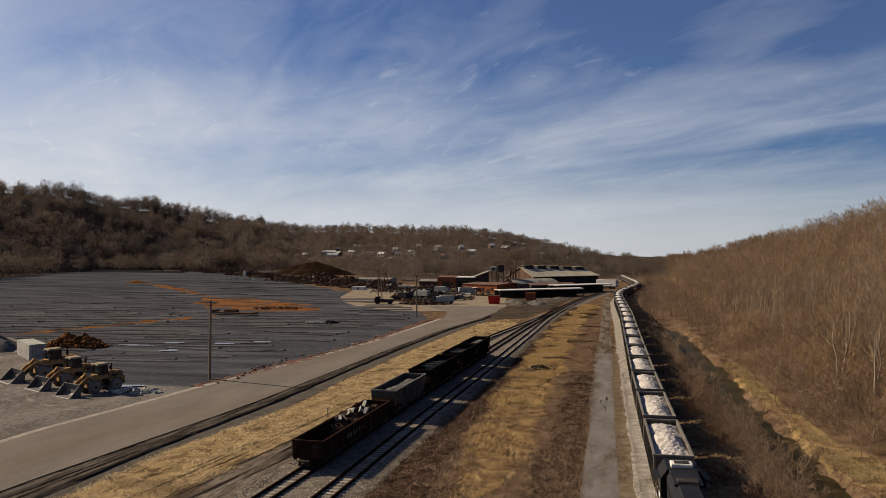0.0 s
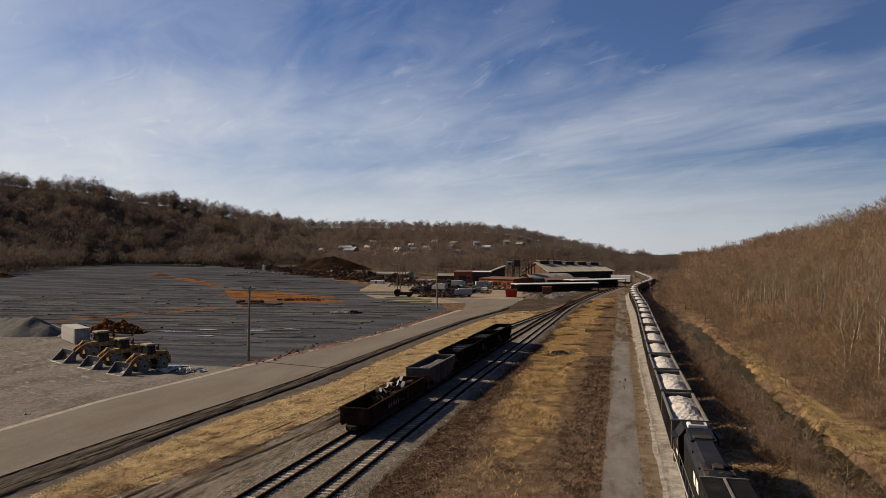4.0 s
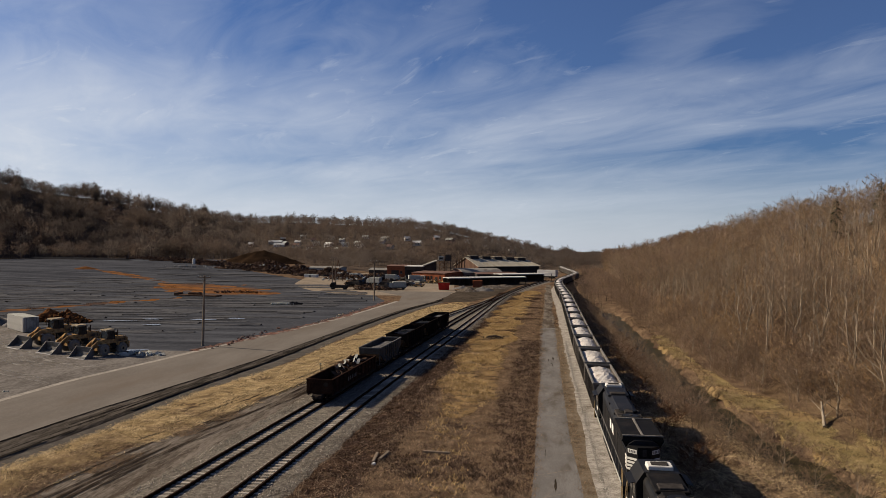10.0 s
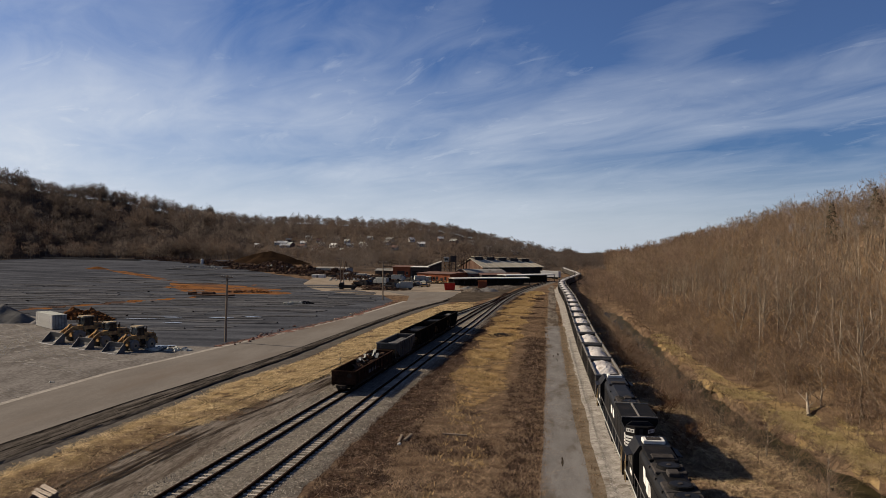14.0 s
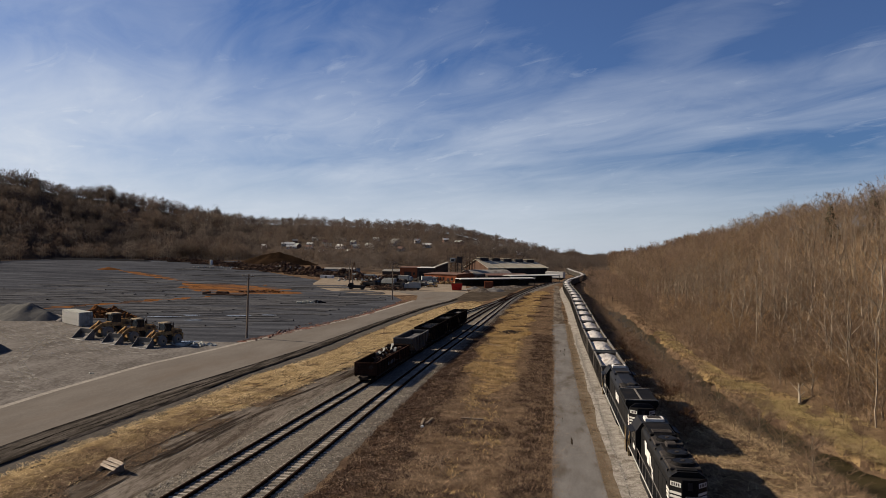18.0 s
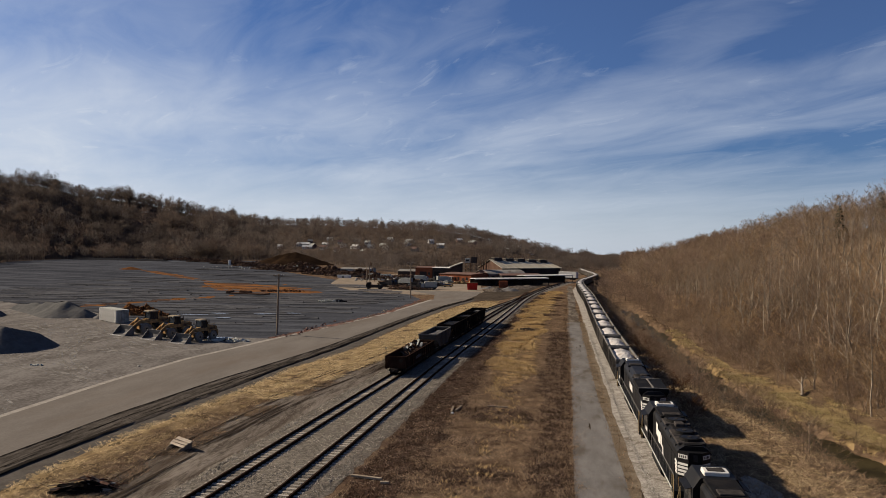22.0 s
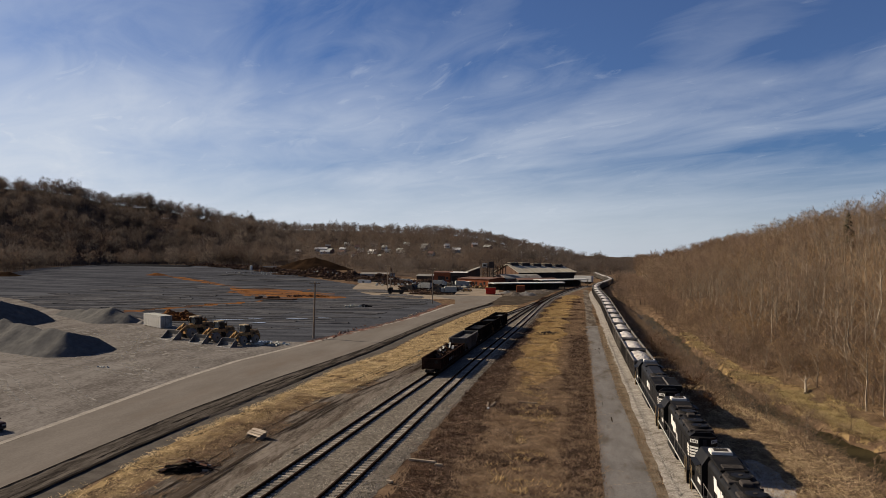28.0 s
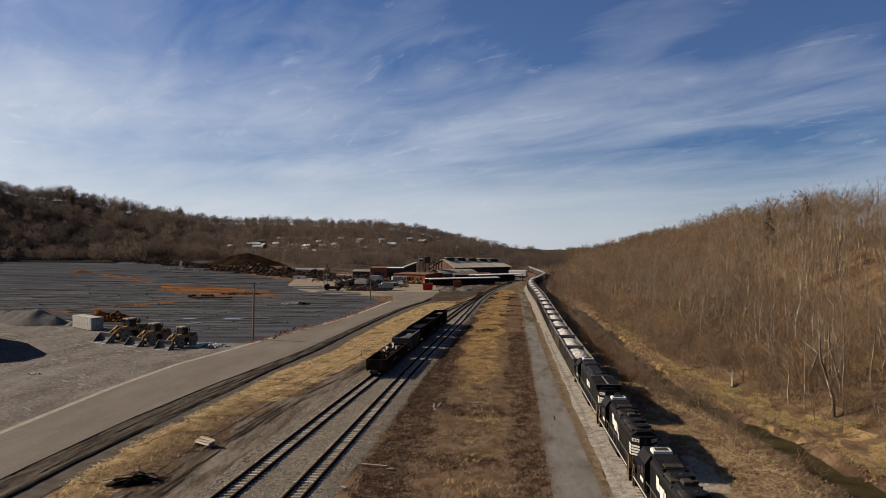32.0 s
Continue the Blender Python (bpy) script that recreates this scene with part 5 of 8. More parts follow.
# cars on the siding
g1 = thing("gondola_car", "low black gondola car half filled with scrap metal", "gondola car", "cars on the siding")
tub(g1, 18.3, 1.5, 1.2, 2.72, M["gondola_brown"], M["rust_inside"], 12, slope=0.35, rim_h=0.14)
for z in (1.45, 1.95, 2.4):
    part("end_rib", Mesh().box(-1.5, -0.1, z, 1.5, -0.004, z + 0.14), M["gondola_brown"], g1)
for x in (-1.2, 1.2):
    part("end_post", Mesh().box(x - 0.08, -0.14, 1.2, x + 0.08, -0.104, 2.7), M["gondola_brown"], g1)
part("brake_wheel", Mesh().tube((0.8, -0.2, 2.3), (0.8, -0.16, 2.3), 0.28, n=14), M["truck_steel"], g1)
srng = random.Random(4)
scr = thing("scrap_load", "tangled scrap metal with pale bent sheets in the gondola", "scrap metal")
for k in range(120):
    yy = srng.uniform(7.2, 17.6)
    c = Vector((srng.uniform(-1.1, 1.1), yy, 1.5 + srng.uniform(0, 1.55) * math.sin(3.14 * (yy - 6.5) / 11.8)))
    m = Matrix.Translation(c) @ Euler((srng.uniform(-1, 1), srng.uniform(-1, 1), srng.uniform(0, 6))).to_matrix().to_4x4()
    w = srng.uniform(0.1, 0.45)
    part("scrap_piece", Mesh().box(-w, -w * 1.6, -0.06, w, w * 1.6, srng.uniform(0.0, 0.2), m), M["scrap"], scr)
for k in range(12):
    yy = srng.uniform(8.6, 15.6)
    w, ln, bend = srng.uniform(0.14, 0.32), srng.uniform(0.35, 0.8), srng.uniform(-0.5, 0.5)
    m = Matrix.Translation((srng.uniform(-0.95, 0.75), yy, 2.0 + 0.75 * math.sin(3.14 * (yy - 6.5) / 11.8) + srng.uniform(-0.15, 0.3))) @ Euler((srng.uniform(0.2, 1.0), srng.uniform(-0.9, 0.1), srng.uniform(-0.7, 0.9))).to_matrix().to_4x4()
    rings = [[m @ Vector((sx * w * (1 - 0.3 * abs(t) * (k % 2)), t * ln, bend * t * t + dz)) for sx, dz in ((-1, 0), (1, 0), (1, 0.03), (-1, 0.03))] for t in (-1, -0.5, 0, 0.5, 1)]
    part("pale_sheet", Mesh().loft(rings), M["dusty_white" if k % 3 else "rim_steel"], scr, "pale bent sheet")
for k, w in enumerate((0.42, 0.34, 0.4, 0.3, 0.36)):
    part("side_mark", Mesh().box(1.62, 5.4 + 0.75 * k, 1.75, 1.632, 5.4 + 0.75 * k + w, 2.2), M["rim_steel"], g1, "faded pale mark")
m = place_on(TRACK_A, 9.2, 0) @ pose(0, -9.15, 0)
g1.matrix_basis, scr.matrix_basis = m, m


def ore_hopper(L, z1, mat, load, label, ribs=7, rim=None):
    b = thing("open_hopper_car", label, "hopper car", "cars on the siding")
    tub(b, L, 1.52, 1.25, z1, mat, M["hopper_sunlit"], ribs, slope=L * 0.26, rim=rim, rim_h=0.16)
    if load is not None:
        part("load", heap(-1.38, 1.38, 0.6, L - 0.5, z1 - 0.72, 0.8, 9, 1), load, b, "grey gravel load")
    else:
        for k in (0.36, 0.5, 0.64):
            part("cross_brace", Mesh().box(-1.43, L * k - 0.08, z1 - 0.3, 1.43, L * k + 0.08, z1 - 0.15), M["rim_steel"], b)
        part("divider", Mesh().prism_x([(L * 0.5 - 1.6, 1.4), (L * 0.5, z1 - 0.32), (L * 0.5 + 1.6, 1.4)], -1.4, 1.4), M["hopper_sunlit"], b, "tan centre ridge with sunlight put into its colour")
    return b


for y0, L, z1, mat, load, label, rim in (
        (20.6, 12.2, 3.45, "car_grey", "grey_stone", "grey open hopper car loaded with gravel", "rim_steel"),
        (34.9, 15.0, 3.6, "car_black", None, "black empty open hopper car with cross braces", None),
        (51.8, 11.0, 3.6, "car_black", None, "black empty open hopper car", None),
        (64.4, 10.6, 3.6, "car_black", "grey_stone", "black open hopper car partly filled with stone", None)):
    hcar = ore_hopper(L, z1, M[mat], M[load] if load else None, label, rim=M[rim] if rim else None)
    hcar.matrix_basis = place_on(TRACK_A, y0 + L / 2, 0) @ pose(0, -L / 2, 0)

# ---------------------------------------------------------------- trees
def bare_tree(seed, h, limbs=12, twigs=5, fine=4, tw=0.03, spread=0.36, trunk_r=0.16, lean=0.05, first=0.3, sides=4, simple=False, rise=(0.35, 1.05)):
    """Triangles of one leafless tree: trunk, limbs and forked twigs. Returns (trunk verts, faces), (twig verts, faces)."""
    rng = np.random.RandomState(seed)
    tv, tf, bv, bf = [], [], [], []

    def cone(v, f, p, q, r0, r1, n):
        d = q - p
        d = d / (np.linalg.norm(d) + 1e-9)
        a = np.cross(d, (0, 0, 1.0) if abs(d[2]) < 0.9 else (1.0, 0, 0))
        a /= np.linalg.norm(a)
        b = np.cross(d, a)
        k = len(v)
        for c, r in ((p, r0), (q, r1)):
            for i in range(n):
                t = 2 * math.pi * i / n
                v.append(c + r * (math.cos(t) * a + math.sin(t) * b))
        for i in range(n):
            j = (i + 1) % n
            f.append((k + i, k + j, k + n + j)); f.append((k + i, k + n + j, k + n + i))

    def blade(p, q, w):
        d = q - p
        s = np.cross(d, rng.randn(3)); s = s / (np.linalg.norm(s) + 1e-9) * w
        k = len(bv)
        bv.extend((p - s, p + s, q)); bf.append((k, k + 1, k + 2))

    pts = [np.array((0.0, 0.0, -0.3))]
    segs = 3 if simple else 5
    for i in range(segs):
        pts.append(pts[-1] + np.array((rng.randn() * lean * h / segs, rng.randn() * lean * h / segs, (h * 0.78 + 0.3) / segs)))
    for i in range(segs):
        cone(tv, tf, pts[i], pts[i + 1], trunk_r * (1 - i / segs * 0.85), trunk_r * (1 - (i + 1) / segs * 0.85), sides + 1)
    for k in range(limbs):
        t = first + (1 - first) * (k + rng.rand()) / limbs
        i = min(int(t * segs), segs - 1)
        p = pts[i] + (pts[i + 1] - pts[i]) * (t * segs - i)
        a = rng.rand() * 6.283 + k * 2.4
        ln = h * spread * (1.08 - 0.5 * t) * rng.uniform(0.7, 1.2)
        up = rng.uniform(*rise)
        d = np.array((math.cos(a), math.sin(a), up)); d /= np.linalg.norm(d)
        q1 = p + d * ln * 0.5
        q2 = q1 + (d + np.array((rng.randn() * .2, rng.randn() * .2, 0.3))) * ln * 0.5
        r = trunk_r * 0.42 * (1.05 - t * 0.8)
        if simple:
            blade(p, q2, max(r, tw))
        else:
            cone(tv, tf, p, q1, r, r * 0.6, 3); cone(tv, tf, q1, q2, r * 0.6, r * 0.2, 3)
        for j in range(twigs):
            s = rng.uniform(0.25, 1.0)
            b0 = p + (q1 - p) * min(1, s * 2) if s < 0.5 else q1 + (q2 - q1) * (s - 0.5) * 2
            dd = d + rng.randn(3) * 0.55; dd[2] = abs(dd[2]) * 0.8 + 0.15
            b1 = b0 + dd / np.linalg.norm(dd) * ln * rng.uniform(0.3, 0.55)
            blade(b0, b1, tw * 1.5)
            for _ in range(fine):
                c0 = b0 + (b1 - b0) * rng.uniform(0.2, 1.0)
                ee = dd / np.linalg.norm(dd) + rng.randn(3) * 0.6; ee[2] += 0.3
                blade(c0, c0 + ee / np.linalg.norm(ee) * ln * rng.uniform(0.16, 0.34), tw)
    return (np.array(tv), np.array(tf)), (np.array(bv), np.array(bf))



def crown_tree(seed, h, n, w, rx=0.30, rz=0.36, mid=0.58):
    """A far leafless tree: stem, a few limbs and a rounded crown of upswept twigs."""
    rng = np.random.RandomState(seed)
    trunk, limbs = bare_tree(seed, h, 5, 0, 0, 0.1, 0.4, 0.2, 0.04, 0.3, 3, True)
    d = rng.randn(n, 3)
    d /= np.linalg.norm(d, axis=1)[:, None]
    lob = 1 + 0.22 * np.sin(3 * np.arctan2(d[:, 1], d[:, 0]) + seed) + 0.15 * np.sin(5 * d[:, 2] + seed)
    r = rng.uniform(0.45, 1.0, n) ** 0.6 * lob
    p = d * r[:, None] * np.array((rx, rx, rz)) * h + np.array((0, 0, mid * h))
    out = d + np.array((0, 0, 0.5)) + rng.randn(n, 3) * 0.6
    out /= np.linalg.norm(out, axis=1)[:, None]
    side = np.cross(out, rng.randn(n, 3))
    side /= np.linalg.norm(side, axis=1)[:, None]
    ln = (h * rng.uniform(0.08, 0.17, n))[:, None]
    v = np.stack([p - side * w, p + side * w, p + out * ln], 1).reshape(-1, 3)
    f = np.arange(3 * n).reshape(-1, 3)
    return trunk, (np.concatenate([limbs[0], v]), np.concatenate([limbs[1], f + len(limbs[0])]))


def scatter(places, kinds, rng):
    """Joins copies of tree meshes: places rows of x, y, z, scale."""
    V, F, n = [], [], 0
    for x, y, z, s in places:
        v, f = kinds[rng.randint(len(kinds))]
        a = rng.uniform(0, 6.283)
        c, d = math.cos(a) * s, math.sin(a) * s
        V.append(np.stack([v[:, 0] * c - v[:, 1] * d + x, v[:, 0] * d + v[:, 1] * c + y, v[:, 2] * s * rng.uniform(0.9, 1.12) + z], 1))
        F.append(f + n)
        n += len(v)
    return np.concatenate(V), np.concatenate(F)


def woods(name, places, seed, kinds, mats, label):
    rng = np.random.RandomState(seed)
    state = rng.get_state()
    v, f = scatter(places, [k[0] for k in kinds], rng)
    w = tagged(new(name), label, "trees", "", "stuff")
    part("trunks", big_mesh(name + "_trunks", v, f, mats[0]), None, w)["kind"] = "stuff"
    rng.set_state(state)
    v, f = scatter(places, [k[1] for k in kinds], rng)
    part("twigs", big_mesh(name + "_twigs", v, f, mats[1]), None, w)["kind"] = "stuff"
    return w


HOUSES = ((-230, 575, 20), (-219, 560, 15), (-214, 566, 8), (-203, 570, 9), (-200, 554, 11), (-181, 556, 9), (-168, 547, 12), (-150, 540, 9), (-140, 543, 9), (-181, 539, 8), (-151, 519, 9), (-121, 563, 12), (-86, 530, 12), (-104, 510, 8), (-62, 560, 10), (-437, 688, 14), (-408, 690, 11), (-437, 646, 10), (-246, 566, 7), (-224, 590, 8), (-190, 578, 7), (-176, 586, 8), (-160, 566, 7), (-142, 580, 8), (-118, 545, 7), (-134, 528, 7), (-98, 560, 8), (-74, 575, 8), (-48, 590, 8), (-30, 570, 7), (-208, 600, 9), (-8, 600, 9))
trng = np.random.RandomState(11)
near_kinds = [bare_tree(20 + i, 16.0, 14, 4, 4, 0.018, (0.25, 0.42, 0.34)[i % 3], (0.15, 0.25, 0.19)[i % 3], (0.06, 0.13, 0.09)[i % 3], (0.40, 0.22, 0.30)[i % 3], rise=(0.5, 1.6)) for i in range(9)]
mid_kinds = [bare_tree(40 + i, 12, 9, 6, 4, 0.036, 0.38, 0.17, 0.09, 0.3, 3, True) for i in range(6)]
far_kinds = [crown_tree(60 + i, 14, 140, 0.185, (0.27, 0.34, 0.23)[i % 3], (0.36, 0.32, 0.40)[i % 3], (0.56, 0.52, 0.54)[i % 3]) for i in range(6)]
skyline_kinds = [crown_tree(70 + i, 12, 110, 0.14, (0.2, 0.27)[i % 2], 0.42, 0.56) for i in range(5)]
shrub_kinds = [bare_tree(80 + i, 4.5, 9, 5, 3, 0.018, 0.6, 0.05, 0.10, 0.06, 3, True) for i in range(4)]


def sprinkle(n, x0, x1, y0, y1, keep, smin=0.75, smax=1.2):
    out = []
    while len(out) < n:
        x, y = trng.uniform(x0, x1), trng.uniform(y0, y1)
        if keep(x, y):
            out.append((x, y, float(ground_z(x, y)) - 0.1, trng.uniform(smin, smax)))
    return out


in_view = lambda x, y: x < 40 + 0.58 * (y + 112) and x > 25 - 0.95 * (y + 60)
hill = lambda x, y: x > along(FOOT, y) + 1 and in_view(x, y)
near_hill = [(x, y, z, s * (0.9 + 0.2 * math.sin(x * 0.21 + 2 * math.sin(y * 0.07)) * math.sin(y * 0.16 + 1))) for x, y, z, s in sprinkle(760, 58, 130, -20, 190, hill, 0.55, 1.05)]
hill_sets = ([], [], [], [])
tone_rng = random.Random(71)
for q in near_hill:
    k = noise.noise(Vector((q[0] * 0.05, q[1] * 0.05, 9.0))) + tone_rng.uniform(-0.4, 0.4)
    hill_sets[0 if k < -0.25 else 1 if k < 0.05 else 2 if k < 0.3 else 3].append(q)
for name, places, seed, kinds, bark, tone, label in (
        ("hillside_woods", hill_sets[0], 1, near_kinds, "bark_pale", "twig_ash", "pale-trunked leafless trees in low sunlight"),
        ("hillside_oaks", hill_sets[1], 12, near_kinds[1::3] + near_kinds[2::3], "bark_mid", "twig", "broad grey-brown leafless trees among the hillside woods"),
        ("hillside_maples", hill_sets[2], 13, near_kinds, "bark_mid", "twig_warm", "warm brown leafless trees on the hillside"),
        ("hillside_beeches", hill_sets[3], 15, near_kinds[1::3] + near_kinds[::3], "bark_pale", "twig_gold", "leafless trees holding some tan withered leaves")):
    woods(name, places, seed, kinds, (M[bark], M[tone]), label)
def two_tones(places, step, cut):
    """Parts a wood into two, in drifts."""
    low, high = [], []
    for q in places:
        (low if noise.noise(Vector((q[0] * step, q[1] * step, 2.0))) + tone_rng.uniform(-0.3, 0.3) < cut else high).append(q)
    return low, high


grey_far, warm_far = two_tones(sprinkle(860, 56, 150, 150, 480, hill, 0.72, 1.32), 0.03, 0.2)
woods("hillside_woods_far", warm_far, 2, mid_kinds, (M["bark"], M["twig_warm"]), "leafless brown woods along the valley side")
woods("hillside_woods_far", grey_far, 22, mid_kinds, (M["bark_mid"], M["twig_ash"]), "grey-brown leafless woods along the valley side")
grey_low, gold_low = two_tones(sprinkle(450, 54, 130, -20, 260, hill, 0.5, 1.2) + sprinkle(900, 54, 84, -20, 110, hill, 0.5, 1.35), 0.08, 0.12)
woods("hillside_shrubs", grey_low, 6, shrub_kinds, (M["bark"], M["twig"]), "leafless understorey shrubs on the hillside")
woods("hillside_shrubs", gold_low, 26, shrub_kinds, (M["bark"], M["twig_gold"]), "tan-leaved understorey shrubs on the hillside")
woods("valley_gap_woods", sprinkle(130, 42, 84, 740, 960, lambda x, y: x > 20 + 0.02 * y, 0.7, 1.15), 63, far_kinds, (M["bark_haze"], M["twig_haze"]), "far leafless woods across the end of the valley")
woods("valley_end_woods", sprinkle(620, 62, 260, 440, 1350, lambda x, y: x > along(FOOT, y)), 3, far_kinds, (M["bark"], M["twig"]), "distant leafless woods closing the valley")


def left_hill(x, y):
    r, a = math.hypot(x - 26, y + 86), math.degrees(math.atan2(x - 26, y + 86))
    edge = along(LEFT, a, 2) - along(EDGE, a)
    if not (-48 < a < 4 and edge < r < along(LEFT, a, 2) + 262) or (x > 22 and y < 470) or (x > -80 and y < 392):
        return False
    for hx, hy, w in HOUSES:
        hr_, ha = math.hypot(hx - 26, hy + 86), math.degrees(math.atan2(hx - 26, hy + 86))
        if abs(a - ha) * 0.0175 * r < 5 and -17 < r - hr_ < 6:
            return False
    return True


far_h = sprinkle(4300, -760, 110, 240, 1250, left_hill, 0.55, 1.05)


def near_crest(x, y):
    r, a = math.hypot(x - 26, y + 86), math.degrees(math.atan2(x - 26, y + 86))
    return -46 < a < 0 and 0.86 < (r - along(LEFT, a, 2)) / 240.0 < 1.06


crest_h = sprinkle(650, -760, 110, 330, 1250, near_crest, 0.35, 0.8)
crest = []
for k, (x, y, z, s) in enumerate(far_h):
    a = math.degrees(math.atan2(x - 26, y + 86))
    w = (math.hypot(x - 26, y + 86) - along(LEFT, a, 2)) / 240.0
    if 0.85 < w < 1.08 and math.sin(a * 2.1) + math.sin(a * 0.9 + 1) > (-0.6 if a < -24 else 0.5):
        crest.append((x, y, z, s * ((1.15 if k % 3 else 1.5) if a < -24 else 0.8)))
far_h = [(x, y, z, s * (1 + 0.45 * noise.noise(Vector((x * 0.022, y * 0.022, 7.0)))) * (0.8 if math.degrees(math.atan2(x - 26, y + 86)) > -24 else 1.15)) for x, y, z, s in far_h]
woods("skyline_trees", crest[:330], 9, skyline_kinds, (M["bark_dark"], M["twig_dark"]), "taller bare trees along the skyline of the hills")
wood_rng = random.Random(44)
sets = ([], [], [], [], [])
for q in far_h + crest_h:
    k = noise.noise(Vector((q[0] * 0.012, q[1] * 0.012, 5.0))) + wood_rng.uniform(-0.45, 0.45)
    # trees beyond the plant take the tones with haze painted in
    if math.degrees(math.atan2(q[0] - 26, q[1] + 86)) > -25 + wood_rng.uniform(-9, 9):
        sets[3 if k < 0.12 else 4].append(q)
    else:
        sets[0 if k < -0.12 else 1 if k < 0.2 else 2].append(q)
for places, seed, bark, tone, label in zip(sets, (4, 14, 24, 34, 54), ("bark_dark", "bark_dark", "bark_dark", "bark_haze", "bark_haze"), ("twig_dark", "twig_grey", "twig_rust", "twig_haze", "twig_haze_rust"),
                                           ("dark leafless woods on the hills beyond the lot", "grey leafless woods on the hills beyond the lot", "rust-brown leafless woods on the hills beyond the lot", "grey-brown woods on the hill beyond the plant, painted pale for haze", "reddish leafless woods on the hill beyond the plant, paled for haze")):
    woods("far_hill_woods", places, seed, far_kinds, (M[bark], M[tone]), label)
woods("rail_side_thicket", sprinkle(85, 37.5, 46, -6, 44, lambda x, y: 38.6 + 1.2 * math.sin(y * 0.13) < x < along(CREEK, y) - 5.2, 0.16, 0.32) + sprinkle(110, 37.5, 44, 44, 150, lambda x, y: 38.4 + math.sin(y * 0.13) < x < along(CREEK, y) - 4.4, 0.1, 0.18) + sprinkle(300, 37.5, 62, 95, 420, lambda x, y: x > line(TRACK_T, y) + 6 + 3 * math.sin(y * 0.1) and (y > 150 or x > along(CREEK, y) + 4), 0.3, 0.62), 8, mid_kinds, (M["bark"], M["twig_warm"]), "leafless thicket between the train and the hillside")
bank = lambda x, y: along(CREEK, y) - 9 < x < along(CREEK, y) - 4.8
bank2 = lambda x, y: along(CREEK, y) + 3.6 < x < along(FOOT, y) + 3
woods("creek_brush", sprinkle(70, 36, 60, -45, 30, bank, 0.3, 0.7) + sprinkle(30, 36, 60, 20, 50, bank, 0.3, 0.6) + sprinkle(100, 36, 60, 50, 160, bank, 0.14, 0.28) + sprinkle(60, 44, 66, -40, 40, bank2, 0.3, 0.8) + sprinkle(170, 44, 66, 40, 260, bank2, 0.5, 1.25), 5, shrub_kinds, (M["bark"], M["twig"]), "leafless brush along the creek")

woods("foot_shrubs", sprinkle(230, 50, 70, -32, 75, lambda x, y: along(CREEK, y) + (9.5 if y < 20 else 5.5) + 1.5 * math.sin(y * 0.3) < x < along(FOOT, y) + 7, 0.45, 1.0), 46, shrub_kinds, (M["bark_mid"], M["twig_warm"]), "reddish leafless shrubs at the foot of the hillside")
woods("bank_thicket", sprinkle(150, 36, 56, -20, 120, lambda x, y: along(CREEK, y) - 7.5 < x < along(CREEK, y) - 4.4 + 0.6 * math.sin(y * 0.4), 0.3, 0.62), 45, shrub_kinds, (M["bark_mid"], M["twig_ash"]), "grey leafless thicket on the near bank of the creek")

# single trees along the creek
tree_meshes = [(big_mesh("trunk", *k[0], M["bark_pale"]), big_mesh("crown", *k[1], M["twig_ash"])) for k in [bare_tree(100 + i, 6.4, 18, 6, 6, 0.021, 0.62, 0.14, 0.14, 0.16, 5, rise=(0.5, 1.5)) for i in range(6)]]
srng = np.random.RandomState(17)
spots = [(c, y) for y, c in ((-26, 51.3), (-21, 49.2), (-16, 50.6), (-12, 48.3), (-6, 47.2), (-1, 49.1), (3, 46.4), (7, 45.0), (10, 47.6), (14, 44.2), (19, 43.6), (22, 46.2), (27, 42.9), (33, 44.4), (38, 42.2), (44, 41.7), (52, 41.8), (60, 41.4), (70, 40.8), (82, 40.3), (95, 40.6), (108, 40.2), (6, 58), (14, 56.5), (-8, 60.5), (25, 55), (-2, 61), (36, 54.5), (48, 53.5), (60, 53))]
for i, (x, y) in enumerate(spots):
    x = max(x, along(CREEK, y) + 4.5) if x > 52.5 else min(x, along(CREEK, y) - 4.2)
    t = thing("bare_tree", "leafless grey-barked tree beside the creek", "tree", "trees along the creek", pose(x, y, float(ground_z(x, y)) - 0.05, 0, 0, srng.uniform(0, 360)) @ Matrix.Scale((srng.uniform(0.42, 0.72) if x < along(CREEK, y) else srng.uniform(0.75, 1.15)), 4))
    tm = tree_meshes[i % 6]
    part("trunk", tm[0], None, t)
    part("crown", tm[1], None, t, "bare twigs")

# conifers on the ridge
for x, y, h in ((110, 150, 12), (121, 147, 14), (124, 150, 11.5)):
    t = thing("conifer", "dark green conifer on the ridge", "tree", "conifers on the ridge", pose(x, y, float(ground_z(x, y)) - 0.2))
    part("trunk", Mesh().tube((0, 0, 0), (0, 0, h), 0.2, 0.05, 6), M["bark_dark"], t)
    m = Mesh()
    for k in range(150):
        u = srng.rand() ** 0.7
        a, z, r = srng.uniform(0, 6.28), 1.5 + (h - 1.5) * u, (h * 0.27) * (1 - u) + 0.25
        p, q = Vector((0.1 * math.cos(a), 0.1 * math.sin(a), z)), Vector((r * math.cos(a), r * math.sin(a), z - 0.35 * r))
        s = Vector((-math.sin(a), math.cos(a), 0)) * 0.3 * r
        m.add([p, q + s, q - s + Vector((0, 0, 0.15))], [(0, 1, 2)])
    part("crown", m, M["conifer"], t)

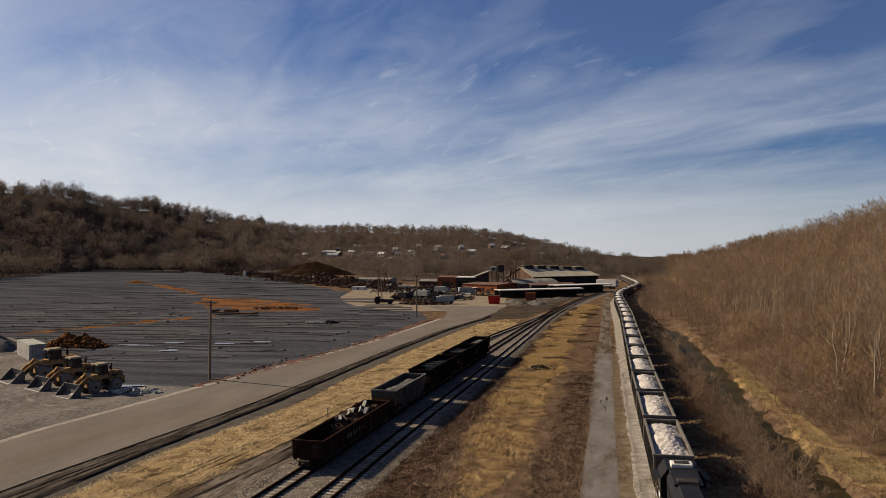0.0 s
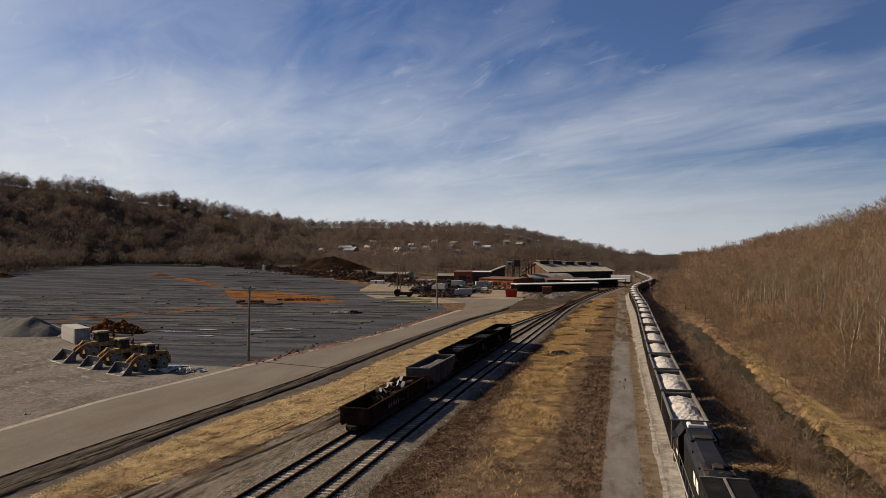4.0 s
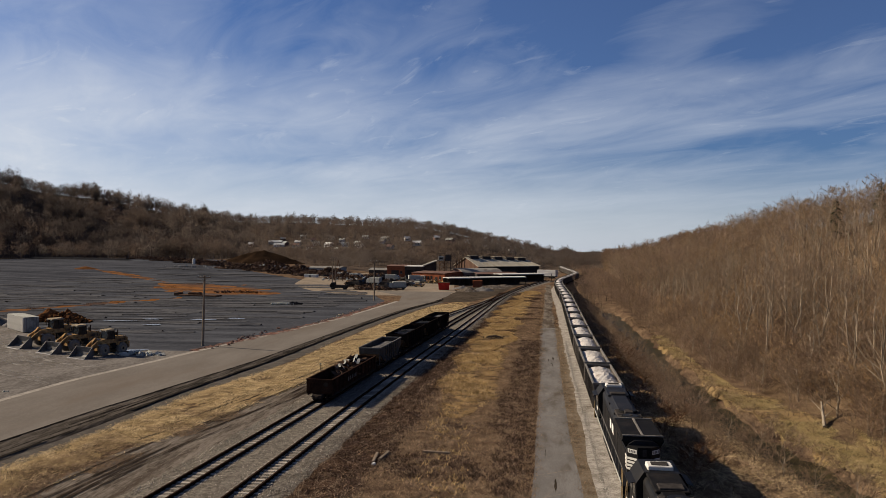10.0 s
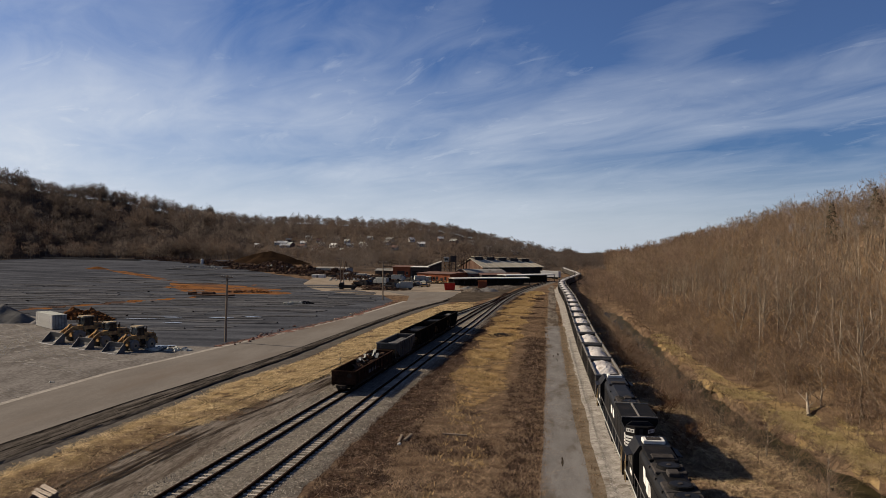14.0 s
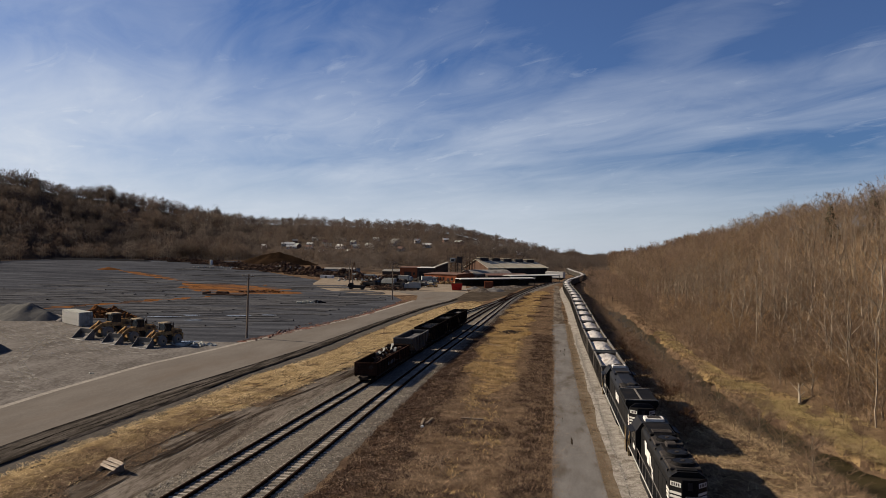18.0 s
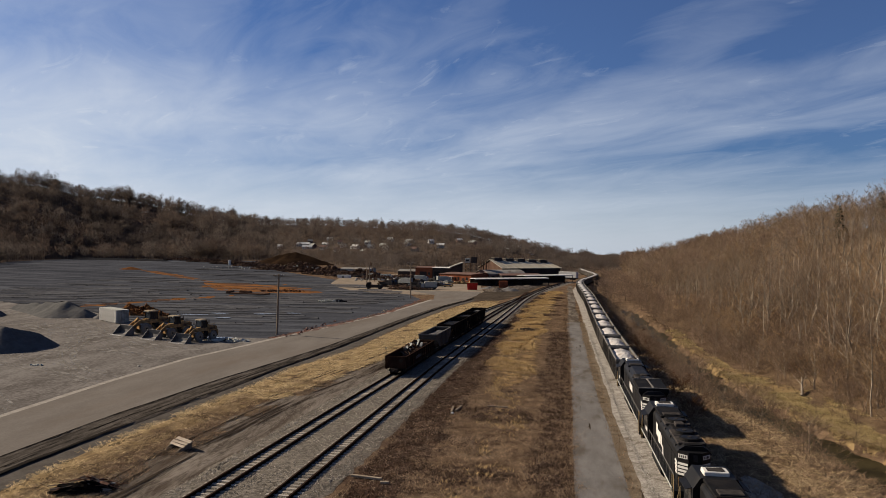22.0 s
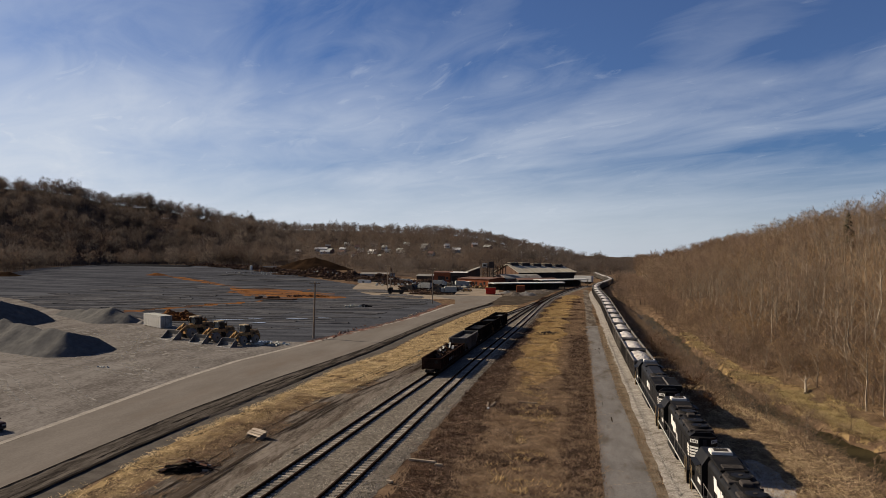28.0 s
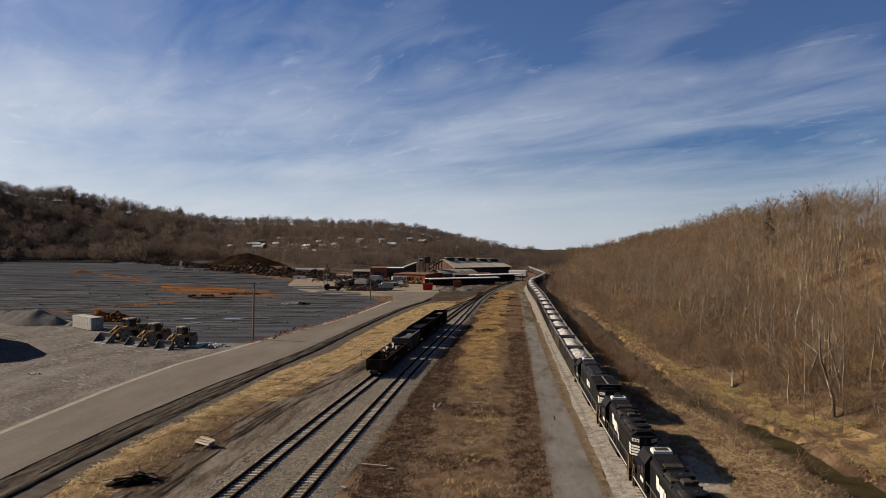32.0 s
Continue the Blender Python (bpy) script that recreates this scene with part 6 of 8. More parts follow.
# ---------------------------------------------------------------- gravel yard and lot
def wheel_loader(label):
    """An articulated wheel loader facing -y, bucket on the ground."""
    b = thing("wheel_loader", label, "wheel loader", "parked wheel loaders")
    hood = part("engine_hood", Mesh().loft([[(-0.95, 0.75, 1.75), (0.95, 0.75, 1.75), (0.95, 3.1, 1.75), (-0.95, 3.1, 1.75)], [(-0.95, 0.75, 2.55), (0.95, 0.75, 2.55), (0.95, 3.15, 2.4), (-0.95, 3.15, 2.4)], [(-0.7, 0.85, 2.8), (0.7, 0.85, 2.8), (0.7, 2.95, 2.6), (-0.7, 2.95, 2.6)]]), M["yellow_paint"], b)
    for sx in (-1, 1):
        for k in range(5):
            part("louvre", Mesh().box(sx * 0.955 - 0.012, 1.5 + 0.22 * k, 1.95, sx * 0.955 + 0.012, 1.62 + 0.22 * k, 2.4), M["dark_metal"], hood)
    part("rear_frame", Mesh().loft([[(-0.75, 0.3, 0.85), (0.75, 0.3, 0.85), (0.75, 3.1, 0.95), (-0.75, 3.1, 0.95)], [(-0.8, 0.3, 1.74), (0.8, 0.3, 1.74), (0.8, 3.1, 1.74), (-0.8, 3.1, 1.74)]]), M["dark_metal"], b)
    part("counterweight", Mesh().chamfer(-1.25, 2.9, 0.85, 1.25, 3.4, 1.95, 0.18), M["yellow_paint"], b)
    part("grille", Mesh().box(-0.75, 3.16, 1.97, 0.75, 3.2, 2.4), M["dark_metal"], b)
    part("hitch", Mesh().tube((0, -0.15, 0.7), (0, -0.15, 1.8), 0.28, n=12), M["dark_metal"], b)
    part("front_frame", Mesh().loft([[(-0.55, -2.5, 0.8), (0.55, -2.5, 0.8), (0.6, -0.3, 0.8), (-0.6, -0.3, 0.8)], [(-0.5, -2.3, 1.5), (0.5, -2.3, 1.5), (0.6, -0.3, 1.5), (-0.6, -0.3, 1.5)], [(-0.45, -1.6, 2.45), (0.45, -1.6, 2.45), (0.5, -0.7, 2.45), (-0.5, -0.7, 2.45)]]), M["yellow_paint"], b)
    cab = part("cab_base", Mesh().loft([[(-0.8, -0.75, 1.75), (0.8, -0.75, 1.75), (0.8, 0.74, 1.75), (-0.8, 0.74, 1.75)], [(-0.82, -0.85, 2.35), (0.82, -0.85, 2.35), (0.82, 0.74, 2.35), (-0.82, 0.74, 2.35)]]), M["yellow_paint"], b)
    part("cab_glass", Mesh().loft([[(-0.74, -0.8, 2.35), (0.74, -0.8, 2.35), (0.74, 0.68, 2.35), (-0.74, 0.68, 2.35)], [(-0.68, -0.62, 3.62), (0.68, -0.62, 3.62), (0.68, 0.62, 3.62), (-0.68, 0.62, 3.62)]]), M["glass_dark"], cab)
    for sx in (-1, 1):
        for y0, y1 in ((-0.84, -0.66), (0.05, 0.05), (0.71, 0.65)):
            part("cab_post", Mesh().tube((sx * 0.79, y0, 2.32), (sx * 0.72, y1, 3.66), 0.055, n=6), M["dark_metal"], cab)
        part("mirror", Mesh().box(sx * 1.1 - 0.12, -0.95, 2.8, sx * 1.1 + 0.12, -0.9, 3.25), M["dark_metal"], cab)
        for z in (0.55, 0.95, 1.35):
            part("step", Mesh().box(sx * 1.0 - 0.2, -0.3, z, sx * 1.0 + 0.2, 0.15, z + 0.06), M["dark_metal"], b)
        part("deck_rail", Mesh().tube((sx * 0.98, 0.9, 1.8), (sx * 0.98, 0.9, 2.95), 0.03, n=5).tube((sx * 0.98, 2.6, 1.8), (sx * 0.98, 2.6, 2.95), 0.03, n=5).tube((sx * 0.98, 0.9, 2.95), (sx * 0.98, 2.6, 2.95), 0.03, n=5), M["yellow_paint"], b)
    part("cab_roof", Mesh().chamfer(-0.92, -0.98, 3.64, 0.92, 0.85, 3.86, 0.1), M["tyre_rim"], cab, "dusty tan cab roof")
    for sx in (-0.6, 0.6):
        part("work_lamp", Mesh().chamfer(sx - 0.12, -1.06, 3.56, sx + 0.12, -0.96, 3.74, 0.03), M["dusty_white"], cab)
    part("exhaust", Mesh().tube((0.35, 1.6, 2.7), (0.35, 1.6, 3.7), 0.09, n=8), M["dark_metal"], b)
    part("air_cleaner", Mesh().tube((-0.4, 1.9, 2.7), (-0.4, 1.9, 3.25), 0.17, n=10), M["dark_metal"], b)
    for sx in (-1, 1):
        for wy in (-1.75, 1.75):
            w = part("wheel", Mesh().tube((sx * 0.82, wy, 0.9), (sx * 0.95, wy, 0.9), 0.74, 0.9, 22).tube((sx * 0.95, wy, 0.9), (sx * 1.42, wy, 0.9), 0.9, 0.9, 22).tube((sx * 1.42, wy, 0.9), (sx * 1.54, wy, 0.9), 0.9, 0.72, 22), M["tyre_dust"], b, "dusty ribbed tyre")
            part("rim", Mesh().tube((sx * 1.4, wy, 0.9), (sx * 1.56, wy, 0.9), 0.5, 0.44, 16), M["tyre_rim"], w, "dusty yellow wheel rim")
            part("hub", Mesh().tube((sx * 1.55, wy, 0.9), (sx * 1.64, wy, 0.9), 0.2, 0.16, 10), M["dark_metal"], w)
            for k in range(16):
                a = 6.2832 * k / 16
                part("tread_bar", Mesh().box(min(sx * 0.93, sx * 1.46), wy + 0.9 * math.cos(a) - 0.05, 0.9 + 0.9 * math.sin(a) - 0.05, max(sx * 0.93, sx * 1.46), wy + 0.9 * math.cos(a) + 0.05, 0.9 + 0.9 * math.sin(a) + 0.05), M["tyre_dust"], w)
        part("rear_fender", Mesh().prism_x([(0.75, 1.5), (1.0, 1.98), (2.5, 1.98), (2.85, 1.5), (2.75, 1.45), (2.4, 1.88), (1.1, 1.88), (0.85, 1.45)], sx * 1.2 - 0.32, sx * 1.2 + 0.32), M["yellow_paint"], b)
        part("front_fender", Mesh().prism_x([(-0.75, 1.55), (-1.0, 1.95), (-1.9, 1.95), (-1.9, 1.87), (-1.05, 1.87), (-0.85, 1.5)], sx * 1.18 - 0.3, sx * 1.18 + 0.3), M["yellow_paint"], b)
        part("lift_arm", Mesh().prism_x([(-0.75, 2.5), (-0.6, 2.15), (-2.3, 1.85), (-3.3, 1.2), (-4.25, 0.4), (-4.55, 0.62), (-3.6, 1.65), (-2.5, 2.4)], sx * 0.66 - 0.13, sx * 0.66 + 0.13), M["yellow_paint"], b)
        part("lift_cylinder", Mesh().tube((sx * 0.66, -0.5, 1.2), (sx * 0.66, -2.6, 1.75), 0.11, n=8), M["worn_edge"], b)
    part("tilt_lever", Mesh().prism_x([(-2.5, 1.9), (-2.3, 2.7), (-2.6, 2.75), (-3.1, 2.1), (-3.0, 1.5), (-2.7, 1.4)], -0.16, 0.16), M["yellow_paint"], b)
    part("tilt_cylinder", Mesh().tube((0, -1.0, 2.25), (0, -2.45, 2.6), 0.12, n=8), M["worn_edge"], b)
    part("tilt_link", Mesh().tube((0, -2.9, 1.6), (0, -4.3, 1.1), 0.09, n=6), M["dark_metal"], b)
    bk = [(-4.35, 0.06), (-4.25, 0.9), (-4.5, 1.65), (-4.62, 1.62), (-4.42, 0.9), (-4.55, 0.42), (-4.9, 0.2), (-6.05, 0.12), (-6.05, 0.04)]
    bucket = part("bucket", Mesh().prism_x(bk, -1.95, 1.95), M["bucket_steel"], b, "grey steel bucket")
    for sx in (-1, 1):
        part("bucket_side", Mesh().prism_x([(-4.4, 0.06), (-4.3, 0.95), (-4.55, 1.62), (-5.95, 0.2), (-6.0, 0.06)], sx * 1.93 - 0.04, sx * 1.93 + 0.04), M["bucket_steel"], bucket)
    part("cutting_edge", Mesh().box(-2.0, -6.3, 0.03, 2.0, -5.9, 0.10), M["worn_edge"], bucket, "bright worn cutting edge")
    return b


def rubble(name, cx_, cy_, rx, ry, n, smin, smax, mat, label, category, seed, height=0.6, lift=0.0):
    """A heap of broken pieces."""
    rng = np.random.RandomState(seed)
    m = Mesh()
    for _ in range(n):
        r, a = math.sqrt(rng.rand()), rng.uniform(0, 6.283)
        x, y = cx_ + rx * r * math.cos(a), cy_ + ry * r * math.sin(a)
        s = rng.uniform(smin, smax)
        z = float(ground_z(x, y)) + lift + height * (1 - r) * rng.uniform(0.3, 1) + s * 0.2
        mt = Matrix.Translation((x, y, z)) @ Euler(tuple(rng.uniform(-0.7, 0.7, 2)) + (rng.uniform(0, 6),)).to_matrix().to_4x4()
        m.box(-s * rng.uniform(0.4, 1), -s * rng.uniform(0.3, 0.8), -s * 0.35, s * rng.uniform(0.4, 1), s * rng.uniform(0.3, 0.8), s * rng.uniform(0.15, 0.5), mt)
    return tagged(part(name, m, mat), label, category, "", "stuff")


loader = wheel_loader("dusty yellow wheel loader with its bucket lowered, beside the container")
l2 = copy_thing(loader, pose(-51.2, 34.8, 0.02, 0, 0, -25) @ Matrix.Diagonal((1.08, 1.0, 1.1, 1)))
l3 = copy_thing(loader, pose(-43.4, 30.6, 0.02, 0, 0, -22) @ Matrix.Diagonal((1.02, 0.92, 1.06, 1)))
loader.matrix_basis = pose(-59.6, 40.4, 0.02, 0, 0, -28) @ Matrix.Scale(1.2, 4)
l2["label"] = "dusty yellow wheel loader parked between two others"
l3["label"] = "dusty yellow wheel loader parked beside pale rubble"

cont = thing("shipping_container", "long greyish-white ribbed steel container on the gravel", "container", "", pose(-80.0, 58.4, 0.02, 0, 0, -37))
body = part("body", Mesh().box(-5.5, -1.35, 0.1, 5.5, 1.35, 3.0), M["dusty_white"], cont)
part("roof_sheet", Mesh().chamfer(-5.56, -1.41, 3.0, 5.56, 1.41, 3.1, 0.02), M["dusty_white"], cont)
part("base_rail", Mesh().box(-5.55, -1.4, 0.0, 5.55, 1.4, 0.16), M["dark_metal"], cont)
rib_me = Mesh().prism_x([(0.0, 0.16), (0.0, 3.0), (-0.13, 3.0), (-0.13, 0.16)], -0.09, 0.09).data("rib", M["white_paint"])
for k in range(26):
    for sy in (-1, 1):
        r = part("rib", rib_me, None, body)
        r.matrix_basis = pose(-5.3 + 0.424 * k, -1.35 if sy < 0 else 1.41, 0)
part("door_leaf", Mesh().box(5.5, -1.25, 0.2, 5.56, -0.03, 2.95), M["dusty_white"], cont)
part("door_leaf", Mesh().box(5.5, 0.03, 0.2, 5.56, 1.25, 2.95), M["dusty_white"], cont)
for yy in (-0.9, -0.3, 0.3, 0.9):
    part("lock_rod", Mesh().tube((5.6, yy, 0.2), (5.6, yy, 2.95), 0.03, n=6), M["rim_steel"], cont)

ridge_pile("gravel_mound", ((-104, 30, 4.2), (-92, 22, 4.9), (-80, 16, 4.3), (-69.6, 11.6, 4.1), (-66.8, 16.5, 2.4)), 0.70, M["gravel_pile"], "long crested pile of grey crushed gravel on the yard", "gravel pile", 2)
ridge_pile("gravel_mound", ((-131, 24, 4.6), (-123, 40, 5.6), (-121.5, 55, 6.2), (-118.5, 63, 3.4)), 0.68, M["gravel_pile"], "large grey gravel pile at the back of the yard", "gravel pile", 3)
ridge_pile("gravel_mound", ((-126, 84, 1.4), (-112, 76, 2.6), (-99, 68, 3.7), (-93.5, 66.5, 2.2)), 0.55, M["gravel_pile"], "low grey gravel pile beside the container", "gravel pile", 4)
mound("dark_heap", -86.5, 65.0, 3.2, 2.4, 1.8, M["grey_stone"], "small dark stone heap by the container", "stone heap", 5, 1.2)
mound("earth_mound", -82.5, 76, 4.6, 3.6, 3.1, M["dirt_pile"], "orange-brown heap of excavated earth behind the loaders", "earth pile", 6, 0.9, 16, 40, 0.35)
mound("earth_mound", -89, 79, 4.4, 3, 2.7, M["dirt_pile"], "second orange-brown heap of excavated earth", "earth pile", 7, 0.9, 16, 40, 0.35)

rubble("earth_clods", -83.5, 74, 8, 3.6, 300, 0.2, 0.8, M["dirt_pile"], "clods of orange-brown earth around the heaps", "earth", 69, 2.6)

trail_rng = random.Random(31)
TRAILS = ([(-58, 4), (-66, 24), (-82, 44), (-106, 60)], [(-36, -8), (-52, 8), (-62, 28), (-72, 46)], [(-36, 16), (-48, 16), (-62, 28), (-90, 56), (-130, 82)], [(-120, 46), (-96, 48), (-86, 40), (-70, 30), (-52, 14)],
          [(-34.5, -30), (-46, -22), (-60, -8), (-80, 0)], [(-100, 58), (-140, 80), (-190, 125)], [(-33, -52), (-60, -38), (-110, -20)], [(-34, -12), (-60, 0), (-110, 6)], [(-48, 22), (-66, 34), (-88, 58)], [(-36, 4), (-58, 14), (-70, 6), (-110, 2)])
for k, pts in enumerate(TRAILS * 2):
    dx, dy = trail_rng.uniform(-4, 4), trail_rng.uniform(-4, 4)
    for q in (0.0, 1.9):
        moved = [(min(x + dx + q * 0.6, -33.6 - 0.012 * abs(y)), y + dy + q * 0.75) for x, y in pts]
        ribbon("tyre_trail", moved, trail_rng.uniform(0.4, 1.0), 0.072 + 0.0004 * k, M["yard_dust"], "faint tyre trail across the gravel yard", "tyre trail", 400 + k)

# graded windrows and dark furrows across the lot; lit and shaded contrast is in the colours
rng = np.random.RandomState(21)
rows_v, rows_f, rows_m = ([], []), ([], []), ([], [])
CLAY = ((-110, 200, 42, 18, -0.74), (-106, 120, 34, 2.6, 1.2), (-190, 278, 42, 5.5, -0.72), (-236, 311, 9, 5, -0.5))


def in_clay(x, y):
    n = 0.45 * noise.noise(Vector((x * 0.07, y * 0.13, 1.7))) + 0.35 * noise.noise(Vector((x * 0.22, y * 0.5, 4.1)))
    for px_, py_, rx, ry, turn in CLAY:
        dx, dy = x - px_, y - py_
        u, v_ = dx * math.cos(turn) + dy * math.sin(turn), -dx * math.sin(turn) + dy * math.cos(turn)
        if math.hypot(u / rx, v_ / ry) + n < 0.95:
            return True
    return False


yy = 50.0
while yy < 420:
    x1 = line(LOT_R, yy) - 3 - rng.uniform(0, 8)
    x0 = max(-100 - yy * 0.95, line(LOT_L, yy) + 14) + rng.uniform(-10, 10)
    cuts = np.sort(rng.uniform(x0, x1, rng.randint(3, 9)))
    ends = [x0, *cuts, x1]
    step_y = 1.9 + 0.014 * (yy - 50) + rng.uniform(0, 1.1)
    for a, b in zip(ends[:-1], ends[1:]):
        xs = np.arange(a + rng.uniform(0.5, 6), b - rng.uniform(0.5, 6), 1.6)
        if len(xs) < 4 or rng.rand() < 0.22 + np.clip((yy - 110) / 240, 0, 0.62):
            continue
        ph, off = rng.uniform(0, 6), rng.uniform(-0.9, 0.9)
        ysr = yy + off + 0.10 * (xs - x0) + 1.3 * np.sin(xs * 0.045 + yy * 0.13) + 0.55 * np.sin(xs * 0.17 + ph) + 0.3 * np.sin(xs * 0.47 + 2 * ph) + rng.uniform(-0.16, 0.16, len(xs))
        free = xs > line(YARD_TOP, ysr) + 1.5
        xs, ysr = xs[free], ysr[free]
        if len(xs) < 4:
            continue
        hh = rng.uniform(0.14, 0.42) * (0.75 + 0.25 * np.sin(xs * 0.13 + ph))
        ww = step_y * rng.uniform(0.22, 0.36) * (1 + 0.35 * np.sin(xs * 0.33 + ph))
        for kind in (0, 1):
            v, f = rows_v[kind], rows_f[kind]
            k = len(v)
            for x, yb, h, w in zip(xs, ysr, hh, ww):
                g = float(ground_z(x, yb)) + 0.06
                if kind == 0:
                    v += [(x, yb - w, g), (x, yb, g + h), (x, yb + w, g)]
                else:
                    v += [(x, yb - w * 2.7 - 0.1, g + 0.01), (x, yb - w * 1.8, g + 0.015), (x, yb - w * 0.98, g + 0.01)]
            for i in range(len(xs) - 1):
                clay_here = in_clay(xs[i], ysr[i])
                for j in range(2):
                    rows_m[kind].append(1 if clay_here else 0)
                    f.append((k + 3 * i + j, k + 3 * i + j + 1, k + 3 * i + j + 4, k + 3 * i + j + 3))
    yy += step_y
row_me = [big_mesh(nm, rows_v[k], rows_f[k], M[mt]) for k, nm, mt in ((0, "windrows", "lot_ridge_lit"), (1, "furrows", "lot_furrow_shade"))]
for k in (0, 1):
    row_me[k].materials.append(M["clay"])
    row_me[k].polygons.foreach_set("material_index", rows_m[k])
tagged(new("windrows", row_me[0]), "low parallel windrows of grey waste across the lot, painted lighter as if lit", "windrows", "", "stuff")
tagged(new("furrows", row_me[1]), "dark furrows between the windrows, damp and with shade painted in", "furrows", "", "stuff")


def patch(name, cx_, cy_, rx, ry, turn, lift, mat, label, category, seed, segs=40):
    rng = np.random.RandomState(seed)
    ph = rng.uniform(0, 6.28, 5)
    v = []
    for q in (0.0, 0.35, 0.7, 1.0):
        for j in range(segs):
            a = 6.28318 * j / segs
            k = 1 + 0.22 * math.sin(2 * a + ph[0]) + 0.16 * math.sin(3 * a + ph[1]) + 0.1 * math.sin(7 * a + ph[2]) + 0.06 * math.sin(13 * a + ph[3])
            px_, py_ = rx * q * k * math.cos(a), ry * q * k * math.sin(a)
            x, y = cx_ + px_ * math.cos(turn) - py_ * math.sin(turn), cy_ + px_ * math.sin(turn) + py_ * math.cos(turn)
            v.append((x, y, float(ground_z(x, y)) + lift))
    f = [(i * segs + j, i * segs + (j + 1) % segs, (i + 1) * segs + (j + 1) % segs, (i + 1) * segs + j) for i in range(3) for j in range(segs)]
    return tagged(part(name, Mesh().add(v, f), mat, None, "", True), label, category, "", "structure")


patch("clay_patch", -110, 200, 40, 17, -0.74, 0.056, M["clay"], "orange clay spread over the grey lot", "clay", 31)
patch("clay_patch", -106, 120, 33, 2.3, 1.2, 0.058, M["clay"], "thin streak of orange clay on the lot", "clay", 32)
patch("clay_patch", -190, 278, 39, 4.5, -0.72, 0.058, M["clay"], "far streak of orange clay on the lot", "clay", 33)
mound("clay_heap", -236, 311, 7, 4, 1.6, M["dirt_pile"], "low heap of orange clay on the lot", "clay heap", 34, 1.1, 8, 22)
ridge_pile("dark_berm", ((-350, 420, 1.6), (-270, 408, 1.5)), 0.35, M["tarp_black"], "low black berm along the far edge of the lot", "berm", 35, 1.2)
ridge_pile("dark_berm", ((-330, 275, 2.3), (-305, 270, 2.1)), 0.35, M["soil"], "low dark earth bank at the edge of the lot", "berm", 36, 1.0)
for k, (x, y, a) in enumerate(((-71, 78, 4.2), (-65.5, 83.0, 2.8), (-53.5, 84.0, 3.4), (-59, 71.5, 2.2), (-47, 88, 1.8), (-42, 34.5, 2.4))):
    patch("puddle", x, y, a, 0.9, 0.12, 0.2, M["puddle"], "shallow pale puddle between windrows", "puddle", 50 + k, 24)

# rusty steel slab lying on the clay, and small heaps
sl = thing("steel_slab", "long rusty steel trough lying on orange clay", "steel slab", "", pose(-88.5, 153.5, 0.5, 0, 0, -10))
part("plate", Mesh().chamfer(-7.5, -1.6, 0.0, 7.5, 1.6, 0.5, 0.1), M["rust_inside"], sl)
part("hump", Mesh().chamfer(-4.5, -0.8, 0.5, 0.5, 0.8, 1.3, 0.3), M["scrap"], sl)
part("end_block", Mesh().chamfer(-9.6, -1.3, 0.0, -7.6, 1.3, 1.1, 0.15), M["scrap"], sl)


rubble("debris_heap", -50.5, 129, 3.6, 1.6, 110, 0.12, 0.5, M["dusty_white"], "small heap of pale rubble on the lot", "rubble", 61, 0.7, 0.3)
rubble("debris_heap", -47.2, 129.5, 2.6, 1.2, 80, 0.15, 0.5, M["tarp_black"], "dark rubble beside the pale heap", "rubble", 62, 0.6, 0.3)
rubble("snow_scraps", -38.4, 31, 4.2, 1.7, 60, 0.15, 0.6, M["dusty_white"], "pale broken concrete behind the loaders", "rubble", 63, 0.5)
rubble("white_scraps", -52.5, -1.9, 1.1, 0.4, 14, 0.1, 0.4, M["dusty_white"], "pale scraps lying on the gravel yard", "rubble", 64, 0.15)
rubble("white_scraps", -37.6, 0.6, 0.3, 0.3, 5, 0.1, 0.3, M["dusty_white"], "pale scrap beside the road", "rubble", 65, 0.1)
rubble("verge_stones", -25.2, 96, 1.0, 26, 60, 0.08, 0.24, M["debris_wood"], "pale stones along the shale verge", "stones", 66, 0.1, 0.05)
rubble("verge_stones", -30, 55, 1.4, 16, 50, 0.12, 0.4, M["red_shale"], "reddish stones along the lot edge", "stones", 67, 0.1, 0.05)
rubble("clay_clods", -86, 178, 9, 4, 130, 0.15, 0.5, M["clay"], "clods of orange clay on the lot", "clay", 68, 0.6, 0.3)


def utility_pole(h, label, arms=2, twin=False):
    p = thing("utility_pole", label, "utility pole", "utility poles")
    part("pole", Mesh().tube((0, 0, -0.3), (0, 0, h), 0.24, 0.17, 10), M["pole_wood"], p)
    if twin:
        part("pole", Mesh().tube((1.5, 0.4, -0.3), (0.9, 0.3, h * 0.96), 0.24, 0.17, 10), M["pole_wood"], p)
    for k in range(arms):
        z = h - 0.45 - 1.3 * k
        a = part("cross_arm", Mesh().box(-1.35, -0.2, z, 1.35, -0.08, z + 0.2), M["pole_wood"], p)
        for q in (-1.2, -0.7, 0.7, 1.2):
            part("insulator", Mesh().tube((q, -0.14, z + 0.2), (q, -0.14, z + 0.42), 0.06, 0.04, 8), M["dusty_white"], a)
        for q in (-1, 1):
            part("brace", Mesh().tube((q * 0.8, -0.15, z + 0.02), (0, -0.15, z - 0.6), 0.025, n=5), M["dark_metal"], p)
    return p


utility_pole(12.4, "weathered wooden utility pole between road and lot", 1).matrix_basis = pose(-33.2, 42.7, 0, 0, 1.6, -12)
utility_pole(13.0, "weathered wooden utility pole at the road bend", 1).matrix_basis = pose(-28.4, 151.5, 0, 0, 0, 10)
